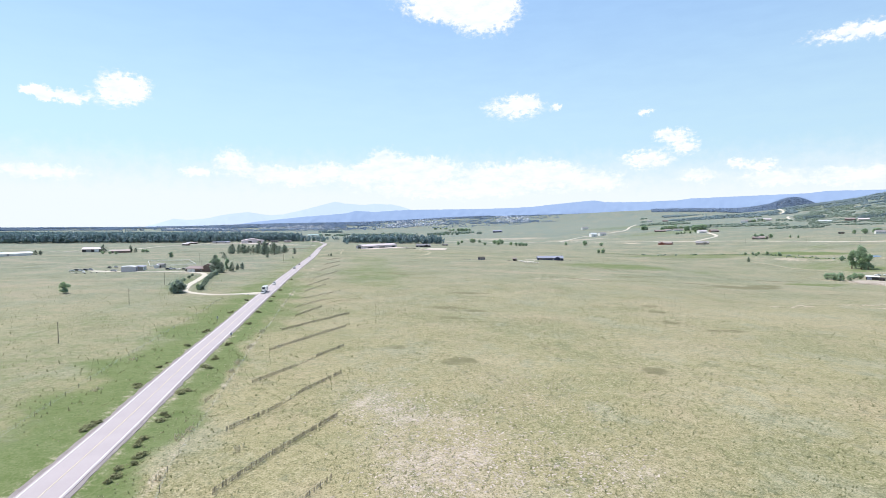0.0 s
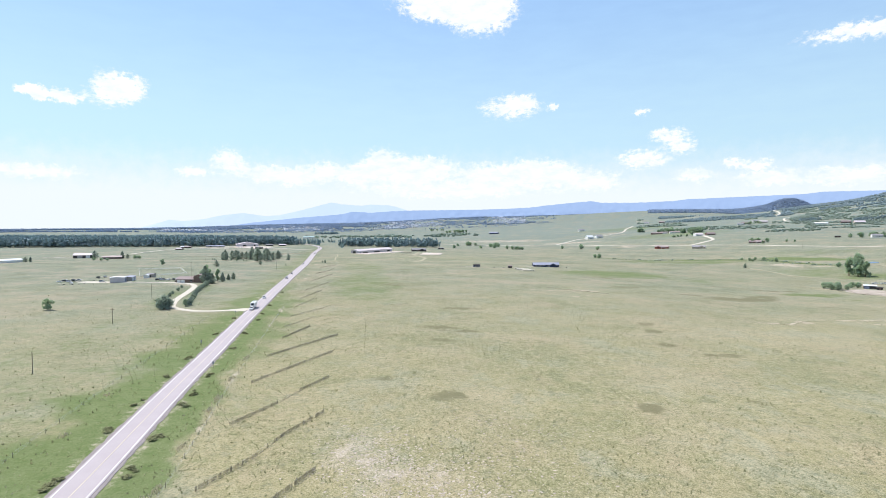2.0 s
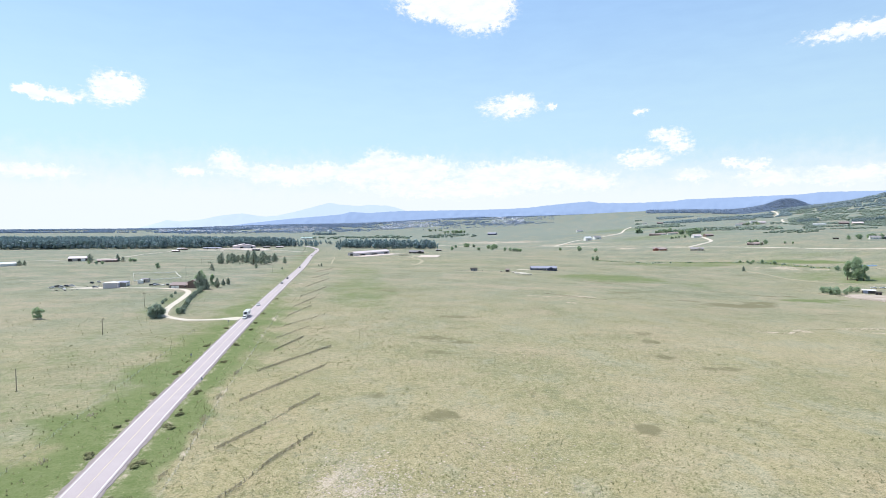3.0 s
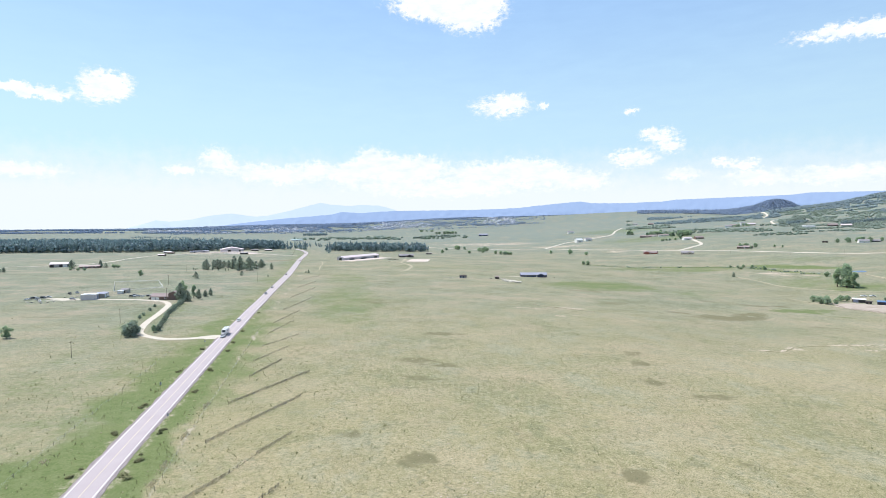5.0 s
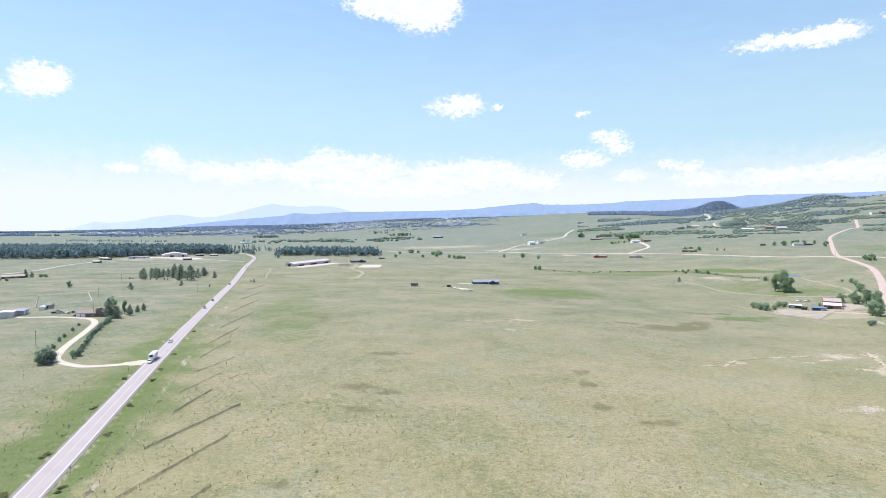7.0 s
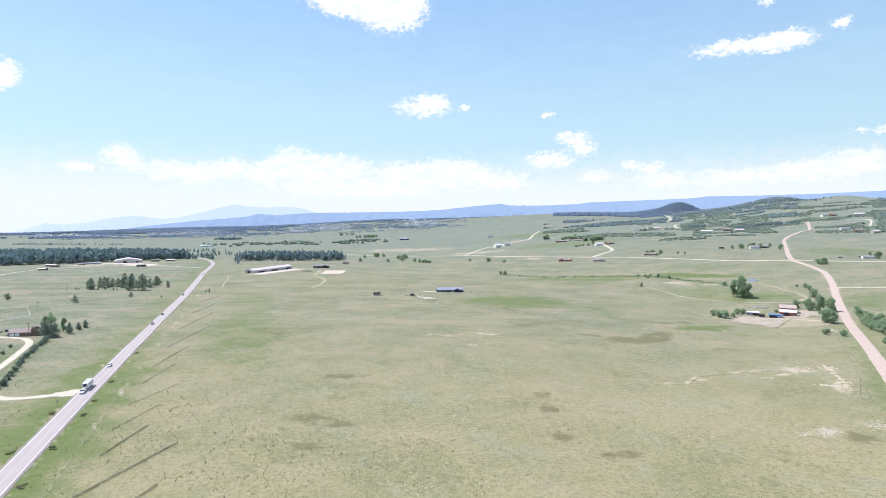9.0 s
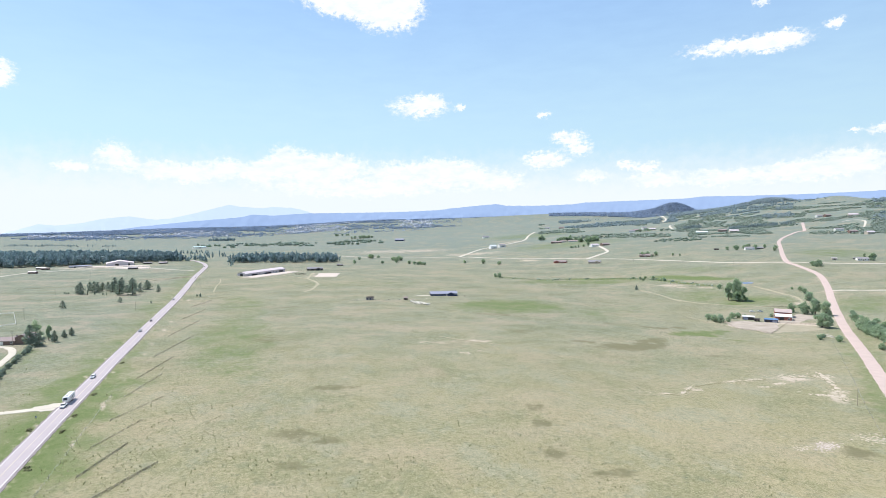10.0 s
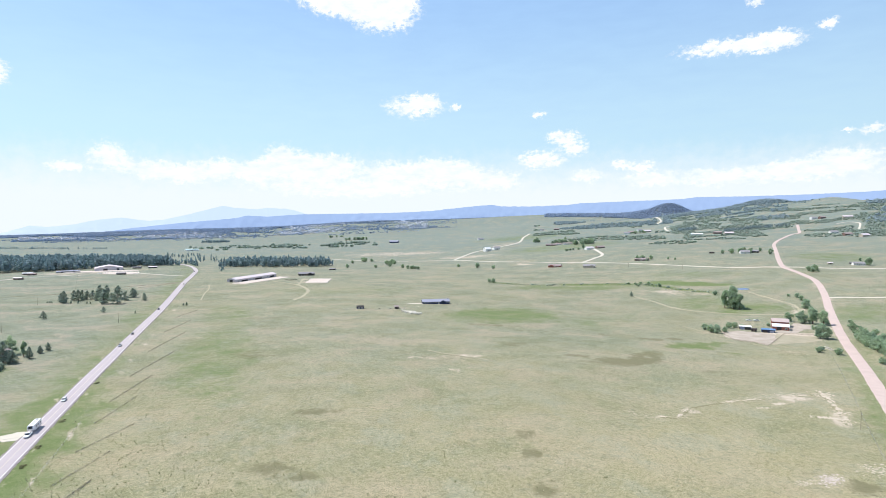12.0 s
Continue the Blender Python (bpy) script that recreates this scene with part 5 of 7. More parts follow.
def from_fan(a0, a1, r0, r1, thin=0.0, grain=300.0):
    """Places between two bearings and two distances, in drifts."""
    def pick(rnd):
        a, r = radians(rnd.uniform(a0, a1)), math.sqrt(rnd.uniform(r0 * r0, r1 * r1))
        x, y = math.sin(a) * r, math.cos(a) * r
        if math.hypot(x - 2180, y - 2190) < 120:  # the grassy dome stays bare
            return None
        if thin and noise.noise(Vector((x / grain, y / grain, thin))) < thin - 0.3:
            return None
        return x, y
    return pick


FOREST = [(-1250, 1235), (-1042, 1250), (-809, 1285), (-640, 1300), (-575, 1330), (-508, 1385), (-453, 1425), (-380, 1462), (-352, 1475), (-400, 1560), (-600, 1640), (-900, 1650), (-1500, 1700), (-1600, 1400)]
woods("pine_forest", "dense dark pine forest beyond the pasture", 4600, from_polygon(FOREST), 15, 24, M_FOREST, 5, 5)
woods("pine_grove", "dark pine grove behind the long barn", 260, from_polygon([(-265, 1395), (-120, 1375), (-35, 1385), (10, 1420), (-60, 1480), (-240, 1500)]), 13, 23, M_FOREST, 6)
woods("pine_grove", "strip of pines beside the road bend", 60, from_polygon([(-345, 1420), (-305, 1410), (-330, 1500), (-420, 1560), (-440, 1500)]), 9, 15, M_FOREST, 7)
# the blue-grey of these far woods is haze put into their material
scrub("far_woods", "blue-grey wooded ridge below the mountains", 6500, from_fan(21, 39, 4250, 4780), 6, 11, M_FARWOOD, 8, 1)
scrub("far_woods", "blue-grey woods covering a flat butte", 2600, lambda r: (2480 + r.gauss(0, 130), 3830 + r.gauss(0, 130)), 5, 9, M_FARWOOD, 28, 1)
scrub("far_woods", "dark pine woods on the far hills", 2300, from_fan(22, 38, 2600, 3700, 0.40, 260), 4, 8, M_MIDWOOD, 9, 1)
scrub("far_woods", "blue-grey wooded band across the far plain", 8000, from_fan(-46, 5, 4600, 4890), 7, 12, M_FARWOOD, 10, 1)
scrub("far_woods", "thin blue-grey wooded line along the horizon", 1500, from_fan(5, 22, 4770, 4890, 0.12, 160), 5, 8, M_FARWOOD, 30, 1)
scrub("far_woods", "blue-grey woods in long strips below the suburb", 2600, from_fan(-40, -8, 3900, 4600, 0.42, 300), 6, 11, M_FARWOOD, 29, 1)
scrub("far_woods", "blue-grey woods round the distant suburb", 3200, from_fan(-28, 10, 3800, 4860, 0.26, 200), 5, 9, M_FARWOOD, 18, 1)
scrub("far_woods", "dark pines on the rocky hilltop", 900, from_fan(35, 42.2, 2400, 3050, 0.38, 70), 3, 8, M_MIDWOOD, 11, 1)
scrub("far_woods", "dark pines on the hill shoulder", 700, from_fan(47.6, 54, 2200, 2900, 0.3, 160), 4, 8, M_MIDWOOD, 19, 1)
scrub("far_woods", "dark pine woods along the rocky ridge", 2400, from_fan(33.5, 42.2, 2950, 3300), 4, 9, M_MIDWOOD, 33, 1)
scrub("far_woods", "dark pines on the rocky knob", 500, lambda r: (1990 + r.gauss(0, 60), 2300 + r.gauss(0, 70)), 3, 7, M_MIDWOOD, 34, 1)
scrub("hill_scrub", "grey-green oak scrub covering the hillside", 5600, from_fan(34, 54, 1900, 2760, 0.36, 80), 1.6, 4.4, M_SHRUB, 12)
scrub("hill_scrub", "grey-green oak scrub on the hill flank", 1500, from_fan(33, 42, 2100, 2900, 0.36, 90), 1.8, 4.5, M_SHRUB, 42)
scrub("hill_scrub", "grey-green oak scrub on the hill shoulder", 1000, from_fan(47.2, 54, 1950, 2600, 0.26, 90), 1.8, 4.5, M_SHRUB, 43)
scrub("hill_scrub", "scattered oak scrub on the far slope", 900, from_fan(20, 36, 1750, 3300, 0.5, 190), 3, 6, M_SHRUB, 13)
scrub("creek_willows", "grey-green willows and cottonwoods along a distant creek", 150, from_fan(-14, 4, 2330, 2800, 0.40, 110), 6, 12, M_SHRUB, 14)
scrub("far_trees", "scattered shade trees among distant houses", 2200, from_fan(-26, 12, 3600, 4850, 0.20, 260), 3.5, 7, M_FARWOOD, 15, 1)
scrub("creek_willows", "low willows along the shallow creek", 130, lambda r: (lambda i, u: (STREAM[i][0] + (STREAM[i + 1][0] - STREAM[i][0]) * u + r.gauss(0, 5),
      STREAM[i][1] + (STREAM[i + 1][1] - STREAM[i][1]) * u + r.gauss(0, 5)))(r.randrange(len(STREAM) - 1), r.random()), 0.8, 2.4, M_SHRUB, 16, 1)


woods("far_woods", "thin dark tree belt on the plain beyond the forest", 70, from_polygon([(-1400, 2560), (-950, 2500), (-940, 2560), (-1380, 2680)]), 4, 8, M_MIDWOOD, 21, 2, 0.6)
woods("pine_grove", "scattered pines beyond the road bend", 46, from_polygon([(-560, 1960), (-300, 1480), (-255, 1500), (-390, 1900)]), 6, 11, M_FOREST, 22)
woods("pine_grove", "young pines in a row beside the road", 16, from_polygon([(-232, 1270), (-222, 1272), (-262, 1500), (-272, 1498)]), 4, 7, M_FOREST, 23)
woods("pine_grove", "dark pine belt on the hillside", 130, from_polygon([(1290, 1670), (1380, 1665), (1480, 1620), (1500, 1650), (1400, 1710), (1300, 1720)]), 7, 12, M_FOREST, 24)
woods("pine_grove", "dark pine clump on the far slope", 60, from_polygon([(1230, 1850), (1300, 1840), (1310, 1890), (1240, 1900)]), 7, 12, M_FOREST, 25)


def tufts(name, label, count, mat, seed, lo, hi, near, far, level):
    """Grass tufts and low sage scattered in drifts, nearest land first."""
    rnd, heap = random.Random(seed), Heap()
    made = 0
    while made < count:
        a = radians(rnd.uniform(-48, 62))
        r = near * (far / near) ** rnd.random()
        x, y = 12 + math.sin(a) * r, 20 + math.cos(a) * r
        v = noise.noise(Vector((x / 17, y / 17, seed))) + 0.6 * noise.noise(Vector((x / 70, y / 70, seed)))
        if v < level + rnd.uniform(-0.6, 0.6):
            continue
        d = abs(x + 47.5 + 0.178 * y)
        if d < 8 or (x + 47.5 + 0.178 * y < 0 and rnd.random() < 0.6):
            continue
        s = (lo + (hi - lo) * rnd.random() ** 2) * (0.5 + 0.5 * min(r, 260) / 150)
        z = float(0.12 * math.sin(x * 0.071 + 1.3) * math.sin(y * 0.053) + 0.1 * math.sin(x * 0.031 - y * 0.047))
        for cx, cy, sp, am in SWELLS[:5] + FAR_SWELLS[2:3]:
            z += am * math.exp(-((x - cx) ** 2 + (y - cy) ** 2) / (2 * sp * sp))
        heap.blades((x, y, z - 0.03), s, s * rnd.uniform(1.0, 1.8), rnd, 5)
        made += 1
    return tagged(new(name, heap.mesh(name, mat)), label, "grass", kind="stuff")


tufts("sage_tufts", "dark sage and yucca tufts dotting the prairie", 46000, M_TUFT, 31, 0.13, 0.46, 50, 560, 0.0)
tufts("dry_grass_tufts", "pale dry grass tufts dotting the prairie", 24000, M_DRY, 32, 0.14, 0.36, 48, 380, -0.05)


# ------------------------------------------------------------------ buildings
def openings(parent, L, Wd, wins, doors, h=1.2, glass=None):
    """Windows along the two long walls (x positions), doors (x, wide, high, side)."""
    for x, side in wins:
        bm = bmesh.new()
        box(bm, x, side * (Wd / 2 + 0.04), 1.0, 1.9, 0.14, h + 0.3)
        w = part("window", bm, M_WHITE, parent, "white framed window")
        bm = bmesh.new()
        box(bm, x, side * (Wd / 2 + 0.10), 1.15, 1.55, 0.08, h)
        part("pane", bm, M_GLASS, w, "dark reflecting pane")
    for x, wide, high, side, mat in doors:
        bm = bmesh.new()
        box(bm, x, side * (Wd / 2 + 0.05), 0.0, wide, 0.16, high)
        part("door", bm, mat, parent)


def house(name, label, x, y, turn, L, Wd, eave, rise, wall, roof, wins=(), doors=(), category="house", chimney=None, porch=None, cross=None, group=""):
    t = thing(name, label, category, group, on_land(x, y, 0.05), turn)
    bm = bmesh.new()
    gable_walls(bm, L, Wd, eave, rise)
    part("wall_shell", bm, wall, t)
    bm = bmesh.new()
    gable(bm, L, Wd, eave, rise)
    r = part("roof", bm, roof, t)
    openings(t, L, Wd, wins, doors)
    if chimney is not None:
        bm = bmesh.new()
        box(bm, chimney, 0.6, eave + rise * 0.5, 0.9, 0.7, rise * 0.5 + 1.0)
        box(bm, chimney, 0.6, eave + rise + 1.0, 1.1, 0.9, 0.15)
        part("chimney", bm, M_ROOFBROWN, r, "brick chimney")
    if porch:
        px, pw, side = porch
        bm = bmesh.new()
        box(bm, px, side * (Wd / 2 + 1.2), eave - 0.5, pw, 2.4, 0.18)
        p = part("porch_roof", bm, roof, t)
        for k in (-0.5, 0, 0.5):
            bm = bmesh.new()
            tube(bm, (px + k * (pw - 0.4), side * (Wd / 2 + 2.2), -0.5), (px + k * (pw - 0.4), side * (Wd / 2 + 2.2), eave - 0.5), 0.09, 0.09, 6)
            part("porch_post", bm, M_WHITE, p)
    if cross:
        cx, cw, side = cross  # a gabled wing set across the front
        bm = bmesh.new()
        gable_walls(bm, 3.4, cw, eave, rise * 0.75)
        bmesh.ops.rotate(bm, verts=bm.verts, cent=(0, 0, 0), matrix=Matrix.Rotation(radians(90), 3, "Z"))
        bmesh.ops.translate(bm, verts=bm.verts, vec=(cx, side * (Wd / 2 + 0.4), 0))
        w = part("wing_walls", bm, wall, t)
        bm = bmesh.new()
        gable(bm, 3.4 + Wd * 0.4, cw, eave, rise * 0.75, 0.4)
        bmesh.ops.rotate(bm, verts=bm.verts, cent=(0, 0, 0), matrix=Matrix.Rotation(radians(90), 3, "Z"))
        bmesh.ops.translate(bm, verts=bm.verts, vec=(cx, side * (Wd / 2 + 0.4 - Wd * 0.2), 0))
        part("wing_roof", bm, roof, t)
        bm = bmesh.new()
        box(bm, cx, side * (Wd / 2 + 2.15), 0.9, 2.2, 0.14, 1.5)
        part("window", bm, M_GLASS, w)
    return t


# long blue-roofed house in the middle of the prairie
house("ranch_house", "long low navy house with blue-grey roof on the prairie", 144, 731, 0, 34, 10, 3.0, 2.4, M_NAVY, M_ROOFBLUE,
      [(x, -1) for x in (-14, -10.5, -7, -3.5, 0, 12.5, 15)] + [(x, 1) for x in (-10, 0, 10)], [(3.4, 1.1, 2.1, -1, M_WHITE)], chimney=15.5, cross=(8.5, 7, -1))
house("long_barn", "very long pale metal horse barn on a bare yard", -131, 1081, 62, 116, 17, 5.0, 2.6, M_PINKWALL, M_ROOFPINK,
      [(x, -1) for x in range(-50, 55, 10)], [(-34, 16, 2.6, -1, M_DARKWALL), (4, 20, 2.4, -1, M_DARKWALL), (45, 12, 2.8, -1, M_DARKWALL)], category="barn")
part("gable_door", box(bmesh.new(), -58.1, 0, 0, 0.2, 6, 4.6), M_DARKWALL, bpy.data.objects["long_barn"], "dark open doorway")
house("stable_house", "dark low stable house beside the riding arena", -42, 1150, 10, 30, 11, 3.6, 2.8, M_DARKWALL, M_ROOFGREY, [(x, -1) for x in (-10, -4, 4, 10)],
      [(0, 3, 2.6, -1, M_BROWN)], category="house", cross=(6, 8, -1))
house("small_shed", "small dark field shed at the grove edge", 5, 1285, -8, 13, 6, 2.6, 1.0, M_DARKWALL, M_ROOFGREY, [], [(0, 3, 2.2, -1, M_BROWN)], category="shed")
house("field_shed", "small dark open-fronted field shed", 49, 691, 8, 7.5, 5, 2.6, 1.0, M_NAVY, M_DARKWALL, [], [(-1.8, 2.4, 2.0, -1, M_GREYWALL), (1.8, 2.4, 2.0, -1, M_GREYWALL)], category="shed")
house("field_shed", "small dark hut beside the rock pile", 91, 689, -4, 4.6, 4, 2.6, 1.0, M_DARKWALL, M_ROOFBROWN, [], [(0.6, 1.2, 2.0, -1, M_BROWN)], category="shed")

# ranch yard by the driveway
house("ranch_house", "low brown-roofed ranch house with white garage doors", -225, 497, 0, 15, 11, 2.9, 2.0, M_BROWN, M_ROOFBROWN, [(5.5, -1)],
      [(-5.2, 3.0, 2.3, -1, M_WHITE), (-1.6, 3.0, 2.3, -1, M_WHITE)], chimney=6)
house("ranch_house_wing", "two-storey red-brown wing of the ranch house", -213, 498, 90, 12, 9, 5.0, 2.2, M_BROWN, M_ROOFBROWN, [(-2.5, 1), (2.5, 1), (-2.5, -1)], [(0, 1.1, 2.1, 1, M_WHITE)],
      category="house wing")
house("storage_barn", "pale grey metal storage barn with flat roof", -288, 498, 107, 10.5, 11, 4.4, 0.4, M_PINKWALL, M_ROOFWHITE, [], [(2, 4, 3.2, -1, M_ROOFBLUE)], category="barn")
house("storage_barn", "low pale blue metal shed behind the storage barn", -287, 513, 107, 15, 8.5, 3.4, 0.4, M_GREYWALL, M_ROOFBLUE, [], [(4, 4, 3.0, -1, M_ROOFWHITE), (-4, 4, 3.0, -1, M_ROOFWHITE)], category="barn")
house("storage_tank_shed", "small white shed behind the storage barn", -283, 536, 107, 6, 4, 2.6, 0.5, M_WHITE, M_ROOFWHITE, [], [(0, 1.2, 2, -1, M_GREYWALL)], category="shed")
house("small_shed", "small grey shed beside the corral", -283, 545, 0, 6.5, 4.5, 3.0, 0.8, M_GREYWALL, M_ROOFGREY, [], [(0, 1.2, 2, -1, M_DARKWALL)], category="shed")
house("carport", "low weathered machine shelter beside the ranch house", -236, 508, 4, 8, 5, 2.2, 0.5, M_DARKWALL, M_ROOFGREY, [], [(0, 5, 1.9, -1, M_DARKWALL)], category="shelter")
house("machine_shed", "dark machine shed with white front doors", -560, 868, 20, 26, 14, 4.6, 2.6, M_DARKWALL, M_ROOFPINK, [], [(7, 6, 4.2, -1, M_WHITE), (-4, 7, 4, -1, M_GREYWALL)], category="shed")
house("farm_house", "low farmhouse with grey roof among bushes", -500, 842, 25, 26, 9, 2.8, 1.8, M_BROWN, M_ROOFDUN, [(x, -1) for x in (-8, -3, 3, 8)], [(0, 1.1, 2.1, -1, M_BROWN)])
house("greenhouse", "long low pale greenhouse", -600, 745, 62, 60, 12, 3.0, 2.0, M_WHITE, M_ROOFWHITE, [], [(0, 3, 2.6, -1, M_GREYWALL)], category="greenhouse")

# riding hall at the edge of the forest
house("riding_hall", "large low pinkish metal riding hall by the forest", -474, 1352, 111, 44, 52, 5.5, 5.0, M_PINKWALL, M_ROOFPINK, [], [], category="hall")
for px, nm in ((6, 8.0), (-17, 4.0)):
    part("hall_door", box(bmesh.new(), -22.1, px, 0, 0.25, nm, 4.4), M_DARKWALL, bpy.data.objects["riding_hall"], "dark doorway")
for x, y, turn, L, Wd, wm, rm in [(-531, 1300, 30, 40, 8, M_GREYWALL, M_ROOFBLUE), (-586, 1262, 20, 16, 7, M_BROWN, M_ROOFWHITE), (-570, 1245, 10, 14, 6, M_BROWN, M_ROOFBROWN), (-547, 1156, -13, 15, 6, M_BROWN, M_ROOFPINK),
                                  (-428, 1383, 10, 17, 7, M_DARKWALL, M_ROOFGREY), (-396, 1386, 10, 17, 7, M_DARKWALL, M_ROOFPINK), (-402, 1225, -5, 16, 6, M_DARKWALL, M_ROOFGREY)]:
    house("stable", "low stable block with open stalls by the forest", x, y, turn, L, Wd, 2.8, 1.2, wm, rm, [], [(-L / 4, 3, 2.3, -1, M_DARKWALL), (L / 4, 3, 2.3, -1, M_DARKWALL)], category="stable", group="stables")

# farmyard in the hollow
house("farm_house", "red farmhouse with faded brown metal roof", 469, 541, -36, 14.5, 11, 5.6, 2.6, M_RED, M_ROOFDUN, [(-4, -1), (4, -1)], [(0, 1.2, 2.2, -1, M_WHITE)])
house("red_barn", "red barn with pale metal roof in the farmyard", 457, 527, -36, 14, 9.5, 3.8, 2.0, M_RED, M_ROOFWHITE, [(4.5, -1)], [(-1.5, 4, 3.4, -1, M_DARKWALL)], category="barn")
house("farm_shed", "open shed with pale blue metal roof", 428, 540, -34, 10, 6, 3.0, 0.8, M_DARKWALL, M_ROOFWHITE, [], [(-2.6, 4, 2.3, -1, M_ROOFBLUE), (2.6, 4, 2.3, -1, M_DARKWALL)], category="shed")
house("farm_shed", "low shed with bright blue roof", 437, 520, -34, 11, 6, 2.7, 0.8, M_NAVY, M_TEAL, [], [(-3, 4, 2.1, -1, M_DARKWALL), (3, 4, 2.1, -1, M_ROOFBLUE)], category="shed")
house("small_shed", "small dark shed between the farm sheds", 428, 528, -34, 4.5, 4, 2.2, 0.6, M_DARKWALL, M_DARKWALL, [], [(0, 1.2, 1.8, -1, M_BROWN)], category="shed")
# houses over the valley
SIDE4 = [(-7, -1), (-3, -1), (3, -1), (7, -1)]
house("country_house", "brown country house with dark roof across the valley", 479, 1170, -30, 27, 12, 3.2, 3.0, M_RED, M_ROOFBROWN, SIDE4, [(0, 1.2, 2.2, -1, M_WHITE)], cross=(-6, 8, -1))
house("country_house", "tan country house with grey roof across the valley", 532, 1114, -30, 24, 12, 3.2, 3.0, M_TAN, M_ROOFGREY, SIDE4, [(0, 1.2, 2.2, -1, M_BROWN)], cross=(5, 9, -1))
house("country_house", "dark country house beside trees on the slope", 664, 1138, -40, 27, 11, 3.0, 2.8, M_BROWN, M_ROOFBROWN, SIDE4, [(0, 1.2, 2.2, -1, M_WHITE)])
house("farm_building", "white farm building on the gravel road", 487, 1764, 20, 22, 14, 8, 4, M_WHITE, M_ROOFWHITE, SIDE4, [(0, 4, 4, -1, M_GREYWALL)], category="barn")
house("farm_building", "white farm building on the gravel road", 527, 1800, 20, 24, 13, 6, 4, M_WHITE, M_ROOFGREY, SIDE4, [(0, 4, 4, -1, M_GREYWALL)], category="barn")
house("country_house", "white country house with trees on the hillside", 915, 1137, -20, 19, 10, 4.0, 3.0, M_WHITE, M_ROOFGREY, SIDE4, [(0, 1.2, 2.2, -1, M_BROWN)])
house("country_house", "low dark house beside the white one", 950, 1150, -20, 17, 9, 3.0, 2.0, M_DARKWALL, M_ROOFGREY, SIDE4, [])
house("long_shed", "long white shed on the far slope", 1180, 1680, -35, 34, 11, 5, 2.0, M_WHITE, M_ROOFWHITE, SIDE4, [(0, 4, 3, -1, M_GREYWALL)], category="shed")
house("country_house", "white bungalow beside tall trees", 898, 847, -25, 17, 9, 3.2, 2.2, M_WHITE, M_ROOFGREY, SIDE4, [(0, 1.2, 2.2, -1, M_BROWN)])
house("horse_shelter", "small pale horse shelter in a pasture", 869, 874, -25, 8, 4, 2.6, 0.7, M_TAN, M_ROOFPINK, [], [(0, 3, 2.0, -1, M_DARKWALL)], category="shelter")
house("horse_shelter", "small dark horse shelter in a pasture", 905, 868, -25, 3.5, 3, 2.2, 0.6, M_DARKWALL, M_ROOFGREY, [], [(0, 1.5, 1.8, -1, M_DARKWALL)], category="shelter")
house("horse_shelter", "small dark field shelter on the slope", 858, 1171, -25, 10, 4, 2.6, 0.7, M_DARKWALL, M_DARKWALL, [], [(0, 3, 2.0, -1, M_BROWN)], category="shelter")
house("country_house", "white farmhouse beside its barns on the rise", 704, 1478, 10, 24, 11, 4.5, 3.2, M_WHITE, M_ROOFPINK, SIDE4, [(0, 1.2, 2.2, -1, M_BROWN)])
house("country_house", "dark farmhouse beside trees on the rise", 742, 1490, 10, 24, 11, 4.0, 3.2, M_BROWN, M_ROOFBROWN, SIDE4, [])
for x, y, L in [(700, 1752, 34), (752, 1740, 30), (728, 1762, 22)]:
    house("farm_building", "low farm building among shade trees", x, y, -15, L, 11, 3.6, 2.6, M_WHITE if L < 32 else M_BROWN, M_ROOFBROWN, SIDE4, [], category="barn")
house("country_house", "large blue-grey house alone on the far plain", 254, 2530, -20, 40, 16, 6, 5, M_NAVY, M_ROOFBLUE, SIDE4, [])
house("country_house", "pale house on a far green slope", 601, 2305, 10, 26, 12, 5, 4, M_WHITE, M_ROOFGREY, SIDE4, [])
for k, (x, y) in enumerate([(1084, 1958), (1120, 1990), (1172, 1969), (1188, 2050), (1250, 1672), (1257, 1627), (1628, 1682), (1646, 1666), (1681, 1602), (1420, 1401), (1402, 1340), (1404, 1292), (1027, 2700), (1079, 2642)]):
    house("hill_house", "distant hillside house among scrub", x, y, -30 + 13 * (k % 4), 22 + 3 * (k % 3), 11, 4.5, 3.5, (M_WHITE, M_BROWN, M_TAN)[k % 3], (M_ROOFGREY, M_ROOFBROWN, M_ROOFPINK)[k % 3], SIDE4, [], group="hill houses")

house("depot_hall", "long pale green metal hall beyond the road bend", -545, 2280, 30, 46, 16, 5, 2.5, M_WHITE, M_ROOFGREEN, SIDE4, [(0, 5, 4, -1, M_GREYWALL)], category="hall")


def town(seed):
    """The far suburb: walls in one mesh, roofs in another."""
    rnd, walls, roofs = random.Random(seed), Heap(), Heap()
    made = 0
    while made < 1900:
        a, r = radians(rnd.uniform(-27, 9)), rnd.uniform(3850, 4820)
        x, y = math.sin(a) * r, math.cos(a) * r
        if noise.noise(Vector((x / 420, y / 300, 5))) < 0.02:
            continue
        made += 1
        L, Wd, e, t = rnd.uniform(8, 15), rnd.uniform(6, 9), rnd.uniform(2.5, 5), rnd.uniform(0, 3.1)
        p = (x, y, float(land(x, y)))
        walls.house(p, L, Wd, e, 0, t)
        roofs.house(p, L, Wd, e, rnd.uniform(1.4, 2.6), t, True)
    tagged(new("far_suburb_walls", walls.mesh("far_suburb_walls", M_TOWN)), "pale houses of a distant suburb on the plain", "houses", kind="stuff")
    tagged(new("far_suburb_roofs", roofs.mesh("far_suburb_roofs", M_TOWNROOF)), "roofs of a distant suburb on the plain", "roofs", kind="stuff")


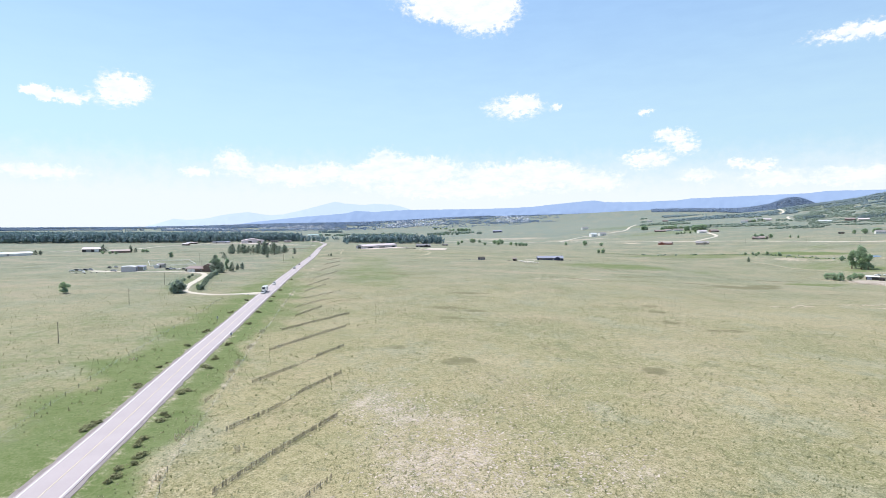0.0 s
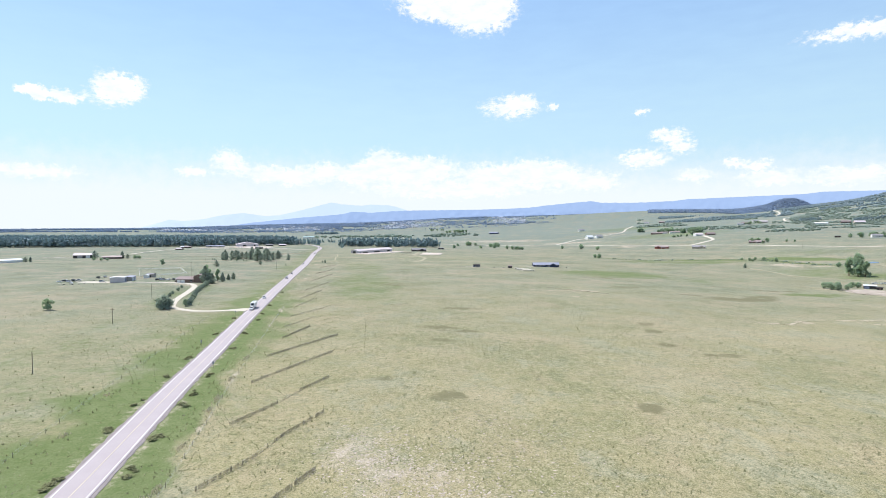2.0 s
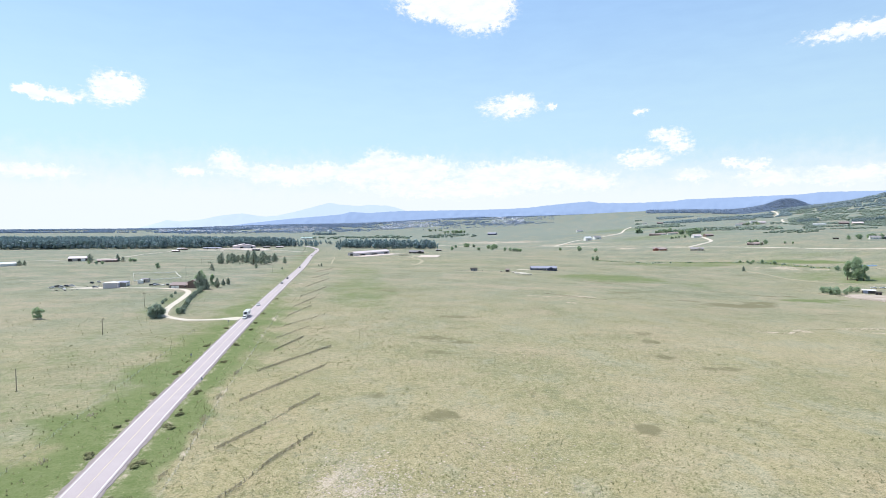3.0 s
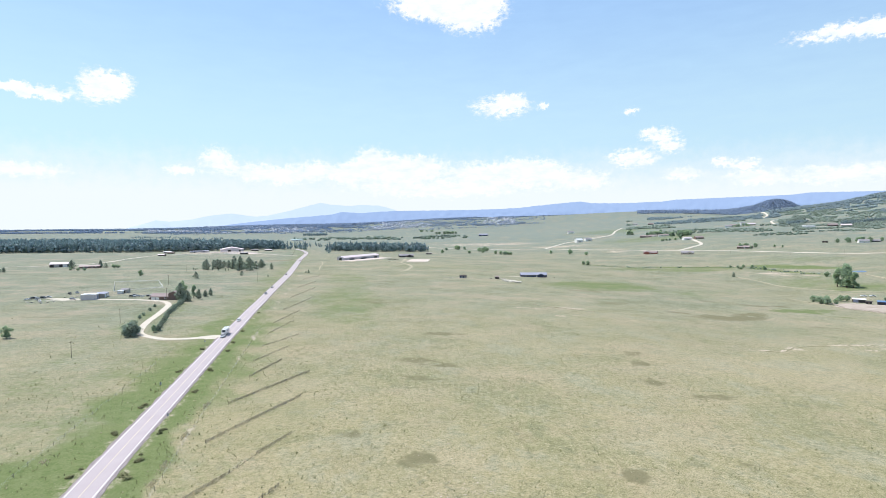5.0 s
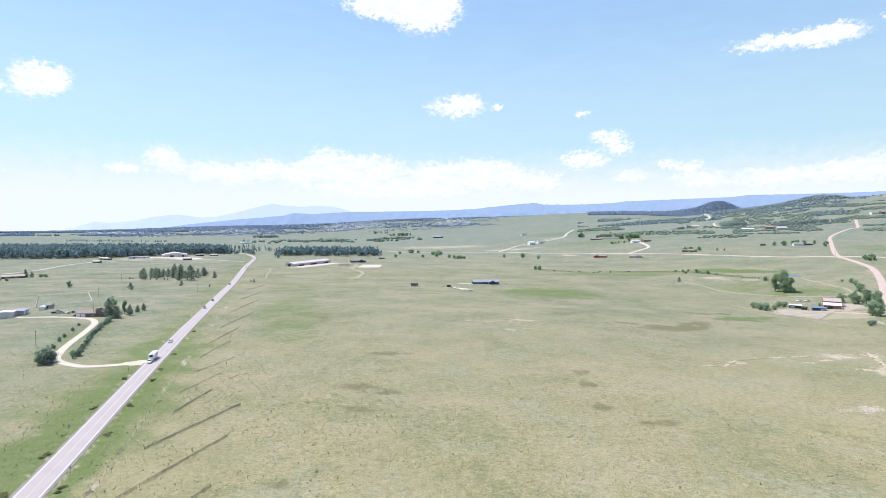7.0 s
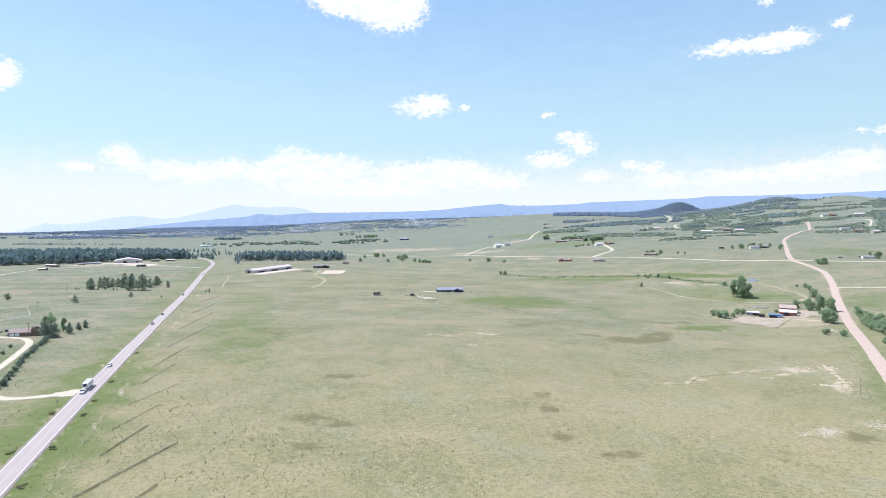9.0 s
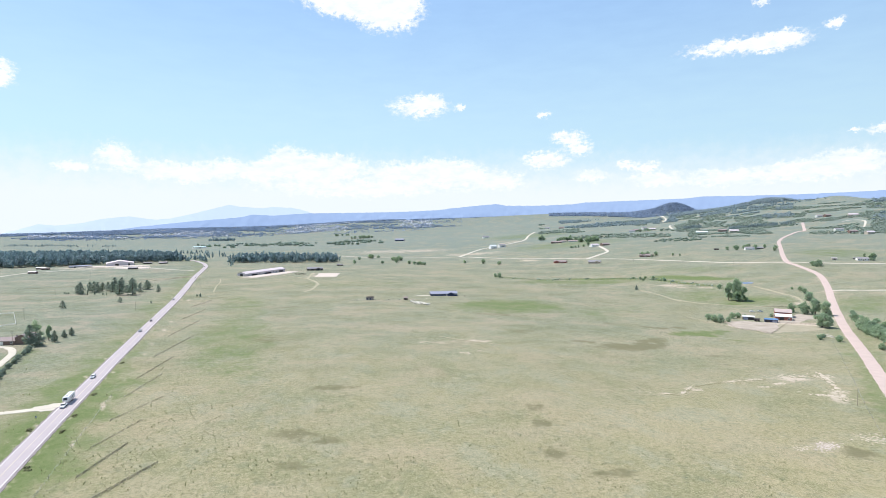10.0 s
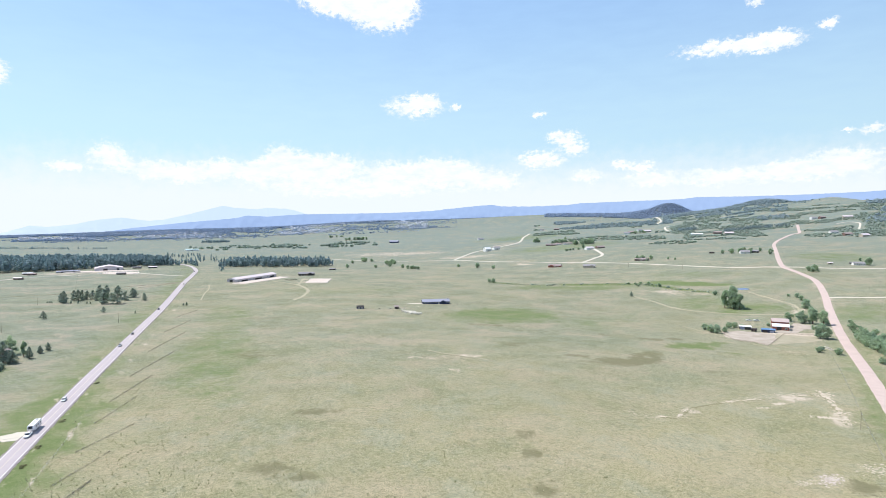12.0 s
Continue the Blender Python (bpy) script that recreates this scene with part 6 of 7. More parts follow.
town(3)
woods("pine_grove", "dark pine clump on the far plain", 60, from_polygon([(-735, 3200), (-610, 3200), (-600, 3290), (-740, 3290)]), 9, 15, M_MIDWOOD, 26, 3, 0.5)


# ------------------------------------------------------------------ fences, poles, signs
def snow_fence(ends, seed, h=1.0, gap=None, worn=0.93):
    """A leaning snow fence: posts, two wires and many thin slats."""
    rnd = random.Random(seed)
    (ax, ay), (bx, by) = ends[0], ends[-1]
    t = thing("snow_fence", "weathered wooden slat snow fence on dry grass" + (", partly fallen" if gap else ""), "fence", "snow fences", on_land(ax, ay))
    base = t.matrix_world.translation
    total = sum(math.dist(p, q) for p, q in zip(ends, ends[1:]))

    def along(d):
        for p, q in zip(ends, ends[1:]):
            s = math.dist(p, q)
            if d <= s:
                return on_land(p[0] + (q[0] - p[0]) * d / s, p[1] + (q[1] - p[1]) * d / s) - base
            d -= s
        return on_land(*ends[-1]) - base
    turn = math.degrees(math.atan2(by - ay, bx - ax))
    n = max(2, round(total / 3.2))
    for i in range(n + 1):
        p = along(total * i / n)
        bm = bmesh.new()
        tube(bm, (p.x, p.y, p.z - 0.3), (p.x + rnd.uniform(-0.15, 0.15), p.y + rnd.uniform(-0.15, 0.15), p.z + h + rnd.uniform(0.05, 0.35)), 0.06, 0.05, 5)
        part("post", bm, M_OLDWOOD, t)
    bm, wires, d = bmesh.new(), bmesh.new(), 0.0
    while d < total:
        p = along(d)
        fallen = gap and gap[0] < d / total < gap[1]
        hh = h * (rnd.uniform(0.15, 0.4) if fallen else rnd.uniform(0.86, 1.04))
        if rnd.random() < (0.5 if fallen else worn):
            box(bm, p.x + rnd.uniform(-0.04, 0.04), p.y + rnd.uniform(-0.04, 0.04), p.z + 0.04, 0.06, 0.02, hh, turn + rnd.uniform(-8, 8))
        d += 0.13
    for k in (0.35, 0.95):
        for i in range(n):
            p, q = along(total * i / n), along(total * (i + 1) / n)
            tube(wires, p + Vector((0, 0, k)), q + Vector((0, 0, k)), 0.012, 0.012, 3)
    tagged(part("slats", bm, M_OLDWOOD, t, "thin grey wooden slats"), kind="stuff")
    part("wires", wires, M_STEEL, t, "thin twisted wires")


FENCES = [[(-23.3, 118.1), (-31.2, 97.1), (-35.8, 82.6)], [(-29.1, 153.8), (-35.3, 137.5), (-38.3, 123.6), (-44.2, 109)], [(-34.6, 187.4), (-40.6, 172.5), (-44.3, 159.8), (-51, 144)],
          [(-40.4, 224.5), (-58.2, 180.5)], [(-45.1, 260), (-64.4, 216)], [(-62.9, 280.4), (-68.5, 251.5)], [(-67, 307.5), (-75.2, 277.7)], [(-69, 340.8), (-80.7, 309.5)],
          [(-83.5, 385.8), (-88.2, 343.5)], [(-90, 430.9), (-94.4, 379.5)], [(-96.2, 500.6), (-102.9, 431.6)], [(-109.3, 574.4), (-115.5, 502)], [(-121.9, 641.8), (-127.7, 580)],
          [(-131.6, 708), (-141, 660)], [(-18.5, 88), (-24, 74)]]
for i, ends in enumerate(FENCES):
    snow_fence(ends, 40 + i, h=0.95 if i < 6 else 0.8, worn=0.82 if i < 6 else 0.45, gap=(0.45, 0.62) if i == 1 else ((0.35, 0.6) if i == 2 else None))


def wire_fence(name, label, pts, step, h=1.25, mat=None, rails=3, rail_r=0.012, group=""):
    t = thing(name, label, "fence", group, on_land(*pts[0]))
    base, rnd = t.matrix_world.translation, random.Random(len(pts) + int(pts[0][0]))
    last, strands = None, [bmesh.new() for _ in range(rails)]
    for p, q in zip(pts, pts[1:]):
        n = max(1, round(math.dist(p, q) / step))
        for i in range(n + (1 if q == pts[-1] else 0)):
            a = on_land(p[0] + (q[0] - p[0]) * i / n, p[1] + (q[1] - p[1]) * i / n) - base
            bm = bmesh.new()
            tube(bm, a + Vector((0, 0, -0.3)), a + Vector((rnd.uniform(-0.06, 0.06), rnd.uniform(-0.06, 0.06), h)), 0.055, 0.05, 5)
            part("post", bm, mat or M_OLDWOOD, t)
            if last is not None:
                for k, strand in enumerate(strands):
                    z = Vector((0, 0, h * (0.35 + 0.55 * k / max(1, rails - 1))))
                    tube(strand, last + z, a + z, rail_r, rail_r, 4)
            last = a
    for strand in strands:
        part("wire" if rail_r < 0.03 else "rail", strand, M_STEEL if rail_r < 0.03 else (mat or M_OLDWOOD), t)


def beside(pts, off):
    return [(x + off, y + off * 0.178) for x, y in pts]


VERGE = [(-47.5, 40), (-63, 87), (-82, 183), (-100.5, 283), (-112, 345)]
wire_fence("wire_fence", "old post and wire fence along the roadside verge", beside(VERGE, 16.5), 7.0)
wire_fence("wire_fence", "old post and wire fence along the roadside verge", beside([(-47.5, 40), (-63, 87), (-82, 183), (-98, 270), (-106, 312)], -20.0), 7.0)
wire_fence("paddock_rail", "pale rail fence round the empty paddock", [(-296, 548), (-345, 635), (-305, 652), (-266, 583), (-296, 548)], 6.0, 1.5, M_WHITE, 3, 0.10)
wire_fence("corral_fence", "brown board corral fence round bare ground", [(391.4, 526.7), (378.7, 492.8), (388.7, 480.5), (389.8, 465.4), (414.7, 484.6), (443.3, 507.0), (467.9, 489.2)], 4.0, 1.4, M_OLDWOOD, 3, 0.05)
wire_fence("arena_fence", "pale board fence round the sand arena", [(-28, 1004), (4, 999), (2, 1062), (-30, 1068), (-28, 1004)], 5.0, 1.4, M_WHITE, 3, 0.06)
wire_fence("arena_fence", "white board fence before the riding hall", [(-452, 1240), (-372, 1222), (-388, 1275), (-446, 1296), (-452, 1240)], 6.0, 1.5, M_WHITE, 3, 0.08)
wire_fence("round_pen", "dark round pen beside the stable", [(-62 + 10 * math.cos(i * math.pi / 6), 1054 + 10 * math.sin(i * math.pi / 6)) for i in range(13)], 3.0, 1.6, M_DARKWALL, 4, 0.06)
wire_fence("wire_fence", "post and wire fence beside the dirt road", [(226, 214), (280, 276), (324, 325), (371, 378), (425, 441), (487, 511)], 9.0)

for line in ([(-253, 1027), (-277, 1136), (-305, 1270), (-333, 1397)], [(-367, 959), (-417, 1076), (-475, 1214)], [(-172, 741), (-153, 743), (-132, 747)]):
    wire_fence("wire_fence", "dark post and wire fence across the pasture", line, 7.0, 1.4)


def pole(x, y, h, arm=True):
    t = thing("utility_pole", "weathered wooden utility pole standing in the pasture", "utility pole", "utility poles", on_land(x, y))
    bm = bmesh.new()
    tube(bm, (0, 0, -0.6), (0, 0, h), 0.17, 0.12, 8)
    part("shaft", bm, M_OLDWOOD, t)
    if arm:
        bm = bmesh.new()
        box(bm, 0, 0.16, h - 0.9, 2.2, 0.12, 0.14, 20)
        a = part("crossarm", bm, M_OLDWOOD, t)
        for k in (-0.9, 0.9):
            bm = bmesh.new()
            tube(bm, (k * 0.94, 0.16 + k * 0.34, h - 0.76), (k * 0.94, 0.16 + k * 0.34, h - 0.55), 0.05, 0.04, 6)
            part("insulator", bm, M_STEEL, a)


for x, y, h in [(-137, 192, 7.6), (-166, 286, 8.5), (-196, 381, 10), (-217, 488, 11), (-188, 640, 10.5), (-272, 607, 11), (-337, 796, 8.5), (756, 858, 11), (639, 956, 10.5), (688, 896, 10.5), (280, 281, 8.8),
                (590, 1060, 10), (820, 830, 10)]:
    pole(x, y, h, h > 8)


def road_sign(x, y, turn, wide, high):
    t = thing("road_sign", "blank back of a metal road sign on a post", "road sign", "road signs", on_land(x, y), turn)
    bm = bmesh.new()
    box(bm, 0, 0, -0.4, 0.09, 0.07, 3.2)
    part("post", bm, M_OLDWOOD, t)
    bm = bmesh.new()
    box(bm, 0, -0.07, 1.5, wide, 0.03, high)
    part("panel", bm, M_SIGN, t, "flat grey-blue metal panel")


road_sign(-98.5, 236, -10, 0.75, 0.9)
road_sign(-78.5, 200, -10, 0.75, 0.9)
road_sign(-113.5, 315, -10, 0.7, 0.7)


# ------------------------------------------------------------------ vehicles on the road
def profile(bm, prof, width, taper=0.0):
    """A side outline (x, z) drawn out across y, narrower towards the top by taper."""
    zs = [z for _, z in prof]
    lo, hi = min(zs), max(zs)
    sides = []
    for s in (-1, 1):
        sides.append([bm.verts.new((x, s * (width / 2 - taper * (z - lo) / (hi - lo)), z)) for x, z in prof])
    n = len(prof)
    for i in range(n):
        j = (i + 1) % n
        bm.faces.new((sides[0][i], sides[0][j], sides[1][j], sides[1][i]))
    bm.faces.new(sides[0][::-1])
    bm.faces.new(sides[1])
    bmesh.ops.recalc_face_normals(bm, faces=bm.faces)
    return bm


def wheel(parent, x, y, r=0.34):
    bm = bmesh.new()
    tube(bm, (x, y - 0.11, r), (x, y + 0.11, r), r, r, 14)
    w = part("wheel", bm, M_TYRE, parent, "black tyre")
    bm = bmesh.new()
    tube(bm, (x, y - 0.12, r), (x, y + 0.12, r), r * 0.55, r * 0.55, 10)
    part("rim", bm, M_STEEL, w)


CARS = {
    "suv": ([(2.3, 0.35), (2.35, 0.8), (1.2, 1.0), (-2.2, 1.05), (-2.3, 0.4)], [(1.1, 1.0), (0.4, 1.68), (-1.9, 1.7), (-2.2, 1.04)], 1.9, 4.7),
    "car": ([(2.2, 0.3), (2.25, 0.68), (1.0, 0.92), (-1.6, 0.95), (-2.25, 0.88), (-2.25, 0.35)], [(0.9, 0.92), (0.25, 1.42), (-0.95, 1.45), (-1.7, 0.95)], 1.8, 4.5),
    "pickup_truck": ([(2.8, 0.45), (2.85, 0.95), (1.6, 1.15), (-0.6, 1.15), (-0.65, 1.2), (-2.9, 1.2), (-2.9, 0.5)], [(1.45, 1.14), (0.85, 1.85), (-0.5, 1.88), (-0.65, 1.14)], 2.0, 5.7),
}


def vehicle(kind, label, x, y, turn, paint):
    body, cabin, width, length = CARS[kind]
    t = thing(kind, label, kind.replace("_", " "), "traffic", on_land(x, y, 0.16 + 0.00022 * math.hypot(x, y)), turn)
    bm = bmesh.new()
    profile(bm, body, width)
    bmesh.ops.bevel(bm, geom=bm.edges[:], offset=0.07, segments=1, affect="EDGES")
    part("body", bm, paint, t)
    bm = bmesh.new()
    profile(bm, cabin, width - 0.08, 0.16)
    c = part("cabin", bm, paint, t)
    (fx, fz), (tx, tz), (rx, rz), (bx, bz) = cabin
    for s in (-1, 1):
        bm = bmesh.new()
        profile(bm, [(fx - 0.25, fz + 0.06), (tx - 0.02, tz - 0.1), (rx + 0.08, rz - 0.1), (bx + 0.2, bz + 0.06)], 0.05)
        bmesh.ops.translate(bm, verts=bm.verts, vec=(0, s * (width / 2 - 0.1), 0))
        part("side_window", bm, M_GLASS, c)
    for (ax, az), (ex, ez), nm in (((fx, fz), (tx, tz), "windscreen"), ((bx, bz), (rx, rz), "rear_window")):
        k = 0.05 if nm == "windscreen" else -0.05
        bm = bmesh.new()
        profile(bm, [(ax + k, az + 0.06), (ex + k, ez - 0.06), (ex, ez - 0.08), (ax, az + 0.04)], width - 0.36)
        part(nm, bm, M_GLASS, c)
    for wx in (length * 0.31, -length * 0.31):
        for s in (-1, 1):
            wheel(t, wx, s * (width / 2 - 0.1))
    for s in (-1, 1):
        bm = bmesh.new()
        box(bm, body[1][0] - 0.1, s * (width / 2 - 0.3), body[1][1] - 0.22, 0.2, 0.4, 0.16)
        part("headlight", bm, M_ROOFWHITE, t, "clear headlight")
    return t


def camper(x, y, turn):
    """A long white fifth-wheel travel trailer."""
    t = thing("travel_trailer", "long white fifth-wheel travel trailer with dark trim", "trailer", "traffic", on_land(x, y, 0.24), turn)
    bm = bmesh.new()
    profile(bm, [(5.6, 1.9), (5.75, 2.9), (5.2, 3.75), (-5.0, 3.75), (-5.2, 3.5), (-5.2, 0.75), (3.1, 0.75), (3.2, 1.75)], 2.5)
    bmesh.ops.bevel(bm, geom=bm.edges[:], offset=0.08, segments=1, affect="EDGES")
    b = part("body", bm, M_CARWHITE, t)
    for s in (-1, 1):
        bm = bmesh.new()
        box(bm, -1.2, s * 1.26, 1.1, 7.6, 0.05, 0.45)
        part("stripe", bm, M_CARGREY, b, "grey side stripe")
        for wx in (-3.4, -0.6, 1.6):
            bm = bmesh.new()
            box(bm, wx, s * 1.27, 2.0, 1.2, 0.06, 0.75)
            part("window", bm, M_GLASS, b)
        for wx in (-1.4, -0.5):
            wheel(t, wx, s * 1.05, 0.38)
    bm = bmesh.new()
    profile(bm, [(5.72, 2.3), (5.83, 2.9), (5.45, 3.55), (5.35, 3.5)], 1.7)
    part("front_cap", bm, M_CARDARK, b, "dark front cap")
    for wx in (-3.2, 0.2, 3.0):
        bm = bmesh.new()
        box(bm, wx, 0, 3.75, 0.9, 0.8, 0.25, taper=0.85)
        part("roof_vent", bm, M_CARGREY, b)


def lane(y, off):
    """x of a lane's middle at y; off metres to the right of the centre line."""
    for (ax, ay), (bx, by) in zip(ROAD, ROAD[1:]):
        if ay <= y <= by:
            return ax + (bx - ax) * (y - ay) / (by - ay) + off * 1.015
    return -120.0


TOWARDS, AWAY = -79.8, 100.2
vehicle("pickup_truck", "white pickup truck towing a travel trailer on the road", lane(333, -1.75), 333, TOWARDS, M_CARWHITE)
camper(lane(341.6, -1.75), 341.6, TOWARDS)
vehicle("suv", "white car following the trailer on the road", lane(386, -1.75), 386, TOWARDS, M_CARWHITE)
vehicle("pickup_truck", "silver pickup truck on the paved road", lane(526, -1.75), 526, TOWARDS, M_CARGREY)
vehicle("car", "dark car on the paved road", lane(576, -1.75), 576, TOWARDS, M_CARDARK)
vehicle("suv", "dark car far along the paved road", lane(722, -1.75), 722, TOWARDS, M_CARDARK)
vehicle("car", "dark car near the bend of the road", lane(1005, 1.75), 1005, AWAY, M_CARDARK)
vehicle("suv", "dark car at the bend of the road", lane(1260, -1.75), 1260, -76, M_CARDARK)
vehicle("pickup_truck", "dark pickup parked in front of the ranch house", -232, 494, 12, M_CARDARK)
for k, (x, y) in enumerate([(-258.4, 510.0), (-254.3, 511.1), (-248.9, 511.0), (-246.0, 513.4), (-259.3, 516.4), (-338.0, 493.2), (-338.2, 499.0), (-329.9, 494.1), (-320.5, 483.5), (-331.8, 503.7), (-329.4, 506.0), (-338.5, 503.9), (-327.0, 531.8), (-323.9, 537.2)]):
    vehicle(("suv", "pickup_truck", "car")[k % 3], ("dark", "white", "silver")[(k * 2) % 3] + " old vehicle parked on the ranch grass", x, y, 15 + 37 * k, (M_CARDARK, M_CARWHITE, M_CARGREY)[(k * 2) % 3])
vehicle("suv", "silver car parked beside the storage barn", -302, 497, 20, M_CARGREY)
vehicle("pickup_truck", "white truck parked behind the farm sheds", 463, 577, -22, M_CARWHITE)
vehicle("pickup_truck", "white truck parked behind the farm sheds", 470, 574, -22, M_CARWHITE)


# ------------------------------------------------------------------ yard things, rocks, water
def rock(x, y, r, seed, mat, name="rock", label="pale angular rock lying in the grass", group="rocks"):
    rnd, heap = random.Random(seed), Heap()
    heap.clump((0, 0, r * 0.35), r, r * 0.7, rnd, 0.3)
    ob = new(name, heap.mesh(name, mat))
    ob.matrix_world = Matrix.Translation(on_land(x, y))
    tagged(ob, label, "rock", group)


rr = random.Random(19)
for i in range(44):
    u = rr.uniform(-1, 1)
    rock(105 + 8 * u + rr.gauss(0, 1), 656 - 9 * u + rr.gauss(0, 4.0), rr.uniform(1.0, 2.0), 100 + i, M_ROCK, group="rock pile")
for i, (x, y) in enumerate([(-326, 478), (-322, 476), (-319, 480), (-315, 477), (-311, 479), (-308, 482), (-330, 481), (-313, 474), (-303, 512), (-310, 515), (-316, 508), (101, 692), (88, 693), (106, 683), (30, 692), (44, 693), (55, 688), (26, 687), (118, 700), (71, 690), (100, 686), (97, 684), (84, 688), (82, 686), (36, 690), (34, 688), (40, 688), (96, 690), (170, 724), (60, 692)]):
    rock(x, y, 0.8, 150 + i, (M_ROCK, M_CARDARK, M_GREYWALL)[i % 3], "scrap_heap", "small heap of scrap beside the field shed", "scrap")


def sheet(name, label, category, x, y, rx, ry, turn, mat, lift, seed, n=32, wobble=0.15, square=False):
    """A thin patch with an uneven outline, draped on the land."""
    rnd = random.Random(seed)
    c, s = math.cos(radians(turn)), math.sin(radians(turn))
    bm = bmesh.new()
    mid = bm.verts.new(on_land(x, y, lift))
    rings = []
    for f in (0.5, 1.0, 1.03):
        ring = []
        rs = random.Random(seed)
        for i in range(n):
            a = 2 * math.pi * i / n
            k = f * (1 + rs.uniform(-wobble, wobble)) * (1 / max(abs(math.cos(a)), abs(math.sin(a))) if square else 1)
            u, v = math.cos(a) * rx * k, math.sin(a) * ry * k
            ring.append(bm.verts.new(on_land(x + u * c - v * s, y + u * s + v * c, lift if f < 1.02 else -0.3)))
        rings.append(ring)
    for i in range(n):
        j = (i + 1) % n
        bm.faces.new((mid, rings[0][i], rings[0][j]))
        for a, b in zip(rings, rings[1:]):
            bm.faces.new((a[i], b[i], b[j], a[j]))
    me = bpy.data.meshes.new(name)
    bm.to_mesh(me)
    bm.free()
    me.materials.append(mat)
    return tagged(new(name, me), label, category, kind="structure")


sheet("pond_water", "small blue stock pond in the pasture", "water", 594, 747, 9, 7, -38, M_WATER, 0.12, 4)
sheet("arena_floor", "pinkish sand floor of the riding arena", "ground", -13, 1034, 18, 36, -4, M_SAND, 0.6, 5, wobble=0.02, square=True)
sheet("yard_floor", "pale bare yard beside the long barn", "ground", -110, 1062, 12, 64, -28, M_SAND, 0.5, 6, wobble=0.06, square=True)
sheet("yard_floor", "pale bare yard round the riding hall", "ground", -470, 1308, 70, 18, 8, M_SAND, 0.8, 7, wobble=0.14)
sheet("yard_floor", "pale sand arena before the riding hall", "ground", -415, 1258, 36, 26, 150, M_SAND, 0.7, 17, wobble=0.1)
sheet("yard_floor", "pale gravel yard before the storage barn", "ground", -302, 497, 22, 6, 5, M_GRAVEL, 0.1, 8, wobble=0.2)


def patch(name, label, pts, mat, lift, seed):
    """Bare ground with a ragged outline, draped on the land."""
    rnd, ring = random.Random(seed), []
    for (ax, ay), (bx, by) in zip(pts, pts[1:] + pts[:1]):
        n = max(1, int(math.dist((ax, ay), (bx, by)) / 3))
        ring += [(ax + (bx - ax) * k / n + rnd.uniform(-1.1, 1.1), ay + (by - ay) * k / n + rnd.uniform(-1.1, 1.1)) for k in range(n)]
    mx, my = sum(p[0] for p in ring) / len(ring), sum(p[1] for p in ring) / len(ring)
    bm = bmesh.new()
    hub, rows = bm.verts.new(on_land(mx, my, lift)), []
    for f, up in ((0.35, lift), (0.7, lift), (1.0, lift * 0.6), (1.03, -0.3)):
        rows.append([bm.verts.new(on_land(mx + (x - mx) * f, my + (y - my) * f, up)) for x, y in ring])
    for k in range(len(ring)):
        e = (k + 1) % len(ring)
        bm.faces.new((hub, rows[0][k], rows[0][e]))
        for a, b in zip(rows, rows[1:]):
            bm.faces.new((a[k], b[k], b[e], a[e]))
    bmesh.ops.recalc_face_normals(bm, faces=bm.faces)
    me = bpy.data.meshes.new(name)
    bm.to_mesh(me)
    bm.free()
    me.materials.append(mat)
    return tagged(new(name, me), label, "ground", kind="structure")


M_PASTURE = material("trampled_pasture", (0.40, 0.345, 0.26), (0.27, 0.25, 0.17), 1.0, 0.09, 0.9, 0.3)
patch("yard_floor", "bare trampled ground inside the corral", [(395.4, 531.9), (417.0, 533.1), (426.6, 518.2), (435.7, 509.5), (413.7, 484.8), (391.5, 467.4), (390.5, 482.6), (380.5, 495.1), (384.0, 510.8)], M_YARD, 0.22, 10)
patch("yard_floor", "tan grazed paddock beside the corral", [(436.2, 509.3), (444.8, 500.6), (463.4, 485.2), (452.1, 472.8), (428.0, 470.2), (408.5, 470.7), (396.1, 468.8), (416.6, 486.7)], M_PASTURE, 0.16, 9)
patch("yard_floor", "pale dirt farmyard behind the red barn", [(472.4, 533.9), (495.0, 551.0), (497.6, 539.5), (503.5, 529.8), (491.0, 519.2), (479.8, 521.0), (459.9, 510.1), (444.0, 509.8), (441.0, 516.8)], M_YARD, 0.22, 15)
sheet("yard_floor", "pale gravel apron where the driveway meets the road", "ground", -116, 334, 9, 6, 10, M_GRAVEL, 0.12, 11, wobble=0.15)
sheet("yard_floor", "pale ground beside the navy house", "ground", 118, 730, 10, 3.5, 0, M_GRAVEL, 0.1, 12, wobble=0.2)

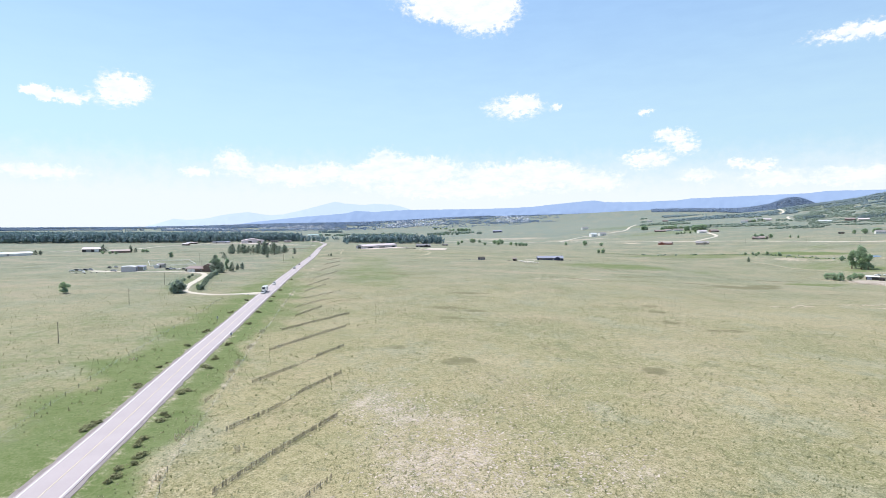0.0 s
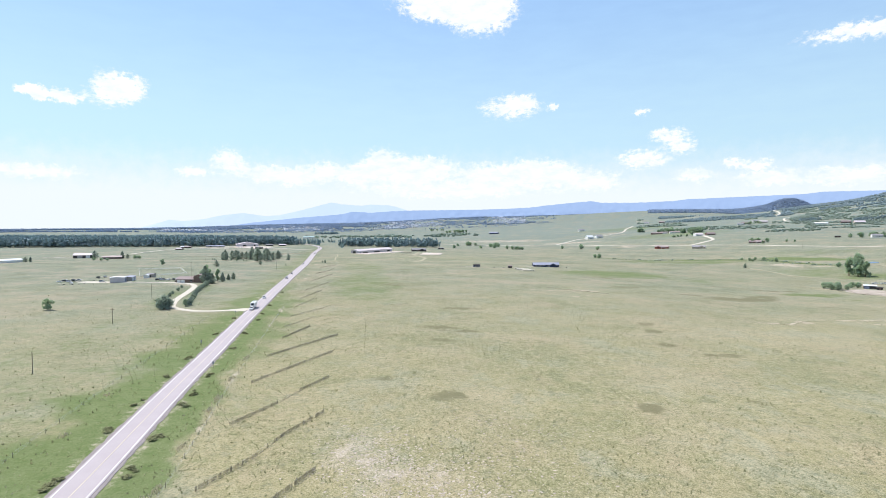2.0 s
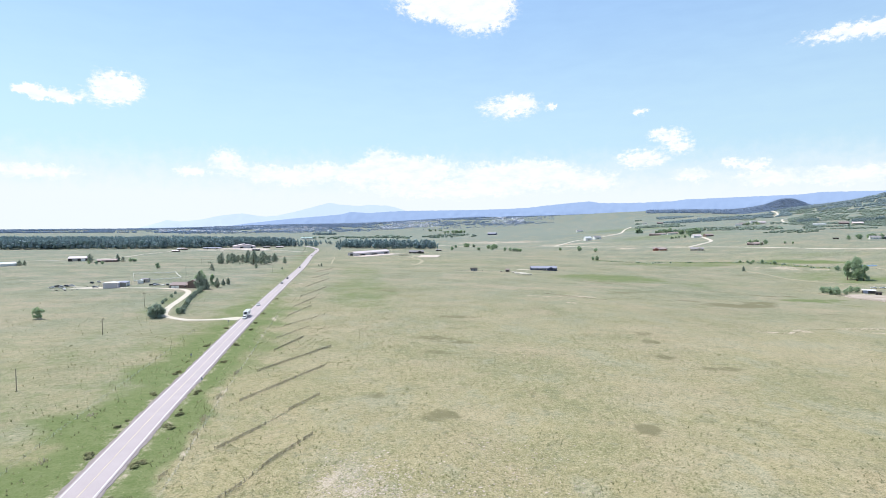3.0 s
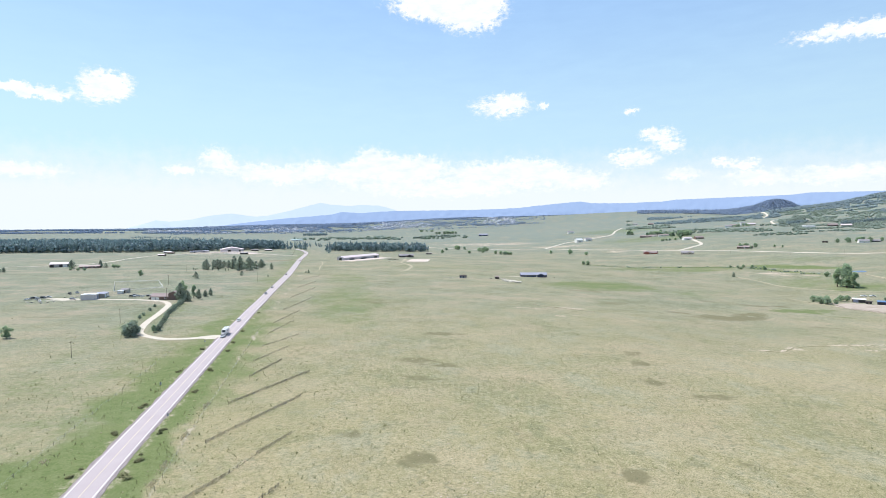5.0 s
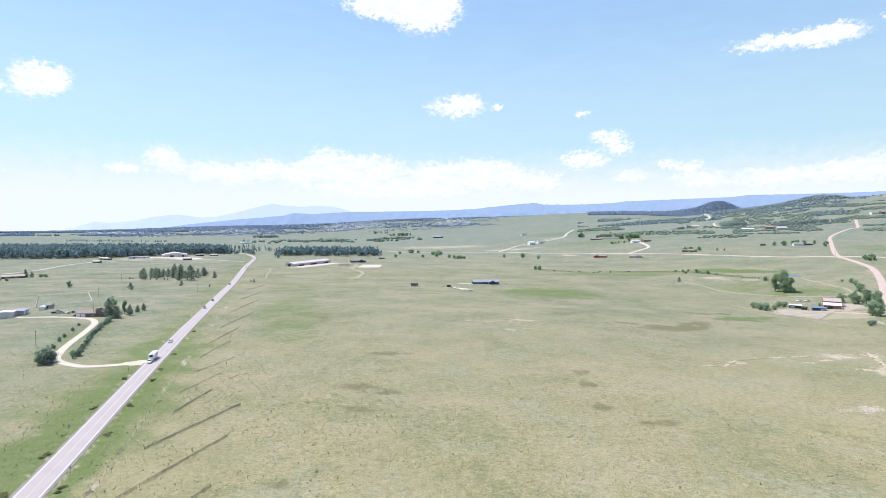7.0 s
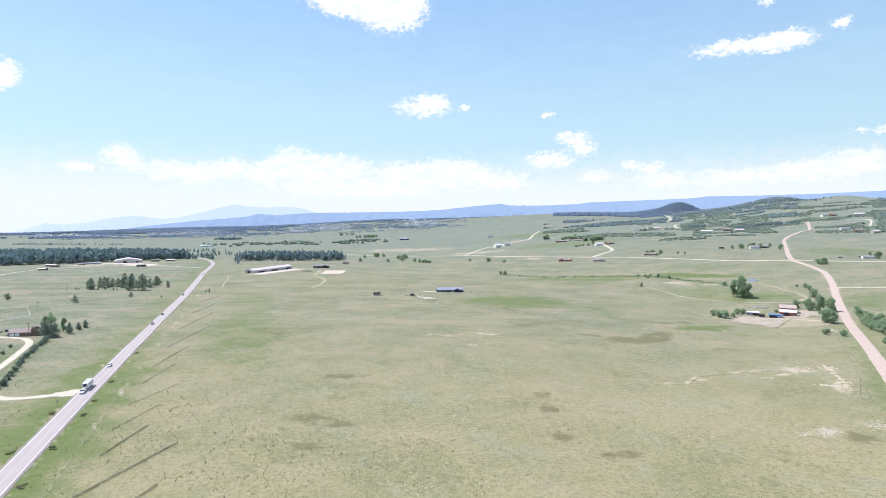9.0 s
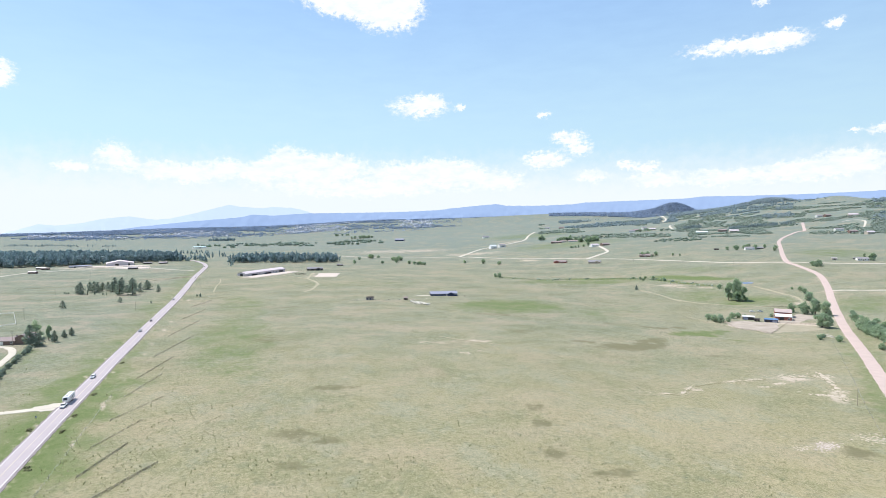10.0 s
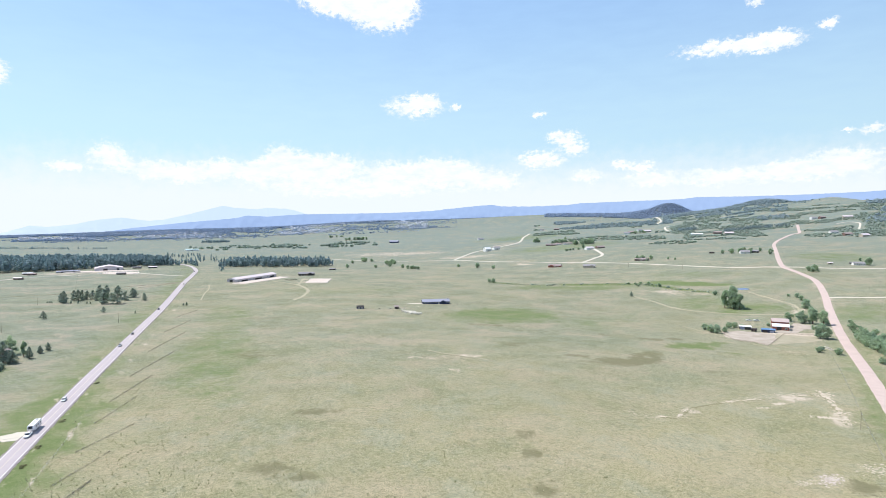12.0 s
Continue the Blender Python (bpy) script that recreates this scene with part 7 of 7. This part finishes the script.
def culvert(x, y, turn, L):
    """A pale concrete culvert: headwall with a parapet and two wings."""
    t = thing("culvert", "pale concrete culvert beside the dirt road", "culvert", at=on_land(x, y), turn=turn)
    part("headwall", box(bmesh.new(), 0, 0, -0.6, L, 0.5, 1.9), M_ROCK, t)
    part("parapet", box(bmesh.new(), 0, 0, 1.3, L + 0.4, 0.8, 0.25), M_ROCK, t)
    for s in (-1, 1):
        part("wing_wall", box(bmesh.new(), s * (L / 2 + 1.0), -0.8, -0.6, 2.4, 0.45, 1.5, s * 35), M_ROCK, t)


culvert(426.9, 443.6, -93.7314, 8.0)

# low dark weeds along the verge of the paved road
WEEDS = [make_bush(31, "weed_clump", "low ragged weedy patch on the road verge", M_WEED, "weeds"), make_bush(37, "weed_clump", "low ragged weedy patch on the road verge", M_WEED, "weeds")]
vr = random.Random(23)
for y0, off in [(88, 8.6), (96, 10.2), (104, 7.5), (118.6, 7.8), (134, 6.9), (169, 6.9), (160, 6.8), (190, 7), (232, 7), (262, 6.6), (300, 7), (318, 6.5), (112, -6.3), (140, -6.3), (159, -5.8), (188, -6.5), (214, -6.6), (260, -6.5), (304, -6.4), (352, 6.8), (420, 7)]:
    for k in range(4):
        y = y0 + vr.gauss(0, 1.6)
        plant(WEEDS, lane(y, off + vr.gauss(0, 0.5)), y, vr.uniform(0.5, 0.85), 2.0, vr.uniform(1.9, 3.2))


def pale_grass(spots, seed):
    """Clumps of cream seed heads along the fence lines: x, y, half length along the road."""
    rnd, heap = random.Random(seed), Heap()
    for x, y, reach in spots:
        for _ in range(int(reach * 16)):
            d = rnd.gauss(0, reach * 0.5)
            px, py = x - d * 0.176 + rnd.gauss(0, 0.45), y + d * 0.984 + rnd.gauss(0, 0.3)
            heap.blades((px, py, sheet_z(px, py) - 0.03), rnd.uniform(0.15, 0.32), rnd.uniform(0.35, 0.7), rnd, 5)
    tagged(new("pale_grass", heap.mesh("pale_grass", M_SEED)), "cream seed heads of tall grass along the fence", "grass", kind="stuff")


M_SEED = leafy(material("cream_seed_heads", (0.52, 0.47, 0.34), (0.62, 0.56, 0.42), 0.95, 0.3, 2.0, 0.0, per="island", spread=0.1), 0.4, (0.6, 0.55, 0.4))
pale_grass([(-63, 165, 4), (-61, 155, 3), (-52, 110, 3), (-52.2, 105.5, 2), (-67, 186, 4), (-88.3, 136.7, 2), (-38.3, 100, 2), (-47, 88, 2), (-57, 130, 3), (-72, 215, 4), (-97, 168, 2)], 71)
